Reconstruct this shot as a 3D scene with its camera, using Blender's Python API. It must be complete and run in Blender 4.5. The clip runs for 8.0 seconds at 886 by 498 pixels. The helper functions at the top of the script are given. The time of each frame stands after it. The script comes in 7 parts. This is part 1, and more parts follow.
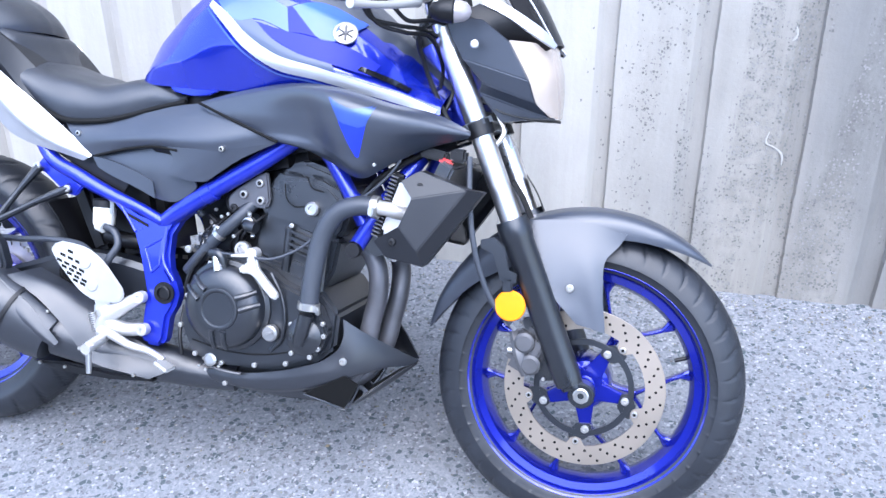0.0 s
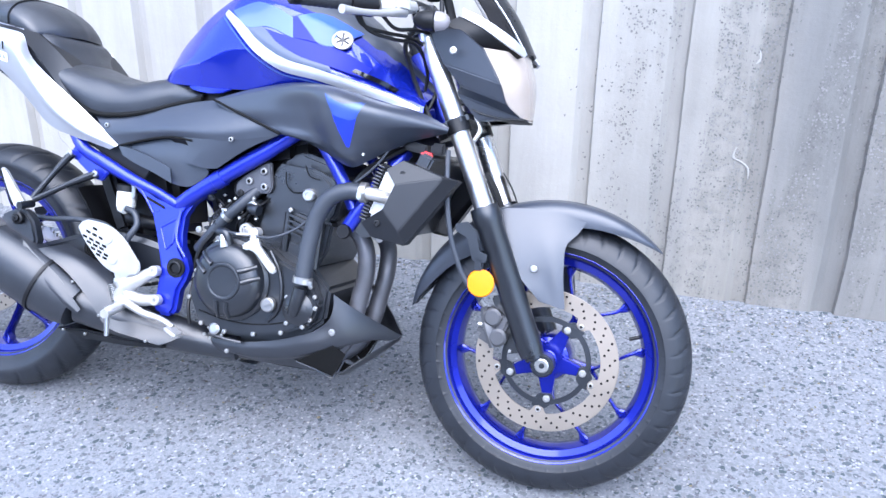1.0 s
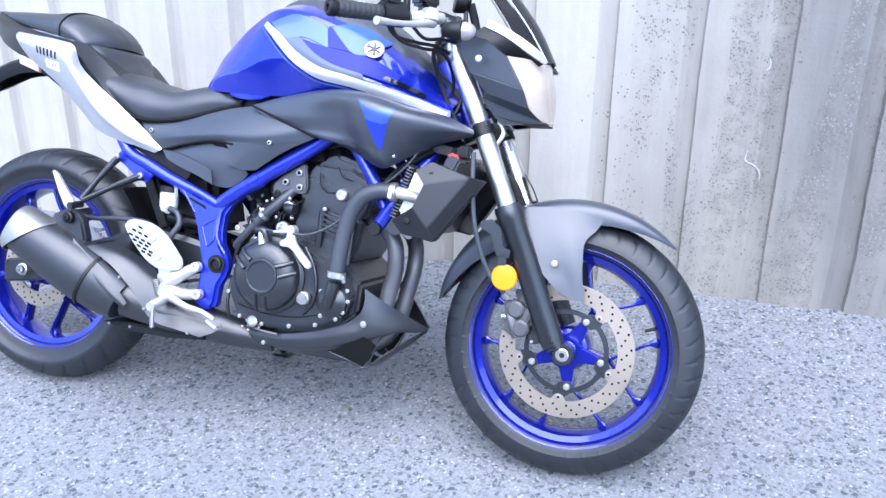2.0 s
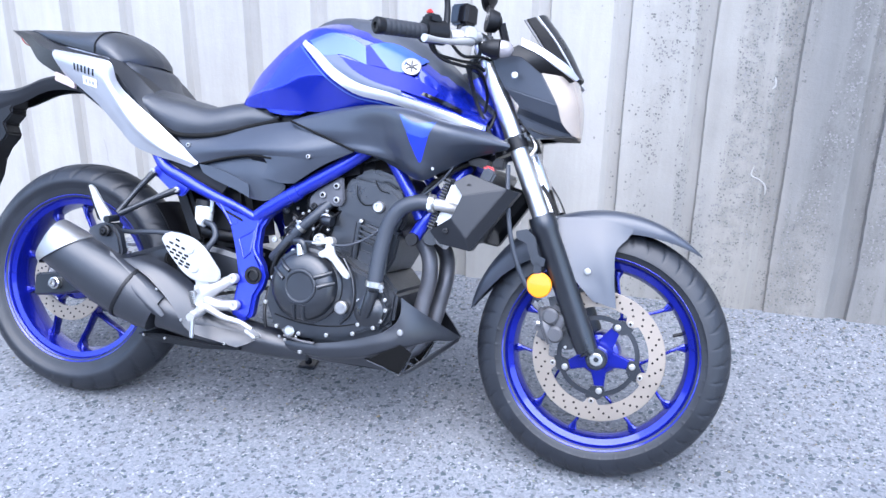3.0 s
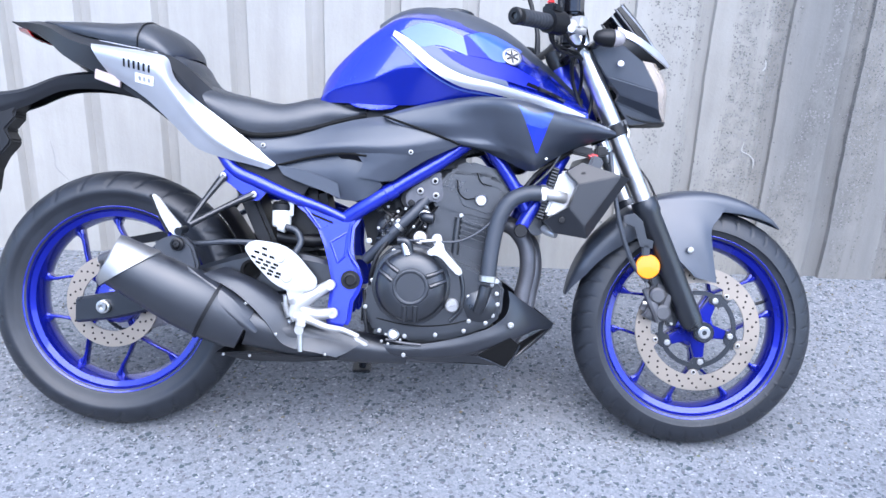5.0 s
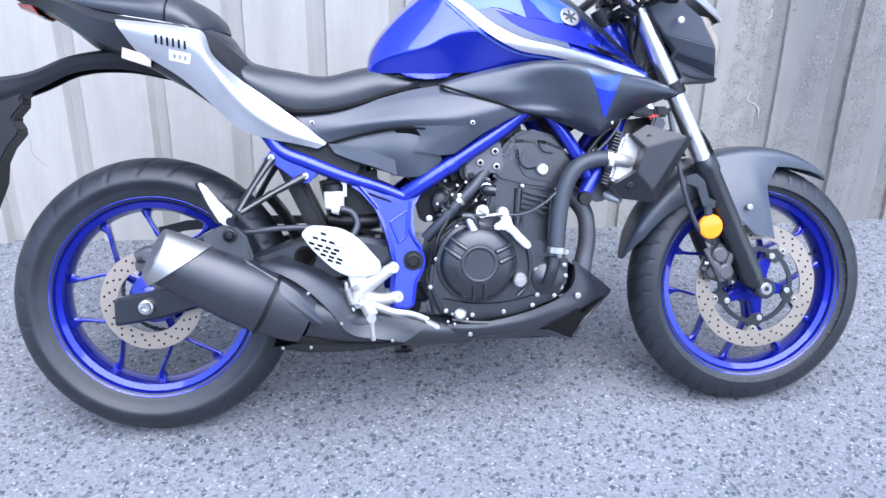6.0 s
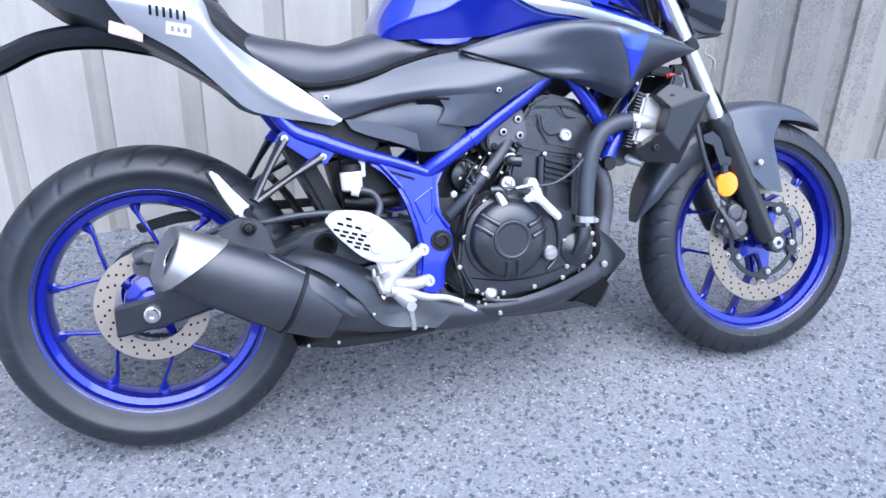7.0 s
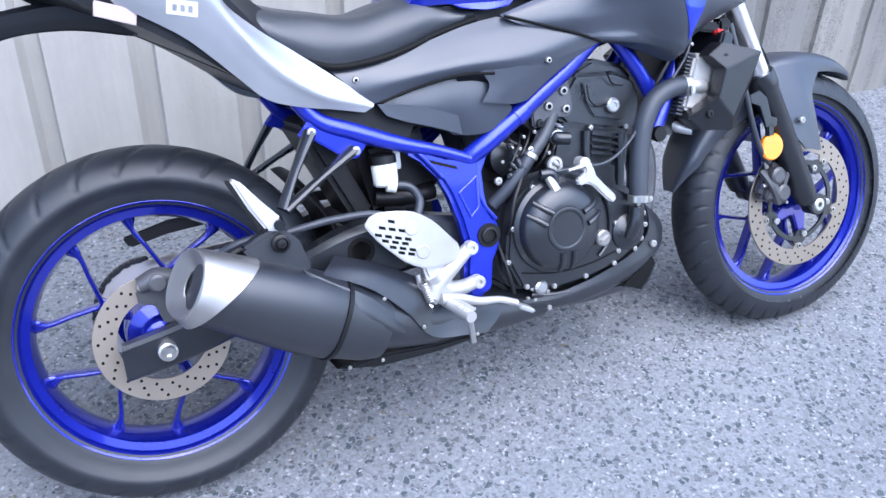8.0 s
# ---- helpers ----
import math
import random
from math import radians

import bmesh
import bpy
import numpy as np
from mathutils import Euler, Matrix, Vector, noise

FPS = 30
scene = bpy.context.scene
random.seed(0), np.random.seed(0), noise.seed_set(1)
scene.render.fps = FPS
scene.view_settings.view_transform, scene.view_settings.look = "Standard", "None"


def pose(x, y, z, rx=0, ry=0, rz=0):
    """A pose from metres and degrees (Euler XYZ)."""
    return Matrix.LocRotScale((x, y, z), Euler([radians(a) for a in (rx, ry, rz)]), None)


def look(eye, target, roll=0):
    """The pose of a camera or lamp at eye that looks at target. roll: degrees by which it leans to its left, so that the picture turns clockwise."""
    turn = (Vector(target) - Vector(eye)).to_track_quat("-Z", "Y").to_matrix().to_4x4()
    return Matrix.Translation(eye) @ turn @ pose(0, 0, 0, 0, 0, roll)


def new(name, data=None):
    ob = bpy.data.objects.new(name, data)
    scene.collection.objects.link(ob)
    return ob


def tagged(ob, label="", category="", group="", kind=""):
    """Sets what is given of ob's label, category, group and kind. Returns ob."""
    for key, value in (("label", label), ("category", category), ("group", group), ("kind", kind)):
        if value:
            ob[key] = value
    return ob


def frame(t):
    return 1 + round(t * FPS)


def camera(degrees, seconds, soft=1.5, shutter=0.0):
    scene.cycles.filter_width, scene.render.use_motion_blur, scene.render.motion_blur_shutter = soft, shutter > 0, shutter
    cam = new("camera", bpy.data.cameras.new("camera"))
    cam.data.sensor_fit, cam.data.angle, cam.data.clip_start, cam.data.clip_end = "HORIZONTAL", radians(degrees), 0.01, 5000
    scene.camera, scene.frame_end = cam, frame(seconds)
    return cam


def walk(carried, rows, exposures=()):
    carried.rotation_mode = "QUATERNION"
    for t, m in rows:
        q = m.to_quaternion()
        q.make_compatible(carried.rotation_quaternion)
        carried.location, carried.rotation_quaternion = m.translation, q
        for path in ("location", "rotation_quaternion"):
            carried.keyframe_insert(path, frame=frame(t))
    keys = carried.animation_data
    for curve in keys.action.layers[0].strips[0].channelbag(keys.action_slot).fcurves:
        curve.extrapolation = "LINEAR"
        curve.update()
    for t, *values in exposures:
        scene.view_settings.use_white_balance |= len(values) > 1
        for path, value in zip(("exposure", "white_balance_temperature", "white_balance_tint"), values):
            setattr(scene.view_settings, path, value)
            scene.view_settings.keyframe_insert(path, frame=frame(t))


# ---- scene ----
cam = camera(55.3, 8.0)
PATH = [
    (0, (1.481, -1.257, 1.318), (1.015, 0.408, 0.314), -1.7),
    (0.5, (1.553, -1.331, 1.31), (1.052, 0.352, 0.353), -0.9),
    (1, (1.619, -1.449, 1.312), (1.097, 0.247, 0.39), -0.8),
    (1.5, (1.638, -1.51, 1.335), (1.079, 0.178, 0.42), -1.4),
    (3, (1.503, -1.671, 1.337), (1.01, 0.07, 0.486), -0.6),
    (3.5, (1.367, -1.727, 1.338), (0.976, 0.049, 0.507), 0.4),
    (4, (1.188, -1.763, 1.339), (0.925, 0.038, 0.51), 1.3),
    (5.5, (0.587, -1.713, 1.339), (0.706, 0.056, 0.414), 2.2),
    (6, (0.432, -1.635, 1.333), (0.653, 0.1, 0.362), 1.9),
    (6.5, (0.282, -1.561, 1.311), (0.64, 0.133, 0.31), 2.2),
    (7, (0.124, -1.457, 1.298), (0.645, 0.17, 0.258), 3.2),
    (7.5, (0.015, -1.308, 1.28), (0.653, 0.242, 0.188), 3.7),
    (8, (-0.057, -1.131, 1.277), (0.667, 0.323, 0.11), 4.3),
]
walk(cam, [(t, look(eye, target, roll)) for t, eye, target, roll in PATH], [(0, 3.11, 6030, 15), (1.5, 3.06, 6030, 15), (3, 2.98, 6030, 15), (5.5, 2.84, 6030, 15), (8, 2.76, 6030, 15)])

# ---- light ----
world = bpy.data.worlds.new("sky")
scene.world = world
world.use_nodes = True
wn = world.node_tree.nodes
sky = wn.new("ShaderNodeTexSky")
sky.sky_type = "NISHITA"
sky.sun_disc = False
sky.sun_elevation = radians(64)
sky.sun_rotation = radians(168)
sky.air_density, sky.dust_density, sky.ozone_density = 1.0, 1.2, 1.0
wn["Background"].inputs["Strength"].default_value = 0.08
world.node_tree.links.new(sky.outputs["Color"], wn["Background"].inputs["Color"])
sun_data = bpy.data.lights.new("sun", "SUN")
sun_data.energy, sun_data.angle, sun_data.color = 1.0, radians(78), (0.92, 0.97, 1.0)
sun = new("sun", sun_data)
sun.matrix_world = look((1.3, -2.6, 6.0), (0.7, 0.2, 0.0))


# ---- materials ----
def material(name):
    m = bpy.data.materials.new(name)
    m.use_nodes = True
    return m, m.node_tree.nodes, m.node_tree.links, m.node_tree.nodes["Principled BSDF"]


def ramp(nodes, links, source, stops):
    r = nodes.new("ShaderNodeValToRGB")
    while len(r.color_ramp.elements) < len(stops):
        r.color_ramp.elements.new(0.5)
    for e, (p, c) in zip(r.color_ramp.elements, stops):
        e.position, e.color = p, (*c, 1) if len(c) == 3 else c
    links.new(source, r.inputs["Fac"])
    return r.outputs["Color"]


def noise_of(nodes, links, scale, detail=4, vector=None, rough=0.6):
    n = nodes.new("ShaderNodeTexNoise")
    n.inputs["Scale"].default_value = scale
    n.inputs["Detail"].default_value = detail
    n.inputs["Roughness"].default_value = rough
    if vector:
        links.new(vector, n.inputs["Vector"])
    return n.outputs["Fac"]


def mapped(nodes, links, scale=(1, 1, 1)):
    c, m = nodes.new("ShaderNodeTexCoord"), nodes.new("ShaderNodeMapping")
    m.inputs["Scale"].default_value = scale
    links.new(c.outputs["Object"], m.inputs["Vector"])
    return m.outputs["Vector"]


def mixed(nodes, links, fac, a, b, blend="MIX"):
    m = nodes.new("ShaderNodeMix")
    m.data_type, m.blend_type = "RGBA", blend
    for key, v in (("Factor", fac), ("A", a), ("B", b)):
        sock = [s for s in m.inputs if s.name == key and (s.type == "RGBA") == (key != "Factor")][0]
        if isinstance(v, (int, float)):
            sock.default_value = v
        elif isinstance(v, tuple):
            sock.default_value = (*v, 1)
        else:
            links.new(v, sock)
    return [s for s in m.outputs if s.type == "RGBA"][0]


def bumped(nodes, links, p, height, strength, distance):
    b = nodes.new("ShaderNodeBump")
    b.inputs["Strength"].default_value, b.inputs["Distance"].default_value = strength, distance
    links.new(height, b.inputs["Height"])
    links.new(b.outputs["Normal"], p.inputs["Normal"])
    return b


def simple(name, colour, rough, metal=0.0, coat=0.0, wear=0.12, grain=400, bump=0.05, specular=0.5):
    """A surface with a fine grain, a coarse drift of tone and a varied gloss."""
    m, n, l, p = material(name)
    v = mapped(n, l)
    coarse = noise_of(n, l, 9, 5, v)
    dark, light = tuple(c * (1 - wear) for c in colour), tuple(min(1, c * (1 + wear)) for c in colour)
    l.new(ramp(n, l, coarse, [(0.3, dark), (0.7, light)]), p.inputs["Base Color"])
    fine = noise_of(n, l, grain, 3, v)
    g = ramp(n, l, coarse, [(0.25, (max(0.02, rough * 0.85),) * 3), (0.75, (min(1, rough * 1.15),) * 3)])
    l.new(g, p.inputs["Roughness"])
    p.inputs["Metallic"].default_value = metal
    p.inputs["Coat Weight"].default_value = coat
    p.inputs["Coat Roughness"].default_value = 0.04
    p.inputs["Coat IOR"].default_value = 1.55
    p.inputs["Specular IOR Level"].default_value = specular
    if bump:
        bumped(n, l, p, fine, bump, 0.001)
    return m


PAINT = simple("blue_metallic_paint", (0.010, 0.024, 0.40), 0.24, 0.6, 1.0, 0.08, 2500, 0.02)
FRAME_BLUE = simple("blue_satin_paint", (0.016, 0.030, 0.42), 0.30, 0.5, 0.6, 0.1, 900, 0.05)
WHEEL_BLUE = simple("blue_wheel_paint", (0.008, 0.014, 0.28), 0.24, 0.6, 0.8, 0.1, 900, 0.04)
MATTE = simple("matte_grey_plastic", (0.030, 0.036, 0.050), 0.36, 0.0, 0.0, 0.1, 1500, 0.12, 0.75)
DARK_MATTE = simple("matte_black_coating", (0.012, 0.014, 0.019), 0.38, 0.0, 0.0, 0.12, 1500, 0.12, 0.8)
BLACK = simple("black_plastic", (0.003, 0.003, 0.004), 0.45, 0.0, 0.0, 0.2, 1200, 0.15, 0.35)
GLOSSBLACK = simple("gloss_black_plastic", (0.006, 0.006, 0.008), 0.12, 0.0, 0.5, 0.2, 600, 0.02)
ENGINE = simple("black_engine_paint", (0.013, 0.015, 0.019), 0.30, 0.1, 0.0, 0.2, 700, 0.3, 0.8)
CALIPER = simple("grey_caliper_metal", (0.075, 0.075, 0.08), 0.42, 0.4, 0.0, 0.15, 700, 0.2)
SATIN_BLACK = simple("satin_black_metal", (0.010, 0.012, 0.016), 0.30, 0.1, 0.0, 0.15, 700, 0.15, 0.75)
COVER_BLACK = simple("black_cover_plastic", (0.008, 0.009, 0.012), 0.40, 0.0, 0.0, 0.12, 1200, 0.15, 0.5)
SILVER = simple("silver_paint", (0.46, 0.47, 0.50), 0.40, 0.7, 0.3, 0.05, 1800, 0.03)
ALLOY = simple("bare_cast_alloy", (0.50, 0.49, 0.475), 0.42, 0.6, 0.0, 0.08, 500, 0.15)
STEEL = simple("zinc_steel", (0.52, 0.51, 0.49), 0.30, 0.9, 0.0, 0.12, 700, 0.08)
CHROME = simple("fork_chrome", (0.86, 0.84, 0.83), 0.30, 1.0, 0.0, 0.03, 900, 0.02)
ZINC = simple("bright_zinc", (0.42, 0.41, 0.39), 0.35, 0.8, 0.0, 0.10, 700, 0.08)
BRUSHED = simple("brushed_steel", (0.35, 0.34, 0.33), 0.42, 0.9, 0.0, 0.08, 900, 0.1)
RUBBER = simple("hose_rubber", (0.030, 0.035, 0.045), 0.46, 0.0, 0.0, 0.12, 900, 0.15)
GRIP = simple("grip_rubber", (0.020, 0.022, 0.027), 0.6, 0.0, 0.0, 0.15, 900, 0.3)
SEAT = simple("seat_vinyl", (0.016, 0.019, 0.026), 0.38, 0.0, 0.0, 0.15, 1100, 0.35, 0.75)
HEADER = simple("exhaust_pipe", (0.10, 0.10, 0.11), 0.42, 0.5, 0.0, 0.25, 500, 0.2)
WHITE = simple("white_plastic", (0.75, 0.75, 0.72), 0.4, 0.0, 0.0, 0.04, 600, 0.03)
PINKISH = simple("pale_reflector", (0.55, 0.44, 0.42), 0.25, 0.0, 0.5, 0.05, 900, 0.05)
CLOUDY = simple("cloudy_white_plastic", (0.62, 0.62, 0.58), 0.35, 0.0, 0.2, 0.05, 600, 0.03)
RED = simple("red_plastic", (0.55, 0.02, 0.015), 0.25, 0.0, 0.5, 0.05, 600, 0.02)
REDLENS = simple("red_lens", (0.35, 0.008, 0.01), 0.12, 0.0, 0.8, 0.05, 600, 0.02)
ORANGE = simple("amber_reflector", (0.85, 0.25, 0.004), 0.22, 0.0, 0.6, 0.04, 900, 0.05)
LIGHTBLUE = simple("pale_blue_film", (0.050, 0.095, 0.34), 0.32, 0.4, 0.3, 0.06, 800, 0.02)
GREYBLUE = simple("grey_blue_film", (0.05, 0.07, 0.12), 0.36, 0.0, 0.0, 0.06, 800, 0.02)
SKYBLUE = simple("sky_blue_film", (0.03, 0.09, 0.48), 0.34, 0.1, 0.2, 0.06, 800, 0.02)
DEEPBLUE = simple("deep_blue_film", (0.010, 0.018, 0.34), 0.45, 0.0, 0.0, 0.06, 800, 0.02, 0.25)
MIDBLUE = simple("blue_film", (0.01, 0.03, 0.55), 0.32, 0.1, 0.4, 0.06, 800, 0.02)
DISC = simple("brake_disc_steel", (0.31, 0.265, 0.22), 0.46, 0.8, 0.0, 0.06, 700, 0.1)
MIRROR_GLASS = simple("mirror_glass", (0.9, 0.9, 0.9), 0.03, 1.0, 0.0, 0.01, 100, 0)
# near black, painted for the shade inside holes, seams and gaps
HOLE = simple("dark_hollow", (0.004, 0.004, 0.004), 0.8, 0.0, 0.0, 0.1, 300, 0, 0.2)


SCUFF = simple("pale_scraped_concrete", (0.31, 0.30, 0.28), 0.9, 0.0, 0.0, 0.1, 300, 0.4)


def grit_material():
    m, n, l, p = material("grit")
    g = n.new("ShaderNodeNewGeometry")
    l.new(ramp(n, l, g.outputs["Random Per Island"], [(0.0, (0.04, 0.038, 0.034)), (0.4, (0.11, 0.10, 0.085)), (0.62, (0.15, 0.12, 0.075)), (0.75, (0.10, 0.11, 0.06)), (0.9, (0.30, 0.29, 0.27))]), p.inputs["Base Color"])
    p.inputs["Roughness"].default_value = 0.85
    return m


GRIT = grit_material()


GREYLENS = simple("grey_lens", (0.24, 0.22, 0.23), 0.12, 0.0, 1.0, 0.06, 300, 0.05)
LENS = simple("milky_lens", (0.58, 0.51, 0.45), 0.10, 0.0, 1.0, 0.06, 300, 0.05)
LENS.node_tree.nodes["Principled BSDF"].inputs["Transmission Weight"].default_value = 0.5


def tyre_material():
    m, n, l, p = material("tyre_rubber")
    v = mapped(n, l)
    c = ramp(n, l, noise_of(n, l, 14, 6, v), [(0.3, (0.007, 0.0085, 0.012)), (0.62, (0.013, 0.0155, 0.021)), (0.8, (0.026, 0.030, 0.037))])
    l.new(c, p.inputs["Base Color"])
    p.inputs["Roughness"].default_value = 0.46
    bumped(n, l, p, noise_of(n, l, 600, 4, v), 0.25, 0.001)
    return m


TYRE = tyre_material()


def asphalt_material():
    """A pale worn binder with scattered dark and a few light chippings let into it."""
    m, n, l, p = material("worn_asphalt")
    v = mapped(n, l)
    warp = n.new("ShaderNodeTexNoise")
    warp.inputs["Scale"].default_value, warp.inputs["Detail"].default_value = 160, 2
    l.new(v, warp.inputs["Vector"])
    bent = n.new("ShaderNodeVectorMath")
    bent.operation = "MULTIPLY_ADD"
    bent.inputs[1].default_value = (0.007, 0.007, 0.007)
    l.new(warp.outputs["Color"], bent.inputs[0])
    l.new(v, bent.inputs[2])
    tone = ramp(n, l, noise_of(n, l, 110, 8, v, 0.8), [(0.34, (0.085, 0.087, 0.092)), (0.5, (0.168, 0.170, 0.177)), (0.66, (0.240, 0.242, 0.246))])
    for scale, share, colours in ((78, 0.36, ((0.040, 0.055, 0.059), (0.14, 0.14, 0.144))), (135, 0.26, ((0.075, 0.075, 0.082), (0.15, 0.15, 0.155))), (150, 0.07, ((0.30, 0.295, 0.29), (0.25, 0.25, 0.25)))):
        cells, edges = n.new("ShaderNodeTexVoronoi"), n.new("ShaderNodeTexVoronoi")
        edges.feature = "DISTANCE_TO_EDGE"
        for c in (cells, edges):
            c.inputs["Scale"].default_value = scale
            l.new(bent.outputs[0], c.inputs["Vector"])
        pick = n.new("ShaderNodeSeparateColor")
        l.new(cells.outputs["Color"], pick.inputs[0])
        chosen = ramp(n, l, pick.outputs[0], [(share * 0.96, (1, 1, 1)), (share, (0, 0, 0))])
        core = ramp(n, l, edges.outputs["Distance"], [(0.05, (0, 0, 0)), (0.11, (1, 1, 1))])
        stone = ramp(n, l, pick.outputs[1], [(0.2, colours[0]), (0.8, colours[1])])
        tone = mixed(n, l, mixed(n, l, 1.0, chosen, core, "MULTIPLY"), tone, stone)
    drift = ramp(n, l, noise_of(n, l, 1.3, 5, v), [(0.3, (0.82, 0.85, 0.90)), (0.7, (1.02, 1.045, 1.08))])
    l.new(mixed(n, l, 1.0, tone, drift, "MULTIPLY"), p.inputs["Base Color"])
    p.inputs["Roughness"].default_value = 0.8
    bumped(n, l, p, noise_of(n, l, 140, 6, v, 0.7), 0.5, 0.004)
    return m


ASPHALT = asphalt_material()


def concrete_material(name="weathered_concrete", albedo_scale=1.0):
    m, n, l, p = material(name)
    v = mapped(n, l)
    base = ramp(n, l, noise_of(n, l, 3.0, 8, v, 0.65), [(0.3, (0.318, 0.301, 0.270)), (0.7, (0.402, 0.384, 0.348))])
    # rain streaks, long in height
    streak = noise_of(n, l, 1.0, 6, mapped(n, l, (16, 16, 0.5)), 0.7)
    base = mixed(n, l, 0.32, base, ramp(n, l, streak, [(0.34, (0.275, 0.260, 0.236)), (0.6, (0.408, 0.389, 0.354))]), "MIX")
    # pitted strips where the skin has worn off, upright and broken
    where = n.new("ShaderNodeTexCoord")
    split = n.new("ShaderNodeSeparateXYZ")
    l.new(where.outputs["Object"], split.inputs[0])
    side = n.new("ShaderNodeMapRange")
    side.inputs["From Min"].default_value, side.inputs["From Max"].default_value = 1.25, 1.75
    l.new(split.outputs["X"], side.inputs["Value"])
    bands = ramp(n, l, noise_of(n, l, 1.0, 5, mapped(n, l, (11, 11, 0.5)), 0.65), [(0.45, (0, 0, 0)), (0.54, (1, 1, 1))])
    patch = ramp(n, l, noise_of(n, l, 13, 6, v, 0.75), [(0.40, (0.04, 0.04, 0.04)), (0.54, (0.85, 0.85, 0.85))])
    band = mixed(n, l, 1.0, mixed(n, l, 1.0, bands, patch, "MULTIPLY"), side.outputs["Result"], "MULTIPLY")
    pebbles = n.new("ShaderNodeTexVoronoi")
    pebbles.inputs["Scale"].default_value = 150
    wob, bent = n.new("ShaderNodeTexNoise"), n.new("ShaderNodeVectorMath")
    wob.inputs["Scale"].default_value = 120
    l.new(v, wob.inputs["Vector"])
    bent.operation, bent.inputs[1].default_value = "MULTIPLY_ADD", (0.009, 0.009, 0.009)
    l.new(wob.outputs["Color"], bent.inputs[0])
    l.new(v, bent.inputs[2])
    l.new(bent.outputs[0], pebbles.inputs["Vector"])
    pick = n.new("ShaderNodeSeparateColor")
    l.new(pebbles.outputs["Color"], pick.inputs[0])
    held = n.new("ShaderNodeMath")
    held.operation = "LESS_THAN"
    l.new(pick.outputs[0], held.inputs[0])
    l.new(band, held.inputs[1])
    core = ramp(n, l, pebbles.outputs["Distance"], [(0.38, (1, 1, 1)), (0.58, (0, 0, 0))])
    mask = mixed(n, l, 1.0, held.outputs[0], core, "MULTIPLY")
    stone = ramp(n, l, pick.outputs[1], [(0.0, (0.10, 0.097, 0.092)), (1.0, (0.21, 0.204, 0.195))])
    base = mixed(n, l, 1.0, base, ramp(n, l, band, [(0.0, (1, 1, 1)), (1.0, (0.80, 0.795, 0.785))]), "MULTIPLY")
    # the wall turned greyer towards +x, with broad damp stains
    grey = ramp(n, l, side.outputs["Result"], [(0.0, (1, 1, 1)), (1.0, (0.65, 0.645, 0.635))])
    damp = ramp(n, l, noise_of(n, l, 1.0, 3, mapped(n, l, (3.2, 3.2, 0.4)), 0.5), [(0.42, (1, 1, 1)), (0.62, (0.70, 0.72, 0.76))])
    damp = mixed(n, l, side.outputs["Result"], (1, 1, 1), damp)
    base = mixed(n, l, 1.0, mixed(n, l, 1.0, base, grey, "MULTIPLY"), damp, "MULTIPLY")
    l.new(mixed(n, l, 1.0, mixed(n, l, mask, base, stone), (albedo_scale, albedo_scale, albedo_scale), "MULTIPLY"), p.inputs["Base Color"])
    p.inputs["Roughness"].default_value = 0.85
    height = mixed(n, l, mask, noise_of(n, l, 90, 5, v), pebbles.outputs["Distance"])
    bumped(n, l, p, height, 0.22, 0.005)
    return m


CONCRETE = concrete_material()
# groove faces take a slightly darker copy of the concrete
GROOVE = concrete_material("darker_groove_concrete", 0.88)
DARK_CONCRETE = concrete_material("dark_concrete", 0.4)


# ---- building tools ----
def crs(pts, n):
    """n points along a smooth curve through the given ones, evenly in parameter."""
    p = np.array(pts, float)
    if len(p) == 2:
        return p[0] + np.linspace(0, 1, n)[:, None] * (p[1] - p[0])
    d = np.r_[0, np.cumsum(np.maximum(np.linalg.norm(np.diff(p, axis=0), axis=1), 1e-6))]
    t = np.linspace(0, d[-1], n)
    m = np.zeros_like(p)
    h = np.diff(d)
    s = np.diff(p, axis=0) / h[:, None]
    m[1:-1] = (s[:-1] * h[1:, None] + s[1:] * h[:-1, None]) / (h[:-1] + h[1:])[:, None]
    m[0], m[-1] = s[0], s[-1]
    i = np.clip(np.searchsorted(d, t, side="right") - 1, 0, len(p) - 2)
    u = ((t - d[i]) / h[i])[:, None]
    hh = h[i][:, None]
    return (2 * u**3 - 3 * u**2 + 1) * p[i] + (u**3 - 2 * u**2 + u) * hh * m[i] + (-2 * u**3 + 3 * u**2) * p[i + 1] + (u**3 - u**2) * hh * m[i + 1]


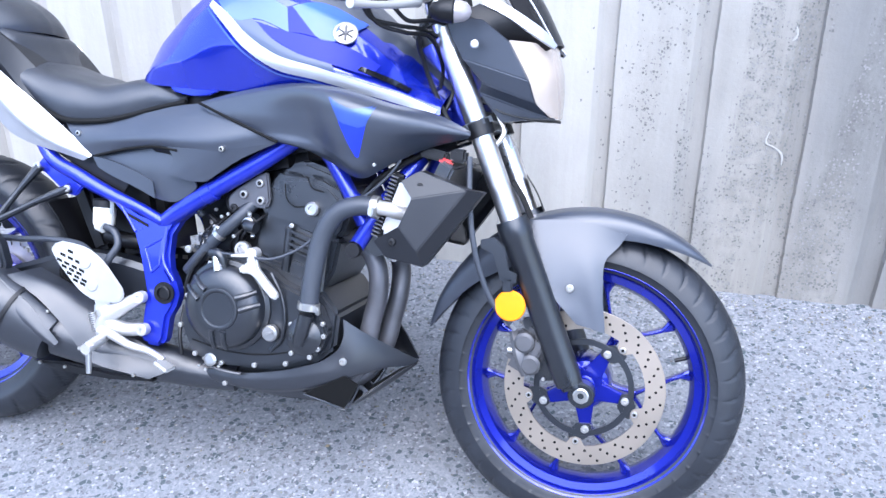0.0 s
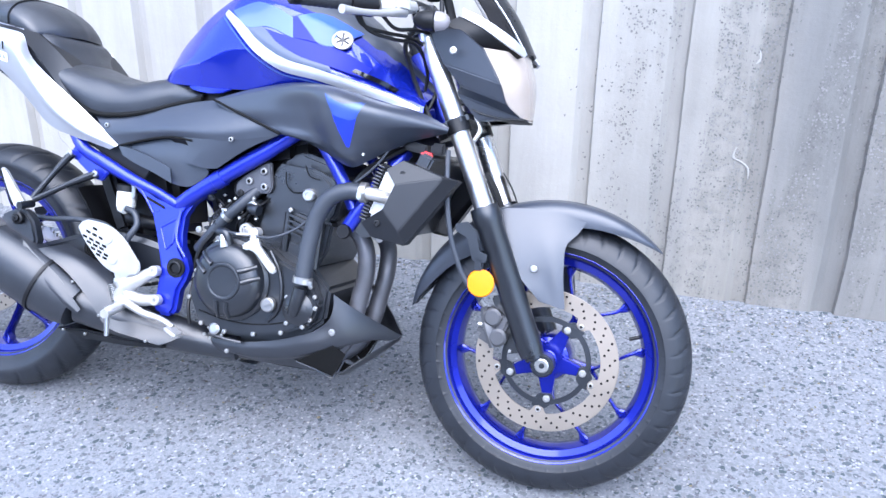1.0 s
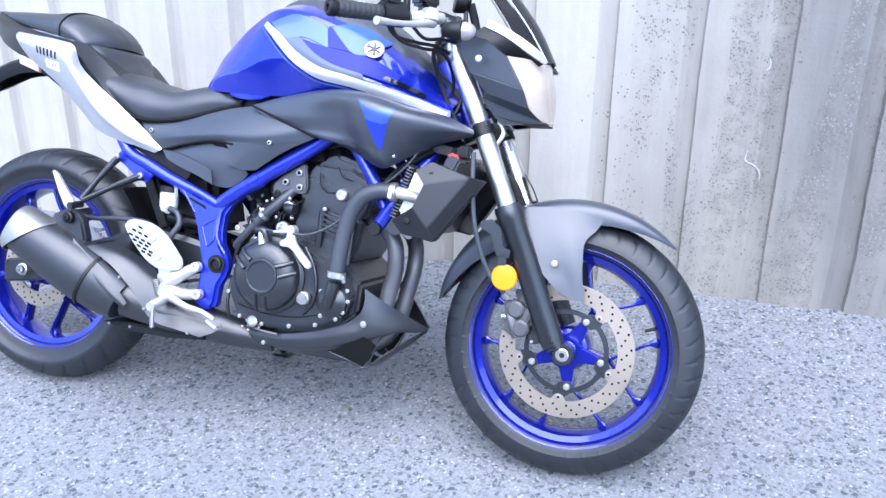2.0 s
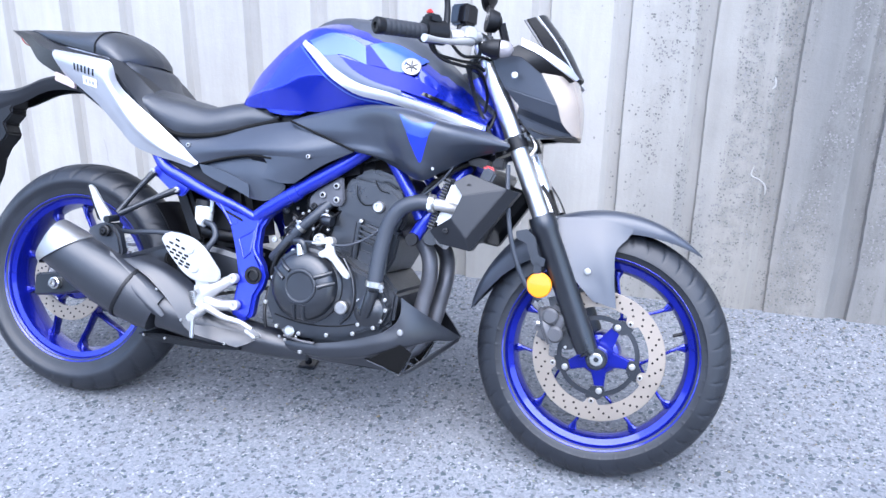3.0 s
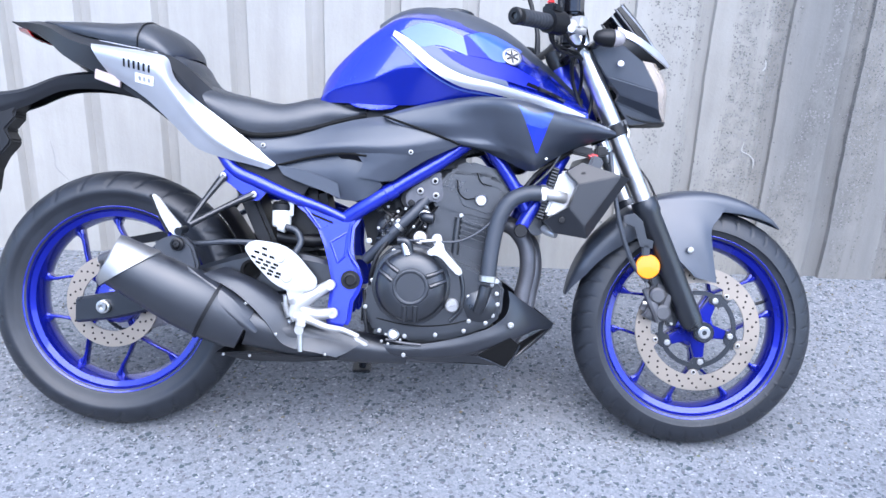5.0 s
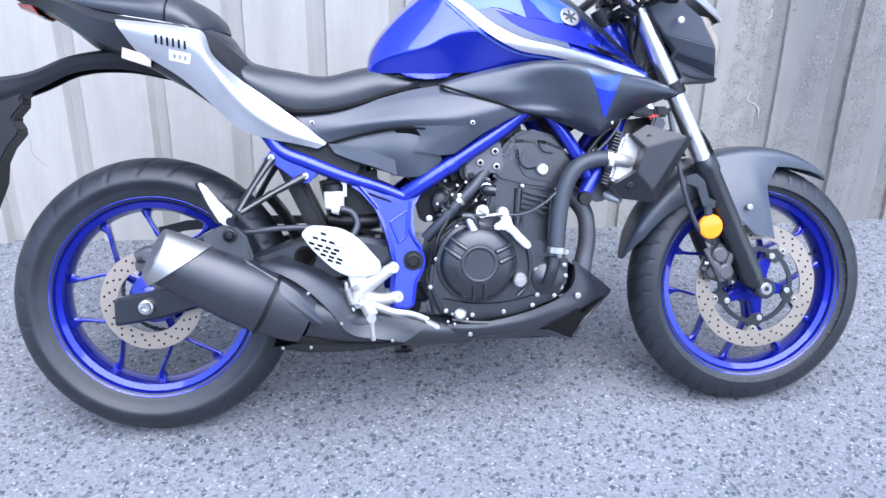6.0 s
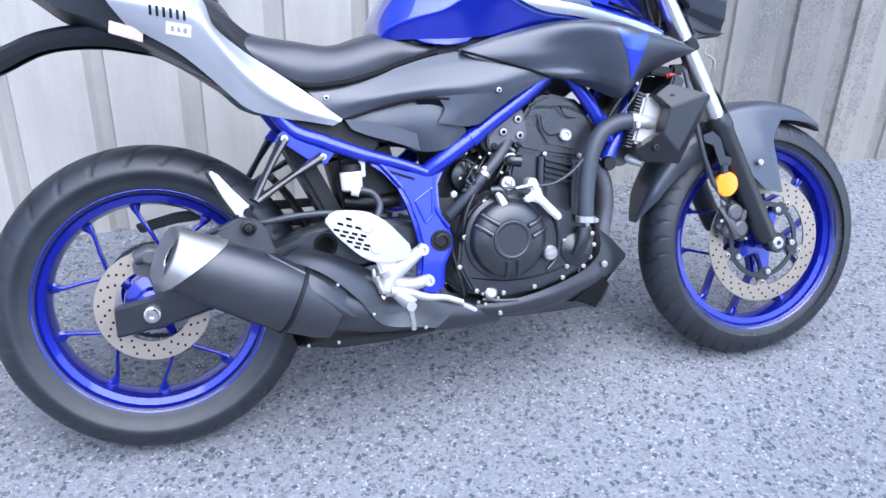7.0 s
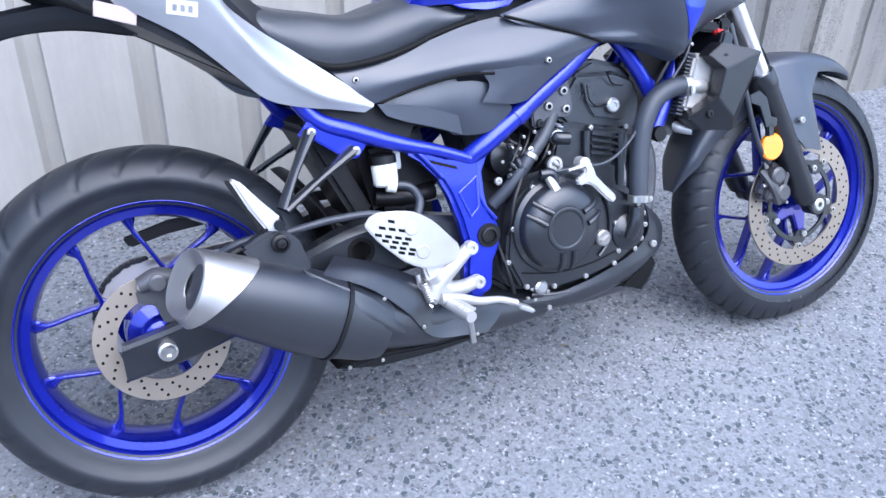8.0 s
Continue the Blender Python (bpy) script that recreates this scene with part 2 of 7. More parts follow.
def grid_bm(g, thick=0.0, close_u=False, cap=False):
    """A bmesh from a grid of points [row][column]; thick makes it a shell, grown inwards."""
    g = np.array(g, float)
    r, c = g.shape[:2]
    bm = bmesh.new()
    layers = [g]
    if thick:
        du = np.gradient(g, axis=0)
        dv = np.gradient(g, axis=1)
        nn = np.cross(dv, du)
        nn /= np.maximum(np.linalg.norm(nn, axis=2, keepdims=True), 1e-9)
        inward = min((g - thick * nn, g + thick * nn), key=lambda q: np.abs(q[..., 1]).mean() + 0.3 * q[..., 2].mean())
        layers.append(inward)
    vs = [[[bm.verts.new(p) for p in row] for row in lay] for lay in layers]
    cols = c if close_u else c - 1
    for k, lay in enumerate(vs):
        for a in range(r - 1):
            for b in range(cols):
                q = [lay[a][b], lay[a][(b + 1) % c], lay[a + 1][(b + 1) % c], lay[a + 1][b]]
                bm.faces.new(q if k else q[::-1])
    if thick:
        o, i = vs
        for a in range(r - 1):
            if not close_u:
                bm.faces.new((o[a][0], o[a + 1][0], i[a + 1][0], i[a][0]))
                bm.faces.new((o[a + 1][-1], o[a][-1], i[a][-1], i[a + 1][-1]))
        for b in range(cols):
            d = (b + 1) % c
            bm.faces.new((o[0][d], o[0][b], i[0][b], i[0][d]))
            bm.faces.new((o[-1][b], o[-1][d], i[-1][d], i[-1][b]))
    elif cap:
        bm.faces.new(vs[0][0])
        bm.faces.new(vs[0][-1][::-1])
    bmesh.ops.remove_doubles(bm, verts=bm.verts, dist=1e-6)
    bmesh.ops.recalc_face_normals(bm, faces=bm.faces)
    return bm


def ruled(rows, nu=24, **more):
    """A skin with straight facets from row to row."""
    return grid_bm(np.stack([crs(r, nu) for r in rows]), **more)


def skin(rows, nu=24, nv=24, thick=0.0, close_u=False, cap=False):
    """A smooth skin through rows of control points, all rows of one length or each its own."""
    across = [crs(r, nu) for r in rows]
    g = np.stack([crs([a[k] for a in across], nv) for k in range(nu)], 1)
    return grid_bm(g, thick, close_u, cap)


def ring_frame(path):
    t = np.gradient(path, axis=0)
    t /= np.linalg.norm(t, axis=1, keepdims=True)
    a = np.cross(t[0], (0, 0, 1) if abs(t[0][2]) < 0.9 else (0, 1, 0))
    a /= np.linalg.norm(a)
    out = []
    for k in range(len(path)):
        a = a - t[k] * (a @ t[k])
        a /= np.linalg.norm(a)
        out.append((a, np.cross(t[k], a)))
    return out


def tube_bm(pts, r, n=14, steps=0, squash=1.0):
    """A round tube along a smooth path; r one radius or one for each control point."""
    steps = steps or max(2, 7 * (len(pts) - 1) if len(pts) > 2 else 2)
    path = crs(pts, steps)
    rad = np.full(steps, r) if np.isscalar(r) else np.interp(np.linspace(0, 1, steps), np.linspace(0, 1, len(r)), r)
    a = np.linspace(0, 2 * np.pi, n, endpoint=False)
    g = [p + q * (np.cos(a)[:, None] * u + squash * np.sin(a)[:, None] * v) for p, q, (u, v) in zip(path, rad, ring_frame(path))]
    return grid_bm(g, 0, True, True)


def lathe_bm(profile, at, axis, n=32):
    """Turned part: profile of (along, radius) about an axis through a point."""
    ax = np.array(axis, float)
    ax /= np.linalg.norm(ax)
    a = np.cross(ax, (0, 0, 1) if abs(ax[2]) < 0.9 else (1, 0, 0))
    a /= np.linalg.norm(a)
    b = np.cross(ax, a)
    w = np.linspace(0, 2 * np.pi, n, endpoint=False)
    g = [np.array(at) + s * ax + max(r, 1e-5) * (np.cos(w)[:, None] * a + np.sin(w)[:, None] * b) for s, r in profile]
    return grid_bm(g, 0, True, profile[0] != profile[-1])


def plate_bm(outline, y, thick, bevel=0.0015, smooth=0, lean=None):
    """A flat piece: outline of (x, z), its outer face at y, growing inwards by thick. lean(x, z) shifts y."""
    pts = [(x, z) for x, z in outline]
    if smooth:
        p = np.array(pts + pts[:1])
        pts = [tuple(q) for q in crs(p, smooth * len(pts) + 1)[:-1]]
    bm = bmesh.new()
    vs = [bm.verts.new((x, y + (lean(x, z) if lean else 0), z)) for x, z in pts]
    f = bm.faces.new(vs)
    e = bmesh.ops.extrude_face_region(bm, geom=[f])
    moved = [v for v in e["geom"] if isinstance(v, bmesh.types.BMVert)]
    bmesh.ops.translate(bm, verts=moved, vec=(0, thick, 0))
    bmesh.ops.recalc_face_normals(bm, faces=bm.faces)
    if bevel:
        rim = [x for x in bm.edges if abs(x.calc_face_angle(0)) > 0.6]
        bmesh.ops.bevel(bm, geom=rim, offset=bevel, segments=2, affect="EDGES", clamp_overlap=True)
    return bm


def block_bm(at, size, m=None, bevel=0.004):
    bm = bmesh.new()
    bmesh.ops.create_cube(bm, size=1.0)
    bmesh.ops.scale(bm, verts=bm.verts, vec=size)
    if bevel:
        bmesh.ops.bevel(bm, geom=list(bm.edges), offset=bevel, segments=2, affect="EDGES")
    if m:
        bmesh.ops.transform(bm, matrix=m, verts=bm.verts)
    bmesh.ops.translate(bm, verts=bm.verts, vec=at)
    return bm


def facet_bm(points, faces, depth, bevel=0.0015):
    """A shell of flat facets over named corners, its open rim drawn inwards by depth."""
    bm = bmesh.new()
    v = {k: bm.verts.new(p) for k, p in points.items()}
    for f in faces:
        bm.faces.new([v[k] for k in f])
    bmesh.ops.recalc_face_normals(bm, faces=bm.faces)
    rim = [e for e in bm.edges if e.is_boundary]
    e = bmesh.ops.extrude_edge_only(bm, edges=rim)
    bmesh.ops.translate(bm, verts=[x for x in e["geom"] if isinstance(x, bmesh.types.BMVert)], vec=(0, depth, 0))
    bmesh.ops.recalc_face_normals(bm, faces=bm.faces)
    if bevel:
        bmesh.ops.bevel(bm, geom=[x for x in bm.edges if not x.is_boundary], offset=bevel, segments=2, affect="EDGES", clamp_overlap=True)
    return bm


def joined(*parts):
    """One bmesh out of several."""
    out = bmesh.new()
    for b in parts:
        me = bpy.data.meshes.new("tmp")
        b.to_mesh(me)
        b.free()
        out.from_mesh(me)
        bpy.data.meshes.remove(me)
    return out


def mirrored(bm):
    b = bm.copy()
    bmesh.ops.scale(b, verts=b.verts, vec=(1, -1, 1))
    bmesh.ops.reverse_faces(b, faces=b.faces)
    return b


def part(name, bm, mat, parent, label="", angle=35, both=False):
    """Links a bmesh as one mesh under a thing or part; both: a mirrored twin as well."""
    twin = mirrored(bm) if both else None
    me = bpy.data.meshes.new(name)
    bm.to_mesh(me)
    bm.free()
    me.materials.append(mat)
    if angle:
        me.shade_smooth()
        me.set_sharp_from_angle(angle=radians(angle))
    ob = new(name, me)
    ob.parent = parent
    if label:
        ob["label"] = label
    if twin:
        part(name, twin, mat, parent, label, angle)
    return ob


def screw_mesh(name, r, h, mat, bore=0.0):
    """A domed screw with a socket, its head towards -y, seat at the origin."""
    bm = lathe_bm([(-0.002, r * 0.9), (h * 0.55, r), (h * 0.9, r * 0.86), (h, r * 0.5), (h * 0.98, r * 0.32), (h * 0.5, r * 0.28), (h * 0.5, 0)], (0, 0, 0), (0, -1, 0), 12)
    me = bpy.data.meshes.new(name)
    bm.to_mesh(me)
    bm.free()
    me.materials.append(mat)
    me.materials.append(HOLE)
    for f in me.polygons:
        f.material_index = 1 if math.hypot(f.center.x, f.center.z) < r * bore else 0
    me.shade_smooth()
    me.set_sharp_from_angle(angle=radians(40))
    return me


SCREW = screw_mesh("screw", 0.0053, 0.005, ZINC)
BIG_SCREW = screw_mesh("big_screw", 0.0078, 0.005, ZINC)
COVER_SCREW = screw_mesh("cover_screw", 0.0056, 0.004, ZINC, 0.4)
SMALL_SCREW = screw_mesh("small_screw", 0.0036, 0.0035, ZINC)
SOCKET = screw_mesh("socket_screw", 0.0062, 0.004, ZINC, 0.62)
BRACKET_SCREW = screw_mesh("bracket_screw", 0.0085, 0.005, BRUSHED, 0.62)
DARK_SCREW = screw_mesh("dark_screw", 0.008, 0.005, BLACK)


def screw(parent, x, y, z, mesh=None, turn=(0, 0, 0), label=""):
    ob = new("bolt", mesh or SCREW)
    ob.parent = parent
    ob.matrix_local = pose(x, y, z, *turn)
    if label:
        ob["label"] = label
    return ob


def wheel_pos(cx, cz, r, deg, y=0.0):
    return (cx + r * math.cos(radians(deg)), y, cz + r * math.sin(radians(deg)))

# ---- ground and wall ----
def ground():
    bm = bmesh.new()
    bmesh.ops.create_grid(bm, x_segments=60, y_segments=60, size=60)
    me = bpy.data.meshes.new("ground")
    bm.to_mesh(me)
    bm.free()
    me.materials.append(ASPHALT)
    ob = new("ground", me)
    return tagged(ob, "worn grey asphalt with exposed pale and dark stones", "ground", kind="structure")


ground()

WALL_Y, RIB, BATTER = 0.865, 0.243, 0.085


def rib_wall():
    """A leaning concrete wall cast with upright ribs and shallow grooves between them."""
    lines = []
    x = 0.11 - 30 * RIB
    rng = random.Random(4)
    for k in range(72):
        d = 0.016 + rng.uniform(-0.004, 0.004)
        w = 0.029 + rng.uniform(-0.004, 0.004)
        lines += [(x - w, 0.0), (x - w + 0.018, d), (x + w - 0.005, d), (x + w, 0.0)]
        x += RIB
    g = []
    for z in [-0.05, *np.linspace(0.02, 1.35, 70), 1.6, 2.2, 3.2]:
        row = []
        for px, d in lines:
            worn = min(1.0, max(0.25, (px - 1.0) * 1.5))
            shift = 0.005 * worn * noise.noise((px * 9, z * 3, 1)) + 0.002 * worn * noise.noise((px * 31, z * 40, 5))
            chip = 0.003 * worn * noise.noise((px * 17, z * 9, 9))
            row.append((px + shift, WALL_Y + BATTER * z + d * (1 - 0.25 * worn) + 0.0015 * math.sin(px * 3 + 4 * z) + chip, z))
        g.append(row)
    x0, x1 = lines[0][0], lines[-1][0]
    g.append([(px, WALL_Y + BATTER * 3.2 + 0.4, 3.2) for px, d in lines])
    g.append([(px, WALL_Y + BATTER * 3.2 + 0.4, -0.05) for px, d in lines])
    ob = part("wall_north", grid_bm(g), CONCRETE, None, angle=20)
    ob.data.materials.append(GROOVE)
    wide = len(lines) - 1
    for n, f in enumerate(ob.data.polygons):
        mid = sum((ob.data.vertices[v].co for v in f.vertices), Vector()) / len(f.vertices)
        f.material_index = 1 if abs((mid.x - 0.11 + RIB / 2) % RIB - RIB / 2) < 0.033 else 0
    return tagged(ob, "weathered pale grey ribbed concrete wall with streaks", "wall", kind="structure")


rib_wall()

def unseen_wall():
    """A plain wall added unseen behind the camera: closes the place and darkens reflections."""
    bm = block_bm((-2.0, -8.2, 1.5), (18, 0.4, 3.0), None, 0.02)
    ob = part("sky_block_wall", bm, DARK_CONCRETE, None, angle=20)
    return tagged(ob, "plain dark grey concrete wall, unseen, blocking low sky", "wall", kind="structure")


unseen_wall()


def gravel():
    """Loose grit and plant bits gathered under the machine and along the wall's foot."""
    rng = random.Random(21)
    verts, faces = [], []
    for k in range(5000):
        x = rng.uniform(-0.5, 2.2)
        y = rng.uniform(-0.15, 0.84) if k % 3 else WALL_Y - abs(rng.gauss(0, 0.10)) - 0.006
        r = rng.uniform(0.0011, 0.0030) * (1.6 if rng.random() < 0.08 else 1.0)
        a, b, c = r * rng.uniform(0.8, 1.6), r * rng.uniform(0.7, 1.2), r * rng.uniform(0.5, 0.9)
        t = rng.uniform(0, math.pi)
        ct, st = math.cos(t), math.sin(t)
        n = len(verts)
        for u, v, w in ((a, 0, 0), (0, b, 0), (-a, 0, 0), (0, -b, 0), (0, 0, c), (0, 0, -c)):
            verts.append((x + u * ct - v * st, y + u * st + v * ct, w + c * 0.6))
        for e in range(4):
            faces += [(n + e, n + (e + 1) % 4, n + 4), (n + (e + 1) % 4, n + e, n + 5)]
    me = bpy.data.meshes.new("gravel")
    me.from_pydata(verts, [], faces)
    me.materials.append(GRIT)
    return tagged(new("gravel", me), "loose dark grit and dry plant bits on asphalt", "gravel", kind="stuff")


gravel()


def wall_scuffs():
    """Pale scrapes in the wall's skin."""
    wall = bpy.data.objects["wall_north"]
    for line in ([(1.752, 0.470), (1.748, 0.440), (1.772, 0.428), (1.790, 0.412), (1.794, 0.383)], [(1.775, 0.735), (1.778, 0.710), (1.770, 0.700)], [(-0.530, 0.385), (-0.521, 0.330), (-0.522, 0.298), (-0.500, 0.270), (-0.483, 0.251)]):
        pts = [(x, WALL_Y + BATTER * z - 0.0005, z) for x, z in line]
        part("scuff", tube_bm(pts, [0.001, 0.003, 0.002, 0.003, 0.001], 8, 24, 0.2), SCUFF, wall, "pale scrape in the concrete")


wall_scuffs()

# ---- the motorcycle: x forward, y to its left, z up along its own leaning middle plane ----
LEAN = 22.5
bike = new("motorcycle")
bike.matrix_world = pose(0, -0.0577, 0.005, -LEAN, 0, 0)
tagged(bike, "blue and matte grey naked motorcycle leaning on its side stand", "motorcycle")
REAR, FRONT = (0.0, 0.306), (1.394, 0.290)


# ---- wheels ----
def tyre_bm(cx, cz, big, half, seat_r, seat_y, periods, flip):
    n, m = 720, 34
    w = np.linspace(0, 2 * np.pi, n, endpoint=False)
    rows = []
    ctrl = [(-seat_y, seat_r), (-half * 0.90, seat_r + 0.022), (-half, big - 0.052), (-half * 0.86, big - 0.027), (-half * 0.5, big - 0.0075), (0, big)]
    ctrl = np.array(ctrl + [(-a, b) for a, b in ctrl[-2::-1]])
    prof = crs(ctrl, m)
    for y, r in prof:
        rr = np.full(n, r)
        s = abs(y) / half
        if 0.12 < s < 0.93 and r > big - 0.05:
            phase = (w * periods / (2 * np.pi) + flip * (0.9 * s + (0.5 if y > 0 else 0))) % 1
            cut = np.minimum(phase, 1 - phase) < 0.07
            rr = rr - 0.0036 * cut
        rows.append(np.stack([cx + rr * np.cos(w), np.full(n, y), cz + rr * np.sin(w)], 1))
    rows.append(np.stack([cx + (seat_r - 0.008) * np.cos(w), np.full(n, seat_y - 0.004), cz + (seat_r - 0.008) * np.sin(w)], 1))
    rows.insert(0, np.stack([cx + (seat_r - 0.008) * np.cos(w), np.full(n, -seat_y + 0.004), cz + (seat_r - 0.008) * np.sin(w)], 1))
    return grid_bm(rows, 0, True)


def rim_bm(cx, cz, lip, hw):
    p = [(-hw, lip), (-hw - 0.001, lip - 0.006), (-hw + 0.003, lip - 0.012), (-hw + 0.008, lip - 0.0165), (-hw + 0.012, lip - 0.018), (-hw + 0.015, lip - 0.031), (-0.012, lip - 0.039), (0.012, lip - 0.039)]
    p += [(hw - 0.015, lip - 0.031), (hw - 0.012, lip - 0.018), (hw - 0.008, lip - 0.0165), (hw - 0.003, lip - 0.012), (hw + 0.001, lip - 0.006), (hw, lip), (hw - 0.006, lip - 0.004), (0, lip - 0.018), (-hw + 0.006, lip - 0.004), (-hw, lip)]
    return lathe_bm(p, (cx, 0, cz), (0, 1, 0), 120)


def spoke_arm(pts, widths, steps, deep):
    """A cast arm with flat flanks and a raised ridge, lying in the wheel's plane."""
    path = crs(pts, steps)
    wide = np.interp(np.linspace(0, 1, steps) ** 0.7, np.linspace(0, 1, len(widths)), widths)
    t = np.gradient(path, axis=0)
    t /= np.linalg.norm(t, axis=1, keepdims=True)
    g = []
    for p, d, w in zip(path, t, wide):
        n = np.cross(d, (0, 1, 0))
        g.append([p + n * w * a + np.array((0, deep * b, 0)) for a, b in ((1, -1), (0.82, -1.12), (0.42, -1.15), (0.25, -1.45), (-0.25, -1.45), (-0.42, -1.15), (-0.82, -1.12), (-1, -1), (-1, 1), (-0.8, 1.2), (0.8, 1.2), (1, 1))])
    return grid_bm(g, 0, True, True)


def spoke_bm(cx, cz, deg, inner, fork_r, rim_r, spread, wide, deep):
    """A Y-shaped cast spoke: a stem from the hub, then two arms that flare where they meet the rim."""
    c, s = math.cos(radians(deg)), math.sin(radians(deg))
    at = lambda r, off, y=0.0: (cx + r * c - off * s, y, cz + r * s + off * c)
    bits = [spoke_arm([at(inner, 0), at(fork_r * 0.7, 0), at(fork_r, 0)], [wide * 1.5, wide * 1.1, wide * 1.3], 6, wide * deep)]
    for sgn in (-1, 1):
        e = radians(spread) * sgn
        end = (rim_r * math.cos(e), rim_r * math.sin(e))
        near = (rim_r * 0.94 * math.cos(e), rim_r * 0.94 * math.sin(e))
        bits.append(spoke_arm([at(fork_r * 0.93, 0), at(*((np.array((fork_r, 0)) * 0.55 + np.array(near) * 0.45) + (0, sgn * 0.004))), at(*near), at(*end)], [wide * 0.8, wide * 0.55, wide * 0.48, wide * 0.46, wide * 0.46, wide * 0.46, wide * 0.48, wide * 0.55, wide * 1.7], 24, wide * deep))
    return joined(*bits)


def disc_bm(cx, cz, y, outer, inner, thick, waves=0):
    n = 180
    w = np.linspace(0, 2 * np.pi, n, endpoint=False)
    ri = inner - (0.007 * (np.cos(w * waves) > 0.75) if waves else 0)
    ring = lambda r, yy: np.stack([cx + r * np.cos(w), np.full(n, yy), cz + r * np.sin(w)], 1)
    g = [ring(ri, y), ring(np.full(n, outer - 0.001), y), ring(np.full(n, outer), y + 0.001), ring(np.full(n, outer), y + thick - 0.001), ring(np.full(n, outer - 0.001), y + thick), ring(ri, y + thick), ring(ri, y)]
    return grid_bm(g, 0, True)


def holes_bm(cx, cz, y, radii, count):
    """Drilled holes: dark shallow cups just proud of the disc's face."""
    bits = []
    for k in range(count):
        for j, r in enumerate(radii):
            a = 360 / count * (k + 0.33 * j)
            x, _, z = wheel_pos(cx, cz, r, a)
            bits.append(lathe_bm([(0, 0.0027), (0.0004, 0.0027), (0.0004, 0.0)], (x, y, z), (0, -1, 0), 8))
    return joined(*bits)


def front_wheel():
    cx, cz = FRONT
    hub = lathe_bm([(-0.062, 0.014), (-0.06, 0.022), (-0.045, 0.026), (-0.04, 0.045), (-0.03, 0.05), (0.03, 0.05), (0.04, 0.045), (0.06, 0.022), (0.06, 0.014)], (cx, 0, cz), (0, 1, 0), 36)
    w = part("front_wheel", hub, WHEEL_BLUE, bike, "blue cast alloy front wheel")
    part("tyre", tyre_bm(cx, cz, 0.292, 0.056, 0.226, 0.044, 42, 1), TYRE, w, "black tubeless front tyre", 50)
    part("rim", rim_bm(cx, cz, 0.231, 0.043), WHEEL_BLUE, w)
    for k in range(5):
        part("spoke", spoke_bm(cx, cz, -82.5 + 72 * k, 0.045, 0.098, 0.195, 21, 0.0068, 1.5), WHEEL_BLUE, w)
    outline = []
    for k in range(5):
        a = -82.5 + 72 * k
        outline += [wheel_pos(cx, cz, r, a + o)[::2] for r, o in ((0.036, -30), (0.070, -9), (0.085, -7), (0.085, 7), (0.070, 9), (0.036, 30))]
    part("hub_star", plate_bm(outline, -0.060, 0.020, 0.003), WHEEL_BLUE, w, "", 30)
    d = part("brake_disc", disc_bm(cx, cz, -0.066, 0.149, 0.112, 0.0045), DISC, w, "drilled floating steel brake disc")
    tagged(part("drilling", holes_bm(cx, cz, -0.066, (0.121, 0.131, 0.141), 26), HOLE, d, angle=0), kind="stuff")
    part("disc_carrier", disc_bm(cx, cz, -0.065, 0.093, 0.082, 0.005), SATIN_BLACK, w, "black disc carrier")
    for k in range(5):
        a = -82.5 + 72 * k
        part("carrier_arm", plate_bm([wheel_pos(cx, cz, r, a + o)[::2] for r, o in ((0.070, -13), (0.070, 8), (0.088, 10), (0.101, -2), (0.101, -18), (0.088, -20))], -0.0645, 0.006, 0.001), SATIN_BLACK, w)
        part("disc_lug", plate_bm([wheel_pos(cx, cz, r, a + o)[::2] for r, o in ((0.114, -19), (0.099, -15), (0.096, -10), (0.099, -5), (0.114, -1))], -0.0662, 0.004, 0.0008), DISC, d)
        lx, _, lz = wheel_pos(cx, cz, 0.1035, a - 10)
        screw(d, lx, -0.066, lz, SOCKET)
        x, _, z = wheel_pos(cx, cz, 0.079, a)
        screw(d, x, -0.066, z, BIG_SCREW)
    part("axle_nut", lathe_bm([(0, 0.006), (0, 0.0195), (0.003, 0.020), (0.010, 0.0195), (0.011, 0.0150), (0.016, 0.0145), (0.018, 0.012), (0.018, 0.006), (0.010, 0.005), (0.010, 0)], (cx, -0.104, cz), (0, -1, 0), 20), STEEL, w, "bright steel axle end")
    part("valve", tube_bm([wheel_pos(cx, cz, 0.20, 20), wheel_pos(cx, cz, 0.17, 20)], 0.004, 8), BLACK, w)
    return w


front_wheel()


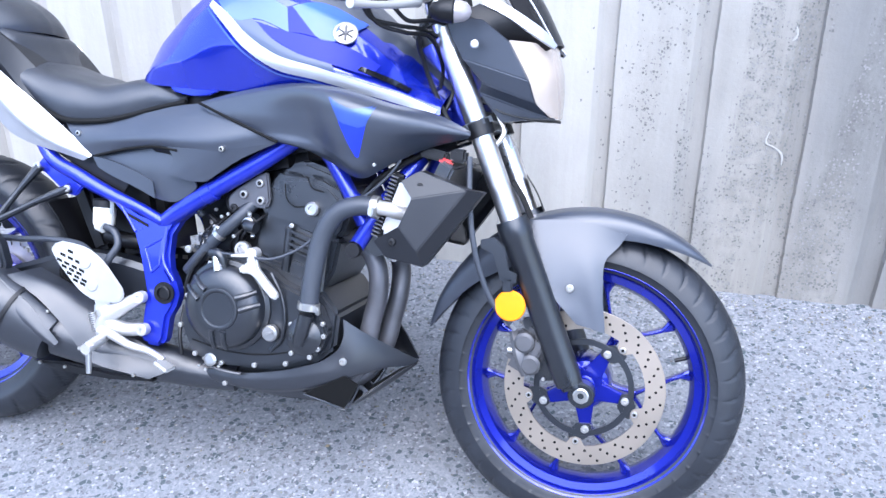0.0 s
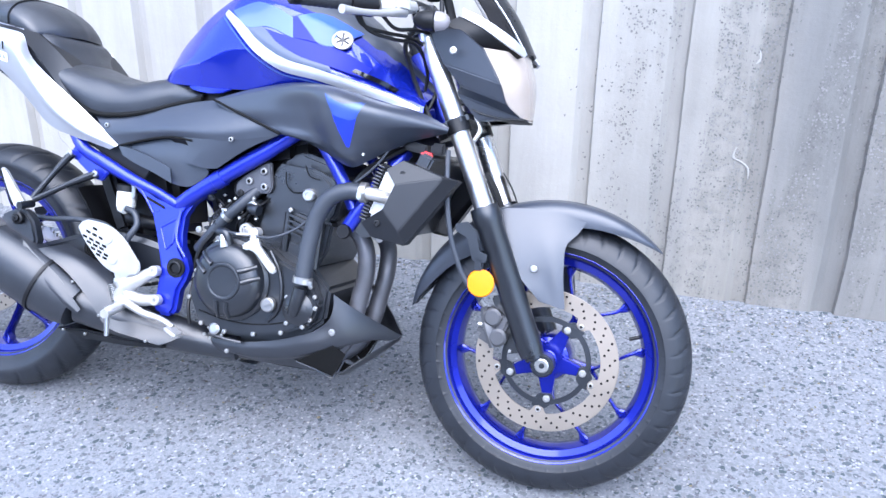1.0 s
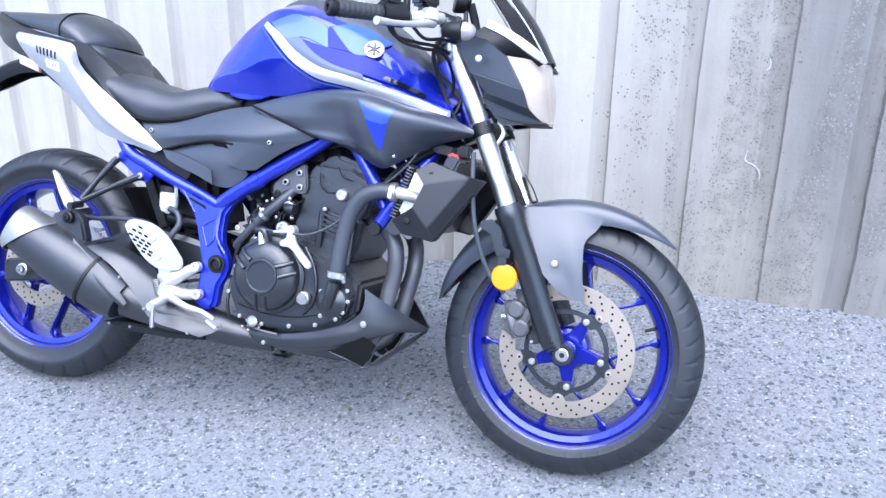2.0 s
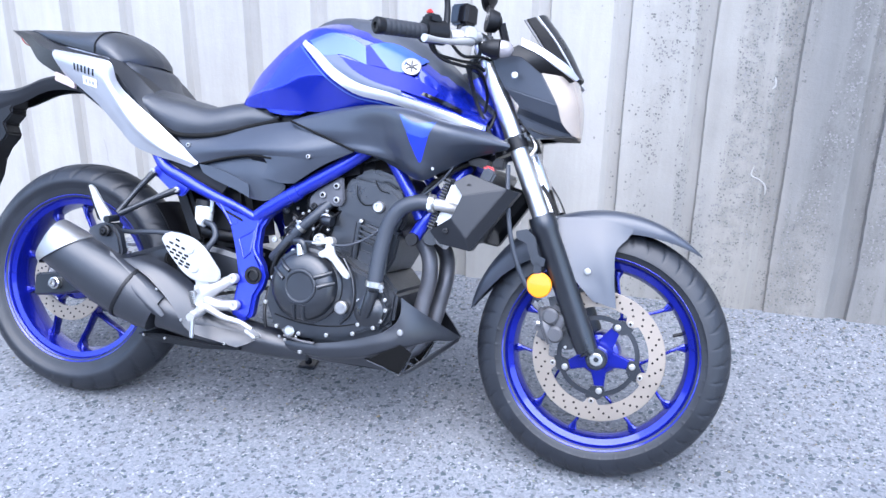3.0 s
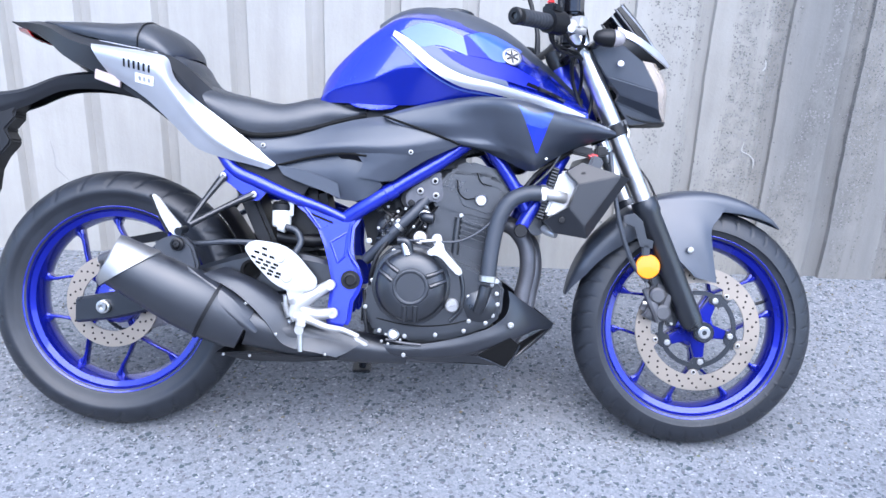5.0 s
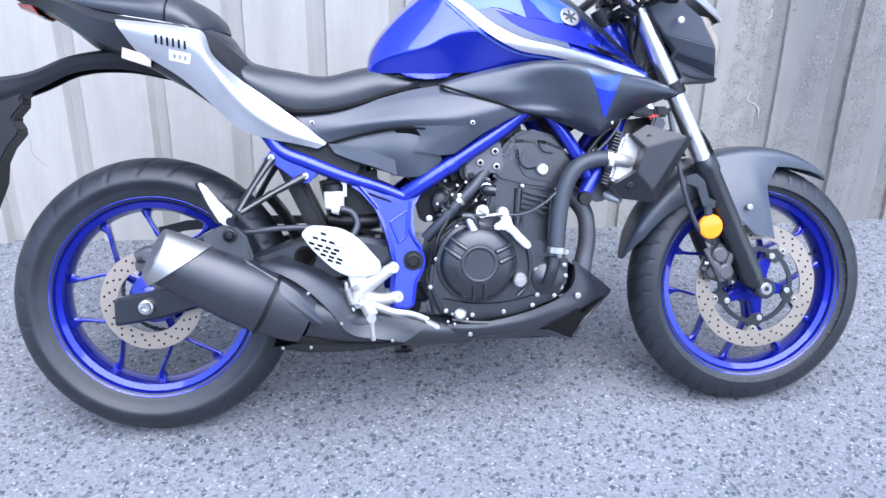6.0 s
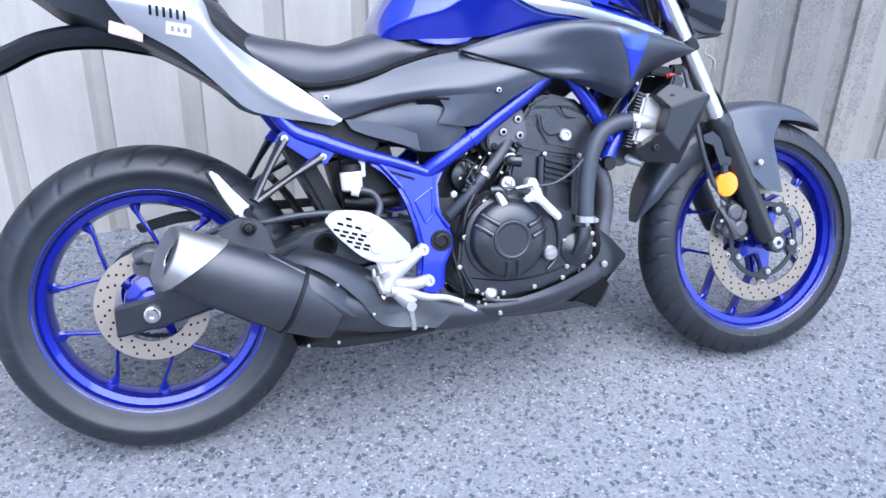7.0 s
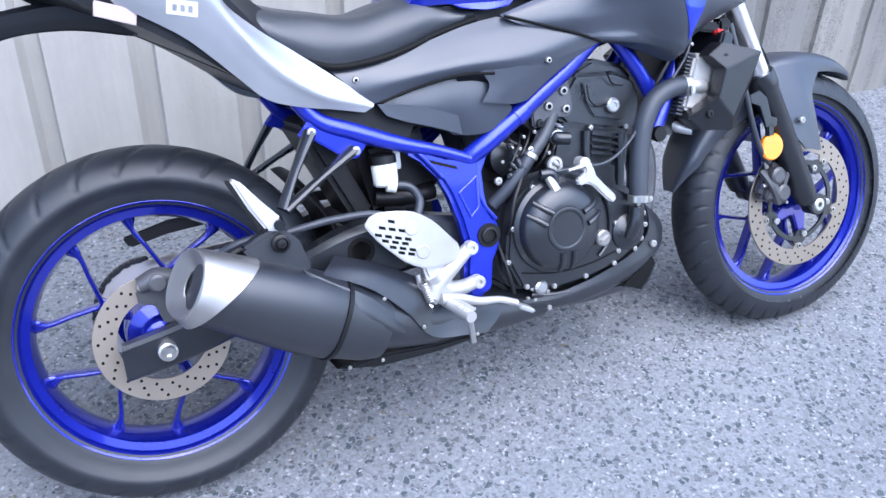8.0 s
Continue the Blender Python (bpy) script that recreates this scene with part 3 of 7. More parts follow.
def rear_wheel():
    cx, cz = REAR
    hub = lathe_bm([(-0.085, 0.016), (-0.08, 0.03), (-0.055, 0.034), (-0.05, 0.055), (-0.035, 0.058), (0.04, 0.058), (0.05, 0.07), (0.075, 0.07), (0.08, 0.02)], (cx, 0, cz), (0, 1, 0), 36)
    w = part("rear_wheel", hub, WHEEL_BLUE, bike, "blue cast alloy rear wheel")
    part("tyre", tyre_bm(cx, cz, 0.310, 0.070, 0.226, 0.056, 26, -1), TYRE, w, "wide black tubeless rear tyre", 50)
    part("rim", rim_bm(cx, cz, 0.231, 0.055), WHEEL_BLUE, w)
    for k in range(5):
        part("spoke", spoke_bm(cx, cz, 146 + 72 * k, 0.05, 0.105, 0.195, 21, 0.0074, 1.5), WHEEL_BLUE, w)
    d = part("brake_disc", disc_bm(cx, cz, -0.076, 0.110, 0.072, 0.0045), DISC, w, "drilled steel rear brake disc")
    tagged(part("drilling", holes_bm(cx, cz, -0.076, (0.081, 0.091, 0.101), 20), HOLE, d, angle=0), kind="stuff")
    n = 45 * 4
    a = np.linspace(0, 2 * np.pi, n, endpoint=False)
    r = 0.094 + 0.006 * (np.arange(n) % 4 < 2)
    ring = lambda q, yy: np.stack([cx + q * np.cos(a), np.full(n, yy), cz + q * np.sin(a)], 1)
    part("sprocket", grid_bm([ring(np.full(n, 0.05), 0.082), ring(r, 0.082), ring(r, 0.090), ring(np.full(n, 0.05), 0.090), ring(np.full(n, 0.05), 0.082)], 0, True), ALLOY, w, "toothed steel chain sprocket")
    for k in range(34):
        part("chain_link", block_bm((0, 0, 0), (0.013, 0.016 if k % 2 else 0.011, 0.010), None, 0.002), SATIN_BLACK, w, "dark chain link").matrix_local = pose(*wheel_pos(cx, cz, 0.100, 90 + 6 * k, 0.086), 0, -(180 + 6 * k), 0)
    part("axle_nut", lathe_bm([(-0.03, 0.012), (0, 0.013), (0.001, 0.02), (0.003, 0.02), (0.004, 0.0155), (0.019, 0.0155), (0.021, 0.012), (0.028, 0.0105), (0.028, 0.006), (0.02, 0.005), (0.02, 0)], (cx, -0.118, cz - 0.006), (0, -1, 0), 18), STEEL, w, "bright steel axle nut")
    return w


rear_wheel()


# ---- fork, fender and front brake ----
FORK = (np.array((1.076, 0.0, 0.948)), np.array((1.374, 0.0, 0.298)))


def fork_at(t, y=0.0, ahead=0.0):
    p = FORK[0] + t * (FORK[1] - FORK[0])
    return (p[0] + 0.91 * ahead, y, p[2] + 0.417 * ahead)


def fork():
    f = part("front_fork", joined(
        block_bm(fork_at(0.29), (0.06, 0.25, 0.035), pose(0, 0, 0, 0, -25, 0).to_4x4(), 0.012),
        block_bm(fork_at(0.02, 0, -0.01), (0.075, 0.25, 0.024), pose(0, 0, 0, 0, -25, 0).to_4x4(), 0.01),
        tube_bm([fork_at(-0.02, 0, -0.045), fork_at(0.31, 0, -0.045)], 0.026, 18)), SATIN_BLACK, bike, "telescopic fork with black yokes")
    for y in (-0.103, 0.103):
        part("fork_tube", tube_bm([fork_at(-0.03, y), fork_at(0.62, y)], 0.0205, 28), CHROME, f, "chromed fork tube")
        part("fork_leg", lathe_bm([(0, 0.0205), (0, 0.029), (0.012, 0.0305), (0.034, 0.0305), (0.040, 0.0275), (0.30, 0.0265), (0.318, 0.024), (0.322, 0.017)], fork_at(0.545, y), FORK[1] - FORK[0], 28), SATIN_BLACK, f, "black fork lower leg")
        part("axle_clamp", joined(lathe_bm([(0.0, 0.021), (0.004, 0.024), (0.030, 0.024), (0.034, 0.021)], (FRONT[0], y + 0.017, FRONT[1]), (0, -1, 0), 24), tube_bm([fork_at(0.93, y), fork_at(1.0, y, 0.004)], [0.025, 0.021], 18)), SATIN_BLACK, f)
        part("clamp_ring", lathe_bm([(-0.012, 0.0207), (-0.014, 0.026), (0.014, 0.026), (0.012, 0.0207)], fork_at(0.305, y), FORK[1] - FORK[0], 24), BLACK, f)
        part("fork_cap", lathe_bm([(0, 0.018), (0.008, 0.018), (0.010, 0.014), (0.016, 0.012), (0.016, 0)], fork_at(-0.03, y), FORK[0] - FORK[1], 20), SATIN_BLACK, f)
        part("seal_shield", skin([[fork_at(0.46, y * 1.02, 0.024), fork_at(0.50, y * 1.02, 0.03), fork_at(0.56, y * 1.0, 0.032)], [fork_at(0.45, y * 0.8, 0.026), fork_at(0.50, y * 0.75, 0.034), fork_at(0.56, y * 0.75, 0.036)]], 8, 5, 0.003), BLACK, f)
    return f


front_fork = fork()


def fender():
    cx, cz = FRONT
    rows = []
    for a in np.linspace(168, 50, 40):
        u = (168 - a) / 118
        r = 0.322 + 0.010 * math.sin(math.pi * u) - 0.01 * max(0, u - 0.85)
        hw = np.interp(u, [0, 0.1, 0.35, 0.6, 0.85, 0.95, 1], [0.016, 0.048, 0.064, 0.064, 0.048, 0.030, 0.006])
        drop = np.interp(u, [0, 0.1, 0.35, 0.62, 0.85, 1], [0.004, 0.03, 0.07, 0.060, 0.030, 0.003])
        row = []
        for y, d in ((-1.06, 1.0), (-1.06, 0.62), (-1.0, 0.30), (-0.82, 0.10), (-0.45, 0.02), (0, 0), (0.45, 0.02), (0.82, 0.10), (1.0, 0.30), (1.06, 0.62), (1.06, 1.0)):
            row.append(wheel_pos(cx, cz, r - drop * d, a, y * hw))
        rows.append(crs(row, 27))
    f = part("front_fender", grid_bm(rows, 0.0025), MATTE, bike, "matte grey plastic front fender", 40)
    side = skin([
        [(1.262, -0.072, 0.592), (1.285, -0.092, 0.525), (1.318, -0.102, 0.470), (1.352, -0.104, 0.436), (1.372, -0.102, 0.416)],
        [(1.31, -0.070, 0.598), (1.33, -0.086, 0.545), (1.355, -0.096, 0.495), (1.378, -0.098, 0.455), (1.394, -0.100, 0.412)],
        [(1.365, -0.0685, 0.598), (1.378, -0.078, 0.562), (1.388, -0.088, 0.525), (1.402, -0.094, 0.474), (1.412, -0.098, 0.407)],
        [(1.445, -0.0660, 0.582), (1.432, -0.068, 0.560), (1.412, -0.078, 0.535), (1.412, -0.088, 0.488), (1.424, -0.095, 0.405)]], 18, 14, 0.003)
    s = part("fender_side", side, MATTE, f, "matte grey fender stay panel", 40, both=True)
    screw(f, 1.355, -0.105, 0.481, BIG_SCREW)
    return f


front_fender = fender()


def front_brake():
    c = part("brake_caliper", joined(
        block_bm((1.288, -0.086, 0.352), (0.062, 0.036, 0.085), pose(0, 0, 0, 0, 25, 0), 0.012),
        lathe_bm([(0, 0.019), (0.016, 0.019), (0.02, 0.014), (0.02, 0)], (1.283, -0.098, 0.372), (0, -1, 0), 20),
        lathe_bm([(0, 0.019), (0.016, 0.019), (0.02, 0.014), (0.02, 0)], (1.297, -0.098, 0.332), (0, -1, 0), 20)), CALIPER, bike, "dark grey two-piston brake caliper")
    part("caliper_bridge", joined(tube_bm([(1.262, -0.086, 0.384), (1.276, -0.104, 0.352), (1.292, -0.104, 0.312)], [0.013, 0.016, 0.013], 10, 10, 0.7), block_bm((1.304, -0.102, 0.356), (0.020, 0.022, 0.050), pose(0, 0, 0, 0, 22, 0), 0.005), block_bm((1.270, -0.100, 0.330), (0.024, 0.014, 0.022), pose(0, 0, 0, 0, 22, 0), 0.004)), CALIPER, c)
    part("caliper_bracket", plate_bm([(1.27, 0.41), (1.30, 0.42), (1.345, 0.36), (1.34, 0.30), (1.315, 0.295), (1.30, 0.34)], -0.083, 0.012, 0.003), ENGINE, c)
    part("bleed_nipple", tube_bm([(1.262, -0.10, 0.392), (1.252, -0.105, 0.405)], [0.005, 0.003], 8), STEEL, c)
    screw(c, 1.318, -0.096, 0.362)
    screw(c, 1.322, -0.096, 0.305, SMALL_SCREW)
    part("pad_pin", tube_bm([(1.262, -0.098, 0.352), (1.252, -0.098, 0.352)], 0.005, 8), STEEL, c)
    part("brake_hose", tube_bm([(1.155, -0.115, 0.70), (1.165, -0.13, 0.62), (1.178, -0.135, 0.55), (1.197, -0.132, 0.49), (1.222, -0.125, 0.44), (1.255, -0.115, 0.405)], 0.0055, 10), RUBBER, c, "grey rubber brake hose")
    part("hose_bracket", joined(plate_bm([(1.19, 0.555), (1.215, 0.562), (1.235, 0.545), (1.246, 0.505), (1.262, 0.50), (1.26, 0.482), (1.232, 0.485), (1.216, 0.53), (1.192, 0.54)], -0.131, 0.004, 0.001), block_bm((1.246, -0.125, 0.478), (0.018, 0.012, 0.03), None, 0.003)), SATIN_BLACK, c)
    part("reflector", joined(lathe_bm([(0, 0.027), (0.004, 0.0285), (0.010, 0.0285), (0.013, 0.026), (0.0135, 0)], (1.253, -0.116, 0.440), (0, -1, 0), 36)), ORANGE, c, "round amber side reflector")
    part("reflector_base", lathe_bm([(0, 0.012), (0.012, 0.024), (0.014, 0.027)], (1.253, -0.103, 0.440), (0, -1, 0), 24), BLACK, c)
    return c


front_brake()


# ---- tank, shrouds, seat and tail ----
TANK_STATIONS = [
    (0.480, [(0, 0.794), (0.05, 0.793), (0.080, 0.792), (0.090, 0.791), (0.098, 0.790), (0.098, 0.788)]),
    (0.488, [(0, 0.840), (0.05, 0.838), (0.086, 0.828), (0.098, 0.817), (0.107, 0.805), (0.104, 0.789)]),
    (0.506, [(0, 0.873), (0.05, 0.870), (0.094, 0.857), (0.106, 0.836), (0.118, 0.815), (0.110, 0.789)]),
    (0.545, [(0, 0.918), (0.055, 0.914), (0.102, 0.900), (0.114, 0.876), (0.136, 0.828), (0.122, 0.788)]),
    (0.600, [(0, 0.966), (0.06, 0.963), (0.118, 0.945), (0.130, 0.915), (0.154, 0.838), (0.132, 0.786)]),
    (0.660, [(0, 1.006), (0.065, 1.002), (0.125, 0.982), (0.150, 0.945), (0.162, 0.865), (0.138, 0.786)]),
    (0.730, [(0, 1.020), (0.075, 1.012), (0.138, 0.980), (0.173, 0.900), (0.172, 0.866), (0.144, 0.788)]),
    (0.800, [(0, 1.014), (0.078, 1.004), (0.148, 0.960), (0.181, 0.858), (0.181, 0.838), (0.152, 0.794)]),
    (0.900, [(0, 0.980), (0.072, 0.968), (0.138, 0.922), (0.174, 0.835), (0.174, 0.820), (0.160, 0.794)]),
    (1.000, [(0, 0.905), (0.058, 0.896), (0.115, 0.862), (0.155, 0.812), (0.157, 0.802), (0.152, 0.780)]),
    (1.098, [(0, 0.820), (0.045, 0.815), (0.095, 0.800), (0.125, 0.784), (0.128, 0.778), (0.130, 0.768)])]


def chaikin(pts, cut=0.06, rounds=3):
    """Corner cutting: flats stay flat and the corners become tight curves."""
    p = np.array(pts, float)
    for _ in range(rounds):
        a, b = p[:-1], p[1:]
        p = np.concatenate([p[:1], np.stack([a + cut * (b - a), b - cut * (b - a)], 1).reshape(-1, 3), p[-1:]])
        cut = 0.25
    return p


def tank_grid(nu=44, nv=56):
    rows = [chaikin([(x, -y, z) for y, z in sec]) for x, sec in TANK_STATIONS]
    return np.stack([crs([r[k] for r in rows], nv) for k in range(len(rows[0]))], 1)


def tank_y(x, z, out=0.0015):
    """The outside of the tank's flank at (x, z)."""
    g = tank_grid()
    k = np.clip(np.searchsorted(g[:, 0, 0], x), 1, len(g) - 1)
    f = np.clip((x - g[k - 1, 0, 0]) / (g[k, 0, 0] - g[k - 1, 0, 0]), 0, 1)
    sec = g[k - 1] * (1 - f) + g[k] * f
    return float(np.interp(z, sec[::-1, 2], sec[::-1, 1])) - out


def decal_bm(upper, lower, n, surface, rows=6):
    """A thin film between two (x, z) curves, laid on a surface."""
    a, b = crs(upper, n), crs(lower, n)
    g = [[(p[0], surface(*p), p[1]) for p in a * (1 - v) + b * v] for v in np.linspace(0, 1, rows)]
    return grid_bm(g)


def tank():
    g = tank_grid()
    # right flank, ridge and left flank as one skin
    full = np.concatenate([g[:, ::-1], (g * np.array((1, -1, 1)))[:, 1:]], 1)
    t = part("fuel_tank", grid_bm(full, 0.004), PAINT, bike, "glossy metallic blue fuel tank", 60)
    cover = []
    for k in range(16, len(g)):
        f = (k - 16) / (len(g) - 17)
        reach = int(len(g[0]) * (0.24 + 0.10 * math.sin(math.pi * min(1, f * 1.1)) + 0.05 * f))
        sec = crs(g[k][: reach + 1], 10)
        sec[:, 2] += np.array([0.010] * 8 + [0.006, -0.002])
        cover.append(np.concatenate([sec[::-1], (sec * np.array((1, -1, 1)))[1:]], 0))
    part("tank_cover", grid_bm(cover, 0.003), MATTE, t, "matte black centre cover", 40)
    part("filler_cap", lathe_bm([(0, 0.042), (0.008, 0.042), (0.011, 0.038), (0.012, 0.018), (0.015, 0.016), (0.015, 0)], (0.79, 0, 1.018), (0.06, 0, 1), 32), SATIN_BLACK, t)
    up = [(0.652, 0.952), (0.690, 0.928), (0.745, 0.885), (0.80, 0.856), (0.88, 0.838), (0.97, 0.815), (1.05, 0.795), (1.092, 0.779)]
    lo = [(0.648, 0.940), (0.682, 0.910), (0.738, 0.862), (0.795, 0.831), (0.875, 0.816), (0.965, 0.797), (1.045, 0.780), (1.088, 0.771)]
    part("stripe", decal_bm(up, lo, 50, tank_y), SILVER, t, "silver stripe along the tank", 60)
    lo2 = [(0.644, 0.934), (0.676, 0.903), (0.732, 0.855), (0.79, 0.824), (0.87, 0.810), (0.96, 0.791), (1.04, 0.775), (1.08, 0.769)]
    lo1 = [(0.646, 0.937), (0.678, 0.906), (0.734, 0.858), (0.792, 0.827), (0.872, 0.813), (0.962, 0.794), (1.042, 0.7775), (1.082, 0.7705)]
    part("pinstripe", decal_bm(lo1, lo2, 50, tank_y, 2), LIGHTBLUE, t, "pale blue pinstripe", 60)
    up3 = [(0.955, 0.846), (0.985, 0.836), (1.02, 0.824), (1.045, 0.812)]
    lo3 = [(0.950, 0.838), (0.980, 0.828), (1.016, 0.816), (1.04, 0.806)]
    part("dark_stripe", decal_bm(up3, lo3, 12, tank_y, 2), GLOSSBLACK, t, "short black stripe")
    # round emblem: a raised ring with spokes
    ex, ez = 0.917, 0.902
    ey = tank_y(ex, ez, 0.001)
    nrm = Vector((0.25, -0.86, 0.44)).normalized()
    e = part("emblem", lathe_bm([(0, 0.0225), (0.003, 0.0225), (0.004, 0.021), (0.004, 0.0185), (0.0025, 0.018), (0.0025, 0)], (ex, ey, ez), nrm, 32), BRUSHED, t, "round silver emblem")
    side = nrm.cross(Vector((0, 0, 1))).normalized()
    topw = side.cross(nrm)
    bits = []
    for k in range(3):
        a = radians(90 + 60 * k)
        v = (side * math.cos(a) + topw * math.sin(a)) * 0.015
        c = Vector((ex, ey, ez)) + nrm * 0.003
        bits.append(tube_bm([c - v, c + v], 0.0022, 6))
    part("emblem_bars", joined(*bits), CALIPER, e)
    # outlined badge field behind the emblem, its inner blue lightened for sky reflection
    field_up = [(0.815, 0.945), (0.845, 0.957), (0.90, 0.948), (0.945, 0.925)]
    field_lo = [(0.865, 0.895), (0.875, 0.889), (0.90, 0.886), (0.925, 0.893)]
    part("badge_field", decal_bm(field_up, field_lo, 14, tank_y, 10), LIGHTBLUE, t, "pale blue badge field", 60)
    inner_up = [(0.8175, 0.9445), (0.846, 0.9555), (0.90, 0.9465), (0.943, 0.9245)]
    inner_lo = [(0.866, 0.8965), (0.876, 0.8905), (0.90, 0.8875), (0.924, 0.894)]
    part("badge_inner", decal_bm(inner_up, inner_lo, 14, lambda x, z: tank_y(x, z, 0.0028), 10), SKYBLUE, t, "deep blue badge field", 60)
    # deep blue arrow that cuts into the pale film
    part("arrow_film", decal_bm([(0.752, 0.914), (0.80, 0.902), (0.86, 0.892), (0.92, 0.880), (0.985, 0.850)], [(0.750, 0.911), (0.79, 0.884), (0.84, 0.861), (0.905, 0.845), (0.975, 0.828)], 24, lambda x, z: tank_y(x, z, 0.0008), 8), DEEPBLUE, t, "deep blue arrow film", 60)
    part("arrow_film", decal_bm([(0.805, 0.944), (0.825, 0.951), (0.845, 0.958)], [(0.816, 0.899), (0.845, 0.896), (0.868, 0.892)], 12, lambda x, z: tank_y(x, z, 0.0010), 8), DEEPBLUE, t, "deep blue arrow film", 60)
    # pale film over the shoulder, colour lightened for sky reflection, cut in a zigzag, and its tail along the stripe
    part("pale_sheen_film", decal_bm([(0.664, 0.950), (0.717, 0.972), (0.762, 0.962), (0.806, 0.942)], [(0.682, 0.934), (0.716, 0.914), (0.744, 0.919), (0.817, 0.898)], 24, tank_y, 10), LIGHTBLUE, t, "pale blue film with painted sky sheen and a zigzag edge", 60)
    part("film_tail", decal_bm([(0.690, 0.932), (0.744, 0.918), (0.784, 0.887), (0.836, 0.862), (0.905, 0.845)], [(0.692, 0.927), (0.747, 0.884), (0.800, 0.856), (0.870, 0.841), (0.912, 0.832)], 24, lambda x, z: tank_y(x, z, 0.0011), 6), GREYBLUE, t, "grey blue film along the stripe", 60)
    return t


tank()


def inner_panels():
    t = bpy.data.objects["fuel_tank"]
    part("tank_lip", skin([
        [(0.552, -0.122, 0.789), (0.58, -0.128, 0.788), (0.62, -0.133, 0.787), (0.665, -0.137, 0.787)],
        [(0.566, -0.132, 0.781), (0.590, -0.138, 0.776), (0.615, -0.142, 0.774), (0.650, -0.146, 0.778)]], 14, 5, 0.003), PAINT, t, "", 40, both=True)
    part("under_panel", plate_bm([(0.25, 0.725), (0.46, 0.770), (0.60, 0.795), (0.90, 0.80), (1.06, 0.785), (1.05, 0.75), (0.90, 0.70), (0.70, 0.65), (0.62, 0.600), (0.56, 0.575), (0.45, 0.595), (0.34, 0.640)], -0.112, 0.006, 0.001), BLACK, t, "black inner panel under the tank", both=True)


inner_panels()


def shroud_rows():
    return [
        [(0.632, -0.143, 0.763), (0.73, -0.155, 0.790), (0.86, -0.176, 0.809), (0.935, -0.182, 0.804), (1.02, -0.172, 0.784), (1.10, -0.146, 0.770), (1.158, -0.138, 0.746)],
        [(0.634, -0.150, 0.758), (0.735, -0.168, 0.779), (0.86, -0.205, 0.797), (0.935, -0.236, 0.790), (1.02, -0.220, 0.770), (1.10, -0.178, 0.756), (1.160, -0.146, 0.742)],
        [(0.66, -0.158, 0.744), (0.755, -0.178, 0.747), (0.870, -0.199, 0.755), (0.945, -0.238, 0.748), (1.02, -0.222, 0.742), (1.10, -0.180, 0.742), (1.160, -0.147, 0.738)],
        [(0.72, -0.166, 0.724), (0.785, -0.176, 0.720), (0.882, -0.190, 0.718), (0.955, -0.226, 0.708), (1.02, -0.200, 0.714), (1.09, -0.168, 0.728), (1.158, -0.144, 0.736)],
        [(0.812, -0.172, 0.699), (0.85, -0.178, 0.694), (0.908, -0.186, 0.686), (0.968, -0.204, 0.668), (1.01, -0.172, 0.684), (1.08, -0.150, 0.712), (1.155, -0.138, 0.733)],
        [(0.815, -0.150, 0.698), (0.85, -0.155, 0.692), (0.905, -0.160, 0.672), (0.975, -0.165, 0.648), (1.012, -0.150, 0.672), (1.075, -0.138, 0.706), (1.150, -0.132, 0.732)]]


def tightened(rows, keep=0.05):
    """Rows with a close neighbour on both sides of each inner one, so that the skin creases there."""
    out = [rows[0]]
    for a, b, c in zip(rows, rows[1:], rows[2:]):
        b = np.array(b)
        out += [b + keep * (np.array(a) - b), b + keep * (np.array(c) - b)]
    return out + [rows[-1]]


SHROUD = np.stack([crs([crs(r, 60)[k] for r in tightened(shroud_rows())], 54) for k in range(60)], 1)


def shroud_y(x, z, out=0.0015):
    """The outside of the shroud at (x, z)."""
    d = (SHROUD[..., 0] - x) ** 2 + (SHROUD[..., 2] - z) ** 2
    d[:7] = 9
    near = np.argsort(d.ravel())[:6]
    w = 1 / (d.ravel()[near] + 1e-7)
    return float((SHROUD.reshape(-1, 3)[near, 1] * w).sum() / w.sum()) - out


def shroud():
    s = part("side_shroud", grid_bm(SHROUD, 0.003), MATTE, bike, "matte dark grey side shroud", 40, both=True)
    s = bpy.data.objects["side_shroud"]
    up = [(0.928, 0.787), (0.950, 0.775), (0.968, 0.769), (0.985, 0.771), (1.010, 0.778)]
    lo = [(0.947, 0.748), (0.955, 0.744), (0.972, 0.740), (0.982, 0.738), (0.995, 0.742)]
    end = [(0.973, 0.687), (0.974, 0.686), (0.975, 0.686), (0.977, 0.686), (0.978, 0.687)]
    part("pale_wedge", decal_bm(up, lo, 20, shroud_y, 12), LIGHTBLUE, s, "pale blue wedge mark", 60)
    part("blue_wedge", decal_bm(lo, end, 20, shroud_y, 14), MIDBLUE, s, "deep blue wedge mark", 60)
    # dark duct under the shroud's nose
    part("duct_lining", skin([[(0.90, -0.150, 0.690), (0.98, -0.155, 0.660), (1.05, -0.135, 0.700), (1.14, -0.125, 0.735)], [(0.90, -0.10, 0.70), (0.98, -0.10, 0.68), (1.05, -0.10, 0.715), (1.14, -0.10, 0.745)]], 16, 4, 0.003), BLACK, s, "", 40)
    screw(s, 1.00, -0.186, 0.675, SMALL_SCREW)
    screw(s, 1.085, -0.168, 0.742, SMALL_SCREW)
    return s


shroud()


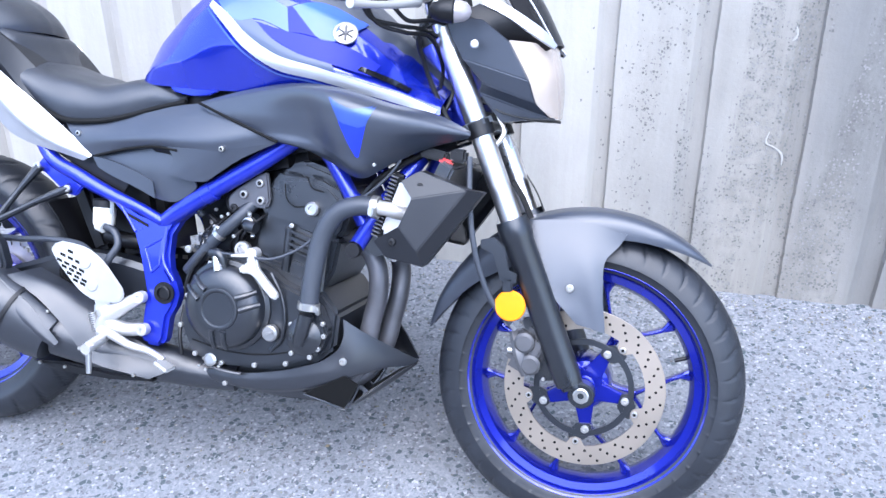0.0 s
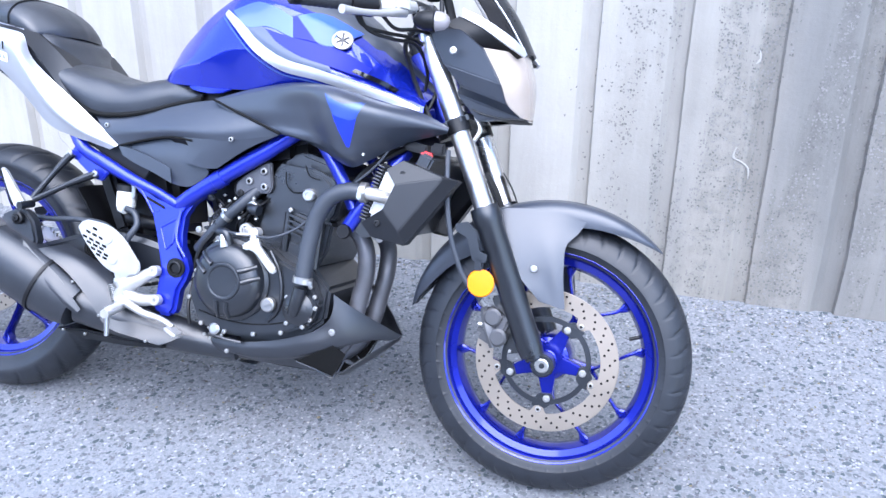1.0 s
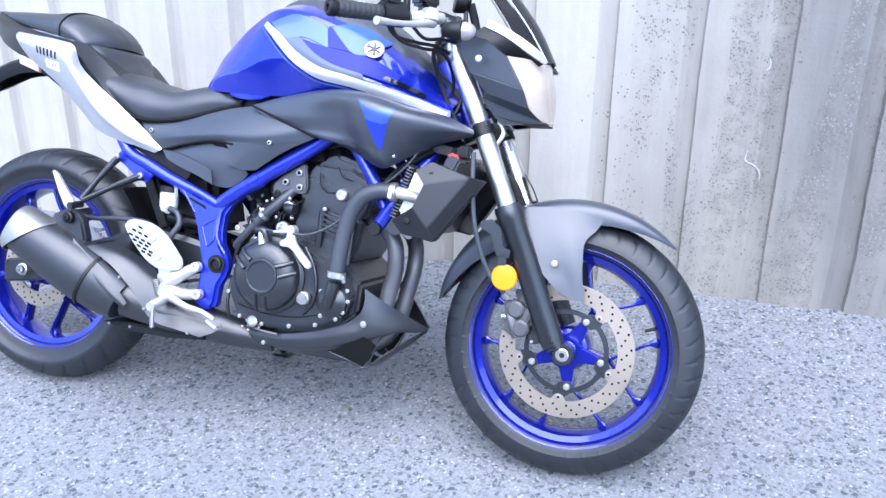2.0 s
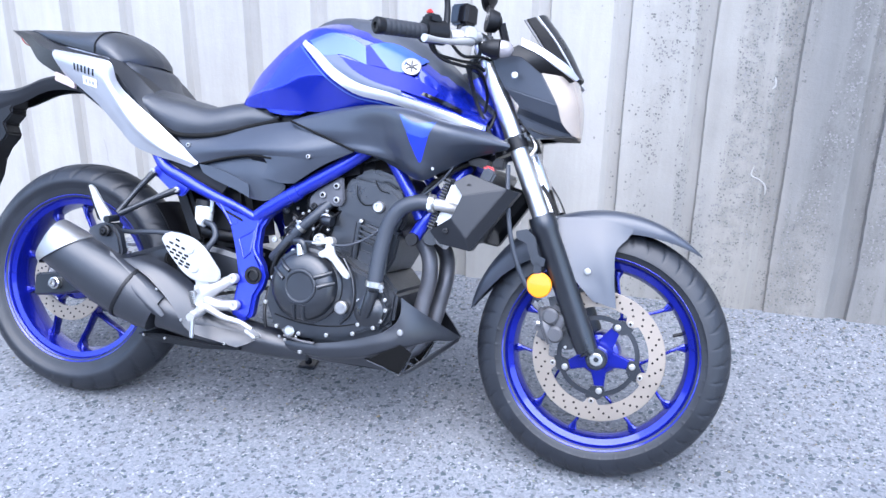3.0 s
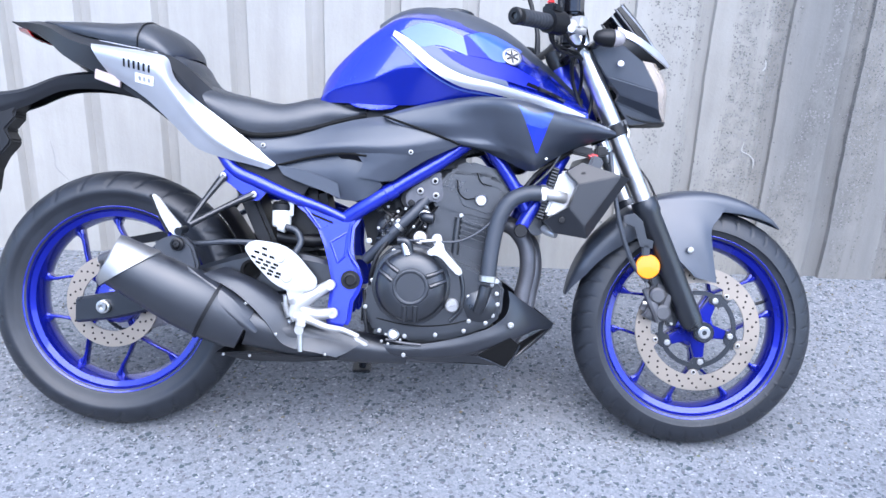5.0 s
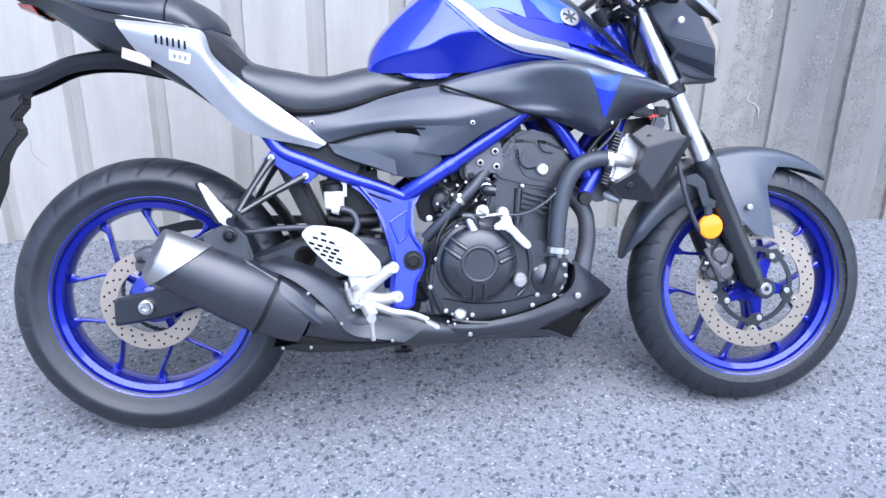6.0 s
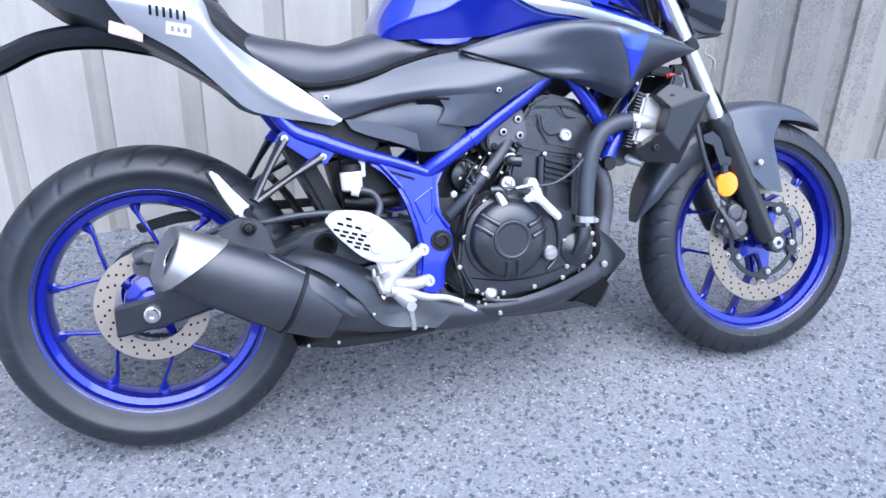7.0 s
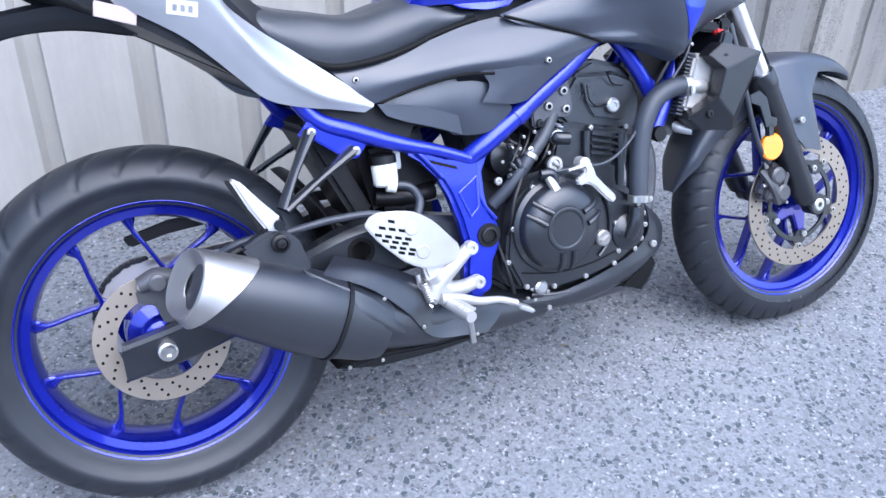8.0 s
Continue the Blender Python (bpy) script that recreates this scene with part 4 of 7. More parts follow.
def side_covers():
    c = part("side_cover", skin(tightened([
        [(0.322, -0.128, 0.704), (0.42, -0.128, 0.714), (0.51, -0.130, 0.735), (0.575, -0.132, 0.752), (0.628, -0.136, 0.760)],
        [(0.338, -0.136, 0.688), (0.44, -0.142, 0.695), (0.53, -0.150, 0.713), (0.61, -0.157, 0.728), (0.70, -0.163, 0.737)],
        [(0.364, -0.140, 0.664), (0.46, -0.152, 0.677), (0.55, -0.168, 0.688), (0.65, -0.179, 0.694), (0.76, -0.178, 0.716)],
        [(0.392, -0.138, 0.642), (0.47, -0.145, 0.662), (0.55, -0.160, 0.673), (0.66, -0.175, 0.672), (0.808, -0.174, 0.698)]]), 30, 20, 0.003), MATTE, bike, "matte grey side cover under the seat", 40, both=True)
    c = bpy.data.objects["side_cover"]
    part("rear_skirt", skin([
        [(0.575, -0.165, 0.674), (0.63, -0.174, 0.674), (0.70, -0.176, 0.680), (0.808, -0.174, 0.699)],
        [(0.590, -0.166, 0.650), (0.63, -0.172, 0.653), (0.68, -0.173, 0.658), (0.735, -0.170, 0.664)],
        [(0.575, -0.164, 0.622), (0.605, -0.166, 0.616), (0.63, -0.166, 0.612), (0.66, -0.164, 0.614)]], 18, 10, 0.003), MATTE, c, "", 40, both=True)
    part("lower_cover", skin([
        [(0.40, -0.128, 0.640), (0.47, -0.134, 0.658), (0.55, -0.146, 0.668), (0.602, -0.152, 0.660)],
        [(0.43, -0.132, 0.622), (0.49, -0.140, 0.635), (0.56, -0.150, 0.640), (0.605, -0.154, 0.632)],
        [(0.50, -0.134, 0.590), (0.54, -0.142, 0.590), (0.585, -0.150, 0.590), (0.635, -0.154, 0.602)],
        [(0.53, -0.132, 0.570), (0.56, -0.140, 0.566), (0.588, -0.148, 0.568), (0.62, -0.150, 0.586)]], 18, 14, 0.003), MATTE, c, "", 40, both=True)
    part("trim_strip", skin([
        [(0.395, -0.140, 0.640), (0.42, -0.142, 0.638), (0.50, -0.146, 0.617), (0.535, -0.147, 0.603)],
        [(0.408, -0.141, 0.620), (0.43, -0.142, 0.610), (0.50, -0.145, 0.586), (0.540, -0.146, 0.570)]], 14, 5, 0.004), MATTE, c, "", 40, both=True)
    part("inner_filler", plate_bm([(0.270, 0.662), (0.400, 0.658), (0.470, 0.605), (0.450, 0.570), (0.365, 0.606), (0.290, 0.640)], -0.116, 0.006, 0.001), BLACK, c, "black inner panel", both=True)
    part("intake_shadow", skin([[(0.53, -0.158, 0.672), (0.56, -0.164, 0.672), (0.595, -0.166, 0.662)], [(0.545, -0.140, 0.655), (0.57, -0.145, 0.655), (0.60, -0.150, 0.648)]], 10, 4, 0.002), BLACK, c, "", 40)
    part("seam", tube_bm([(0.400, -0.1385, 0.642), (0.47, -0.1455, 0.660), (0.55, -0.1605, 0.671), (0.60, -0.168, 0.668)], 0.0028, 6), HOLE, c, "", 40)
    part("seam", tube_bm([(0.634, -0.152, 0.760), (0.70, -0.167, 0.738), (0.76, -0.179, 0.718), (0.808, -0.178, 0.700)], 0.0028, 6), HOLE, c, "", 40)
    screw(c, 0.362, -0.140, 0.684, COVER_SCREW)
    screw(c, 0.699, -0.180, 0.679, COVER_SCREW)
    return c


side_covers()


def seat_section(x, top, crown, hw, low, sweep=0.0):
    """Half outline from the middle of the top round to the lower edge; sweep sets the flanks back."""
    return [(x, 0, top), (x - sweep * 0.25, -hw * 0.5, top - crown * 0.25), (x - sweep * 0.75, -hw * 0.86, top - crown), (x - sweep, -hw, (top - crown) * 0.5 + low * 0.5), (x - sweep, -hw * 0.97, low)]


def straight(pts, n):
    """n points along the straight pieces of a line, corners kept."""
    p = np.array(pts, float)
    t = np.linspace(0, len(p) - 1, n)
    return np.stack([np.interp(t, np.arange(len(p)), p[:, k]) for k in range(3)], 1)


def shell_of(sections, nu, nv, thick=0.004, crisp=False):
    half = [straight(s, nu) if crisp else crs(s, nu) for s in sections]
    g = np.stack([crs([h[k] for h in half], nv) for k in range(nu)], 1)
    full = np.concatenate([g[:, ::-1], (g * np.array((1, -1, 1)))[:, 1:]], 1)
    return grid_bm(full, thick)


def seats():
    s = part("rider_seat", shell_of([
        seat_section(0.165, 0.838, 0.020, 0.134, 0.797),
        seat_section(0.215, 0.827, 0.020, 0.137, 0.765),
        seat_section(0.265, 0.812, 0.020, 0.138, 0.734),
        seat_section(0.315, 0.802, 0.018, 0.138, 0.711),
        seat_section(0.390, 0.790, 0.016, 0.134, 0.712),
        seat_section(0.460, 0.806, 0.018, 0.128, 0.726),
        seat_section(0.515, 0.816, 0.022, 0.122, 0.744),
        seat_section(0.590, 0.805, 0.028, 0.128, 0.762)], 18, 40, 0.004), SEAT, bike, "black vinyl rider seat", 50)
    # near-black tube paints the shade of the gap under the seat
    part("seat_gap_shade", tube_bm([(0.166, -0.133, 0.796), (0.216, -0.137, 0.764), (0.266, -0.138, 0.733), (0.320, -0.137, 0.710), (0.395, -0.134, 0.710), (0.46, -0.130, 0.723), (0.52, -0.125, 0.742), (0.592, -0.130, 0.760)], 0.0055, 8), HOLE, s, "", 40, both=True)
    part("seat_riser", shell_of([
        seat_section(0.120, 0.890, 0.006, 0.124, 0.835),
        seat_section(0.165, 0.886, 0.008, 0.126, 0.800, 0.015),
        seat_section(0.184, 0.880, 0.010, 0.126, 0.785, 0.025),
        seat_section(0.210, 0.846, 0.014, 0.124, 0.778, 0.030),
        seat_section(0.240, 0.812, 0.016, 0.118, 0.770, 0.030)], 12, 20, 0.004), SEAT, s, "black padded seat step", 50)
    p = part("pillion_seat", shell_of([
        seat_section(-0.165, 0.962, 0.005, 0.078, 0.950),
        seat_section(-0.08, 0.963, 0.012, 0.104, 0.925),
        seat_section(0.01, 0.964, 0.018, 0.120, 0.906),
        seat_section(0.07, 0.968, 0.024, 0.128, 0.893),
        seat_section(0.120, 0.952, 0.028, 0.128, 0.882, 0.012),
        seat_section(0.160, 0.926, 0.026, 0.124, 0.874, 0.030),
        seat_section(0.182, 0.900, 0.016, 0.118, 0.868, 0.042),
        seat_section(0.186, 0.884, 0.006, 0.108, 0.868, 0.045)], 16, 40, 0.004), SEAT, bike, "black vinyl pillion seat", 50)
    part("seam", tube_bm([(0.066, -0.125, 0.894), (0.068, -0.129, 0.92), (0.072, -0.111, 0.9445), (0.074, -0.06, 0.963), (0.075, 0, 0.967)], 0.0022, 6), BLACK, p, "", 40, both=True)
    part("seat_base", tube_bm([(-0.134, -0.090, 0.942), (-0.07, -0.108, 0.918), (0.01, -0.123, 0.903), (0.075, -0.131, 0.891), (0.115, -0.130, 0.884)], 0.0012, 8), SILVER, p, "pale plastic seat edge", 40, both=True)
    return s


seats()


def tail():
    t = part("tail_cowl", shell_of([
        [(-0.266, 0, 0.962), (-0.266, -0.02, 0.961), (-0.262, -0.040, 0.958), (-0.250, -0.040, 0.950), (-0.246, 0, 0.946)],
        [(-0.150, 0, 0.954), (-0.150, -0.08, 0.950), (-0.150, -0.106, 0.938), (-0.156, -0.098, 0.912), (-0.158, 0, 0.900)],
        [(-0.080, 0, 0.930), (-0.080, -0.11, 0.922), (-0.074, -0.142, 0.902), (-0.096, -0.130, 0.868), (-0.098, 0, 0.852)],
        [(0.0, 0, 0.915), (0.0, -0.12, 0.905), (0.005, -0.163, 0.882), (-0.025, -0.145, 0.836), (-0.03, 0, 0.825)],
        [(0.13, 0, 0.895), (0.13, -0.120, 0.885), (0.135, -0.160, 0.858), (0.095, -0.146, 0.768), (0.09, 0, 0.765)],
        [(0.25, 0, 0.800), (0.25, -0.105, 0.795), (0.26, -0.138, 0.735), (0.215, -0.126, 0.684), (0.21, 0, 0.700)],
        [(0.36, 0, 0.700), (0.36, -0.085, 0.700), (0.36, -0.116, 0.680), (0.30, -0.112, 0.642), (0.30, 0, 0.645)]], 25, 46, 0.003, True), COVER_BLACK, bike, "matte black tapering tail cowl", 25)
    part("tail_light", shell_of([
        [(-0.258, 0, 0.950), (-0.258, -0.010, 0.950), (-0.256, -0.022, 0.948), (-0.252, -0.022, 0.940), (-0.250, 0, 0.936)],
        [(-0.214, 0, 0.936), (-0.214, -0.05, 0.937), (-0.216, -0.062, 0.939), (-0.208, -0.060, 0.926), (-0.21, 0, 0.918)]], 14, 10, 0.003), REDLENS, t, "red tail light lens", 40)
    silver_rows = tightened([
        [(-0.022, -0.164, 0.894), (0.04, -0.170, 0.887), (0.11, -0.172, 0.878), (0.150, -0.171, 0.868), (0.164, -0.164, 0.828), (0.214, -0.154, 0.778), (0.266, -0.147, 0.740), (0.327, -0.141, 0.694), (0.391, -0.136, 0.644)],
        [(-0.015, -0.180, 0.880), (0.04, -0.191, 0.872), (0.10, -0.197, 0.860), (0.140, -0.195, 0.845), (0.166, -0.187, 0.806), (0.198, -0.180, 0.759), (0.238, -0.171, 0.711), (0.290, -0.158, 0.672), (0.388, -0.140, 0.638)],
        [(0.0, -0.176, 0.855), (0.048, -0.184, 0.838), (0.102, -0.186, 0.815), (0.140, -0.182, 0.790), (0.170, -0.174, 0.755), (0.206, -0.166, 0.714), (0.255, -0.157, 0.680), (0.306, -0.149, 0.656), (0.380, -0.139, 0.634)],
        [(0.018, -0.166, 0.830), (0.055, -0.168, 0.808), (0.105, -0.166, 0.775), (0.142, -0.160, 0.741), (0.175, -0.154, 0.708), (0.212, -0.149, 0.673), (0.270, -0.144, 0.652), (0.320, -0.141, 0.642), (0.372, -0.138, 0.630)]], 0.1)
    s = part("tail_panel", skin(silver_rows, 50, 18, 0.003), SILVER, t, "silver painted tail side panel", 40)
    part("tail_panel", skin([[(x, -0.84 * y, z) for x, y, z in r] for r in silver_rows], 50, 18, 0.003), SILVER, t, "silver painted tail side panel", 40)
    s = bpy.data.objects["tail_panel"]
    grid = np.stack([crs([crs(r, 50)[k] for r in silver_rows], 18) for k in range(50)], 1).reshape(-1, 3)

    def on(x, z, out=0.0012):
        d = (grid[:, 0] - x) ** 2 + (grid[:, 2] - z) ** 2
        near = np.argsort(d)[:5]
        w = 1 / (d[near] + 1e-7)
        return float((grid[near, 1] * w).sum() / w.sum()) - out

    # maker's name as six plain dark bars
    for k in range(6):
        a = np.array((0.060, 0.8600)) + k * np.array((0.0112, -0.0024))
        q = [a, a + (0.0046, -0.0010)]
        lo = [a + (-0.001, -0.017), a + (0.0036, -0.0180)]
        part("letter_bar", decal_bm(q, lo, 4, on, 3), BLACK, s, "dark lettering bar")
    q, lo = [(0.086, 0.831), (0.128, 0.822)], [(0.083, 0.811), (0.125, 0.802)]
    part("sticker", decal_bm(q, lo, 8, on, 5), WHITE, s, "small white sticker")
    for k in range(3):
        a = np.array((0.093, 0.8235)) + k * np.array((0.0105, -0.0023))
        part("sticker_bar", decal_bm([a, a + (0.006, -0.0013)], [a + (-0.001, -0.009), a + (0.005, -0.0103)], 3, lambda x, z: on(x, z, 0.0022), 3), SILVER, s)
    part("white_reflector", plate_bm([(-0.009, 0.838), (0.046, 0.820), (0.042, 0.799), (-0.013, 0.817)], -0.166, 0.010, 0.001, lean=lambda x, z: (z - 0.815) * -0.3), PINKISH, t, "pale pinkish side reflector")
    # rear mudguard arm and plate carrier
    arm = part("mudguard_arm", shell_of([
        [(0.05, 0, 0.845), (0.05, -0.05, 0.843), (0.05, -0.068, 0.832), (0.05, -0.062, 0.802), (0.05, -0.05, 0.788)],
        [(-0.06, 0, 0.850), (-0.06, -0.045, 0.848), (-0.06, -0.056, 0.840), (-0.055, -0.052, 0.818), (-0.05, -0.045, 0.806)],
        [(-0.15, 0, 0.838), (-0.15, -0.038, 0.836), (-0.15, -0.046, 0.828), (-0.145, -0.042, 0.814), (-0.145, -0.034, 0.800)],
        [(-0.24, 0, 0.806), (-0.24, -0.032, 0.803), (-0.24, -0.040, 0.794), (-0.230, -0.036, 0.778), (-0.228, -0.028, 0.764)],
        [(-0.34, 0, 0.792), (-0.34, -0.030, 0.788), (-0.34, -0.040, 0.778), (-0.315, -0.036, 0.752), (-0.31, -0.028, 0.735)]], 17, 30, 0.004, True), COVER_BLACK, t, "black rear mudguard arm", 25)
    part("plate_carrier", plate_bm([(-0.240, 0.775), (-0.262, 0.745), (-0.256, 0.735), (-0.282, 0.705), (-0.268, 0.680), (-0.272, 0.668), (-0.296, 0.640), (-0.312, 0.608), (-0.318, 0.562), (-0.345, 0.500), (-0.385, 0.500), (-0.362, 0.600), (-0.338, 0.730), (-0.335, 0.780)], -0.030, 0.060, 0.004), BLACK, t, "black plate carrier")
    return t


tail()


# ---- frame ----
def plate_frame():
    f = part("frame", tube_bm([(0.825, -0.132, 0.708), (0.76, -0.138, 0.660), (0.69, -0.140, 0.615), (0.625, -0.140, 0.572), (0.580, -0.1345, 0.542), (0.545, -0.1235, 0.518), (0.515, -0.110, 0.499)], [0.0178, 0.0178, 0.0178, 0.0178, 0.0178, 0.0175, 0.016], 18), FRAME_BLUE, bike, "bright blue tubular steel frame", both=True)
    f = bpy.data.objects["frame"]
    tilt = lambda x, z: max(0.0, z - 0.440) * 0.12
    part("pivot_plate", plate_bm([(0.430, 0.572), (0.436, 0.552), (0.462, 0.533), (0.490, 0.500), (0.505, 0.465), (0.518, 0.42), (0.526, 0.382), (0.520, 0.33), (0.516, 0.290), (0.523, 0.274), (0.562, 0.273), (0.572, 0.290), (0.578, 0.335), (0.592, 0.360), (0.598, 0.384), (0.590, 0.410), (0.577, 0.432), (0.573, 0.460), (0.574, 0.500), (0.590, 0.528), (0.640, 0.566), (0.632, 0.588), (0.590, 0.556), (0.546, 0.530), (0.505, 0.540)], -0.151, 0.036, 0.009, lean=tilt), FRAME_BLUE, f, "flat blue pivot plate", both=True)
    # raised rim round the pocket, and a dark plate painting the shaded slot above it
    rim = [(0.522, 0.470), (0.560, 0.494), (0.556, 0.440), (0.540, 0.424)]
    for p, q in zip(rim, rim[1:] + rim[:1]):
        part("pocket_rim", tube_bm([(p[0], -0.150 + tilt(*p), p[1]), (q[0], -0.150 + tilt(*q), q[1])], 0.0030, 8), FRAME_BLUE, f)
    for run in ([(0.456, 0.552), (0.478, 0.526), (0.498, 0.500)], [(0.566, 0.514), (0.563, 0.480), (0.564, 0.450), (0.588, 0.412)]):
        part("plate_ridge", tube_bm([(x, -0.149 + tilt(x, z), z) for x, z in run], 0.0042, 8), FRAME_BLUE, f)
    part("slot_shade", plate_bm([(0.474, 0.536), (0.524, 0.517), (0.526, 0.511), (0.478, 0.529)], -0.1525, 0.004, 0, lean=tilt), HOLE, f)
    part("subframe_rail", tube_bm([(0.553, -0.135, 0.524), (0.500, -0.134, 0.546), (0.435, -0.133, 0.567), (0.35, -0.130, 0.601), (0.292, -0.127, 0.628), (0.264, -0.125, 0.664)], [0.011, 0.011, 0.0135, 0.015, 0.015, 0.014], 16), FRAME_BLUE, f, both=True)
    part("hanger_boss", plate_bm([(0.275, 0.628), (0.283, 0.637), (0.365, 0.602), (0.372, 0.580), (0.352, 0.556), (0.330, 0.560), (0.280, 0.598), (0.255, 0.606)], -0.136, 0.012, 0.003), FRAME_BLUE, f, both=True)
    part("down_tube", tube_bm([(0.845, -0.118, 0.735), (0.888, -0.124, 0.684), (0.942, -0.124, 0.604), (0.965, -0.122, 0.560)], 0.0145, 16), FRAME_BLUE, f, both=True)
    part("front_brace", tube_bm([(1.055, -0.075, 0.690), (1.02, -0.105, 0.632), (0.985, -0.122, 0.572), (0.955, -0.126, 0.518)], 0.0155, 16), FRAME_BLUE, f, both=True)
    part("cross_tie", tube_bm([(0.905, -0.124, 0.655), (0.955, -0.124, 0.605), (1.0, -0.118, 0.598)], 0.010, 12), FRAME_BLUE, f, both=True)
    part("upper_rail", tube_bm([(0.80, -0.135, 0.72), (0.90, -0.115, 0.745), (1.02, -0.075, 0.76), (1.09, -0.030, 0.775)], 0.017, 14), FRAME_BLUE, f, both=True)
    part("head_tube", lathe_bm([(0, 0.030), (0.01, 0.034), (0.17, 0.034), (0.18, 0.030)], fork_at(0.04, 0, -0.045), FORK[1] - FORK[0], 24), FRAME_BLUE, f)
    part("pivot_bolt", lathe_bm([(0, 0.022), (0.004, 0.022), (0.004, 0.016), (0.008, 0.0155), (0.009, 0.012), (0.003, 0.011), (0.003, 0)], (0.570, -0.151, 0.386), (0, -1, 0), 24), BLACK, f, "black pivot cap")
    part("mount_lug", lathe_bm([(0, 0.014), (0.014, 0.016), (0.02, 0.014), (0.02, 0)], (0.954, -0.128, 0.512), (0, -1, 0), 18), BLACK, f)
    part("tube_sleeve", lathe_bm([(-0.012, 0.0187), (-0.011, 0.0200), (0.011, 0.0200), (0.012, 0.0187)], (0.655, -0.140, 0.591), (0.84, 0, 0.55), 20), FRAME_BLUE, f)
    return f


plate_frame()


# ---- engine ----
def engine():
    e = part("engine", plate_bm([(0.600, 0.345), (0.603, 0.300), (0.625, 0.262), (0.690, 0.245), (0.80, 0.250), (0.885, 0.280), (0.920, 0.310), (0.925, 0.380), (0.890, 0.420), (0.84, 0.450), (0.80, 0.462), (0.74, 0.480), (0.670, 0.472), (0.625, 0.430)], -0.118, 0.236, 0.008), ENGINE, bike, "black two-cylinder engine block")
    part("clutch_case", plate_bm([(0.604, 0.330), (0.632, 0.268), (0.70, 0.256), (0.775, 0.262), (0.84, 0.276), (0.90, 0.305), (0.915, 0.35), (0.895, 0.392), (0.855, 0.420), (0.82, 0.432), (0.790, 0.452), (0.735, 0.472), (0.675, 0.468), (0.632, 0.435), (0.612, 0.385)], -0.148, 0.034, 0.006), ENGINE, e)
    part("sump", plate_bm([(0.62, 0.270), (0.66, 0.222), (0.74, 0.205), (0.85, 0.210), (0.90, 0.245), (0.91, 0.29)], -0.085, 0.17, 0.012), ENGINE, e)
    cc = (0.709, -0.146, 0.378)
    part("clutch_cover", lathe_bm([(0, 0.090), (0.008, 0.089), (0.011, 0.085), (0.013, 0.0815), (0.026, 0.079), (0.035, 0.074), (0.042, 0.062), (0.045, 0.044), (0.045, 0.041), (0.0475, 0.040), (0.0485, 0.036), (0.0475, 0.033), (0.046, 0.032), (0.046, 0)], cc, (0, -1, 0), 64), ENGINE, e, "round black clutch cover")
    for a in (20, 145, 270):
        bits = []
        for off in (-9, 9):
            p = [wheel_pos(cc[0], cc[2], 0.044, a + off * 1.8, -0.193), wheel_pos(cc[0], cc[2], 0.062, a + off * 1.2, -0.189), wheel_pos(cc[0], cc[2], 0.080, a + off, -0.176)]
            bits.append(tube_bm(p, [0.0055, 0.0055, 0.0045], 8, 6))
        part("cover_rib", joined(*bits), ENGINE, e)
    part("oil_plug", joined(lathe_bm([(0, 0.016), (0.012, 0.016), (0.015, 0.013), (0.015, 0)], (0.803, -0.152, 0.337), (0, -1, 0), 24), block_bm((0.803, -0.168, 0.337), (0.022, 0.008, 0.005), pose(0, 0, 0, 0, -20, 0), 0.002)), BRUSHED, e, "dull slotted oil filler plug")
    part("case_rib", tube_bm([(0.795, -0.149, 0.452), (0.82, -0.151, 0.41), (0.828, -0.151, 0.365), (0.82, -0.151, 0.322), (0.80, -0.15, 0.30)], 0.0045, 8), ENGINE, e)
    pump = part("water_pump", joined(lathe_bm([(0, 0.036), (0.006, 0.036), (0.010, 0.030), (0.016, 0.016), (0.017, 0)], (0.868, -0.146, 0.336), (0, -1, 0), 32), tube_bm([(0.862, -0.160, 0.326), (0.870, -0.168, 0.348), (0.879, -0.169, 0.385)], [0.012, 0.0135, 0.014], 16)), ENGINE, e, "black water pump housing")
    # cylinders, leaning forward
    part("cylinder", plate_bm([(0.735, 0.48), (0.80, 0.452), (0.885, 0.420), (0.905, 0.46), (0.915, 0.52), (0.80, 0.55), (0.755, 0.56)], -0.105, 0.21, 0.006), ENGINE, e)
    part("cylinder_head", plate_bm([(0.748, 0.570), (0.765, 0.552), (0.808, 0.541), (0.912, 0.522), (0.925, 0.54), (0.935, 0.585), (0.918, 0.622), (0.875, 0.640), (0.79, 0.645), (0.762, 0.61)], -0.116, 0.232, 0.008), ENGINE, e)
    part("cam_cover", plate_bm([(0.782, 0.628), (0.800, 0.655), (0.835, 0.668), (0.90, 0.650), (0.930, 0.618), (0.915, 0.608), (0.86, 0.622)], -0.108, 0.216, 0.012), ENGINE, e)
    part("head_panel", plate_bm([(0.800, 0.628), (0.806, 0.590), (0.822, 0.560), (0.88, 0.545), (0.905, 0.560), (0.912, 0.60), (0.89, 0.62), (0.845, 0.632)], -0.121, 0.008, 0.003), ENGINE, e)
    for k in range(4):
        z = 0.522 - 0.012 * k
        part("cooling_fin", block_bm((0.848 - 0.001 * k, -0.111, z), (0.066, 0.022, 0.0052), pose(0, 0, 0, 0, 16, 0), 0.0015), ENGINE, e)
    for x, z in ((0.808, 0.486), (0.884, 0.470)):
        part("cylinder_post", tube_bm([(x + 0.004, -0.110, z + 0.050), (x - 0.003, -0.110, z - 0.05)], 0.0085, 10), ENGINE, e)
    part("cylinder_panel", plate_bm([(0.819, 0.474), (0.872, 0.460), (0.868, 0.424), (0.815, 0.438)], -0.114, 0.012, 0.003), ENGINE, e)
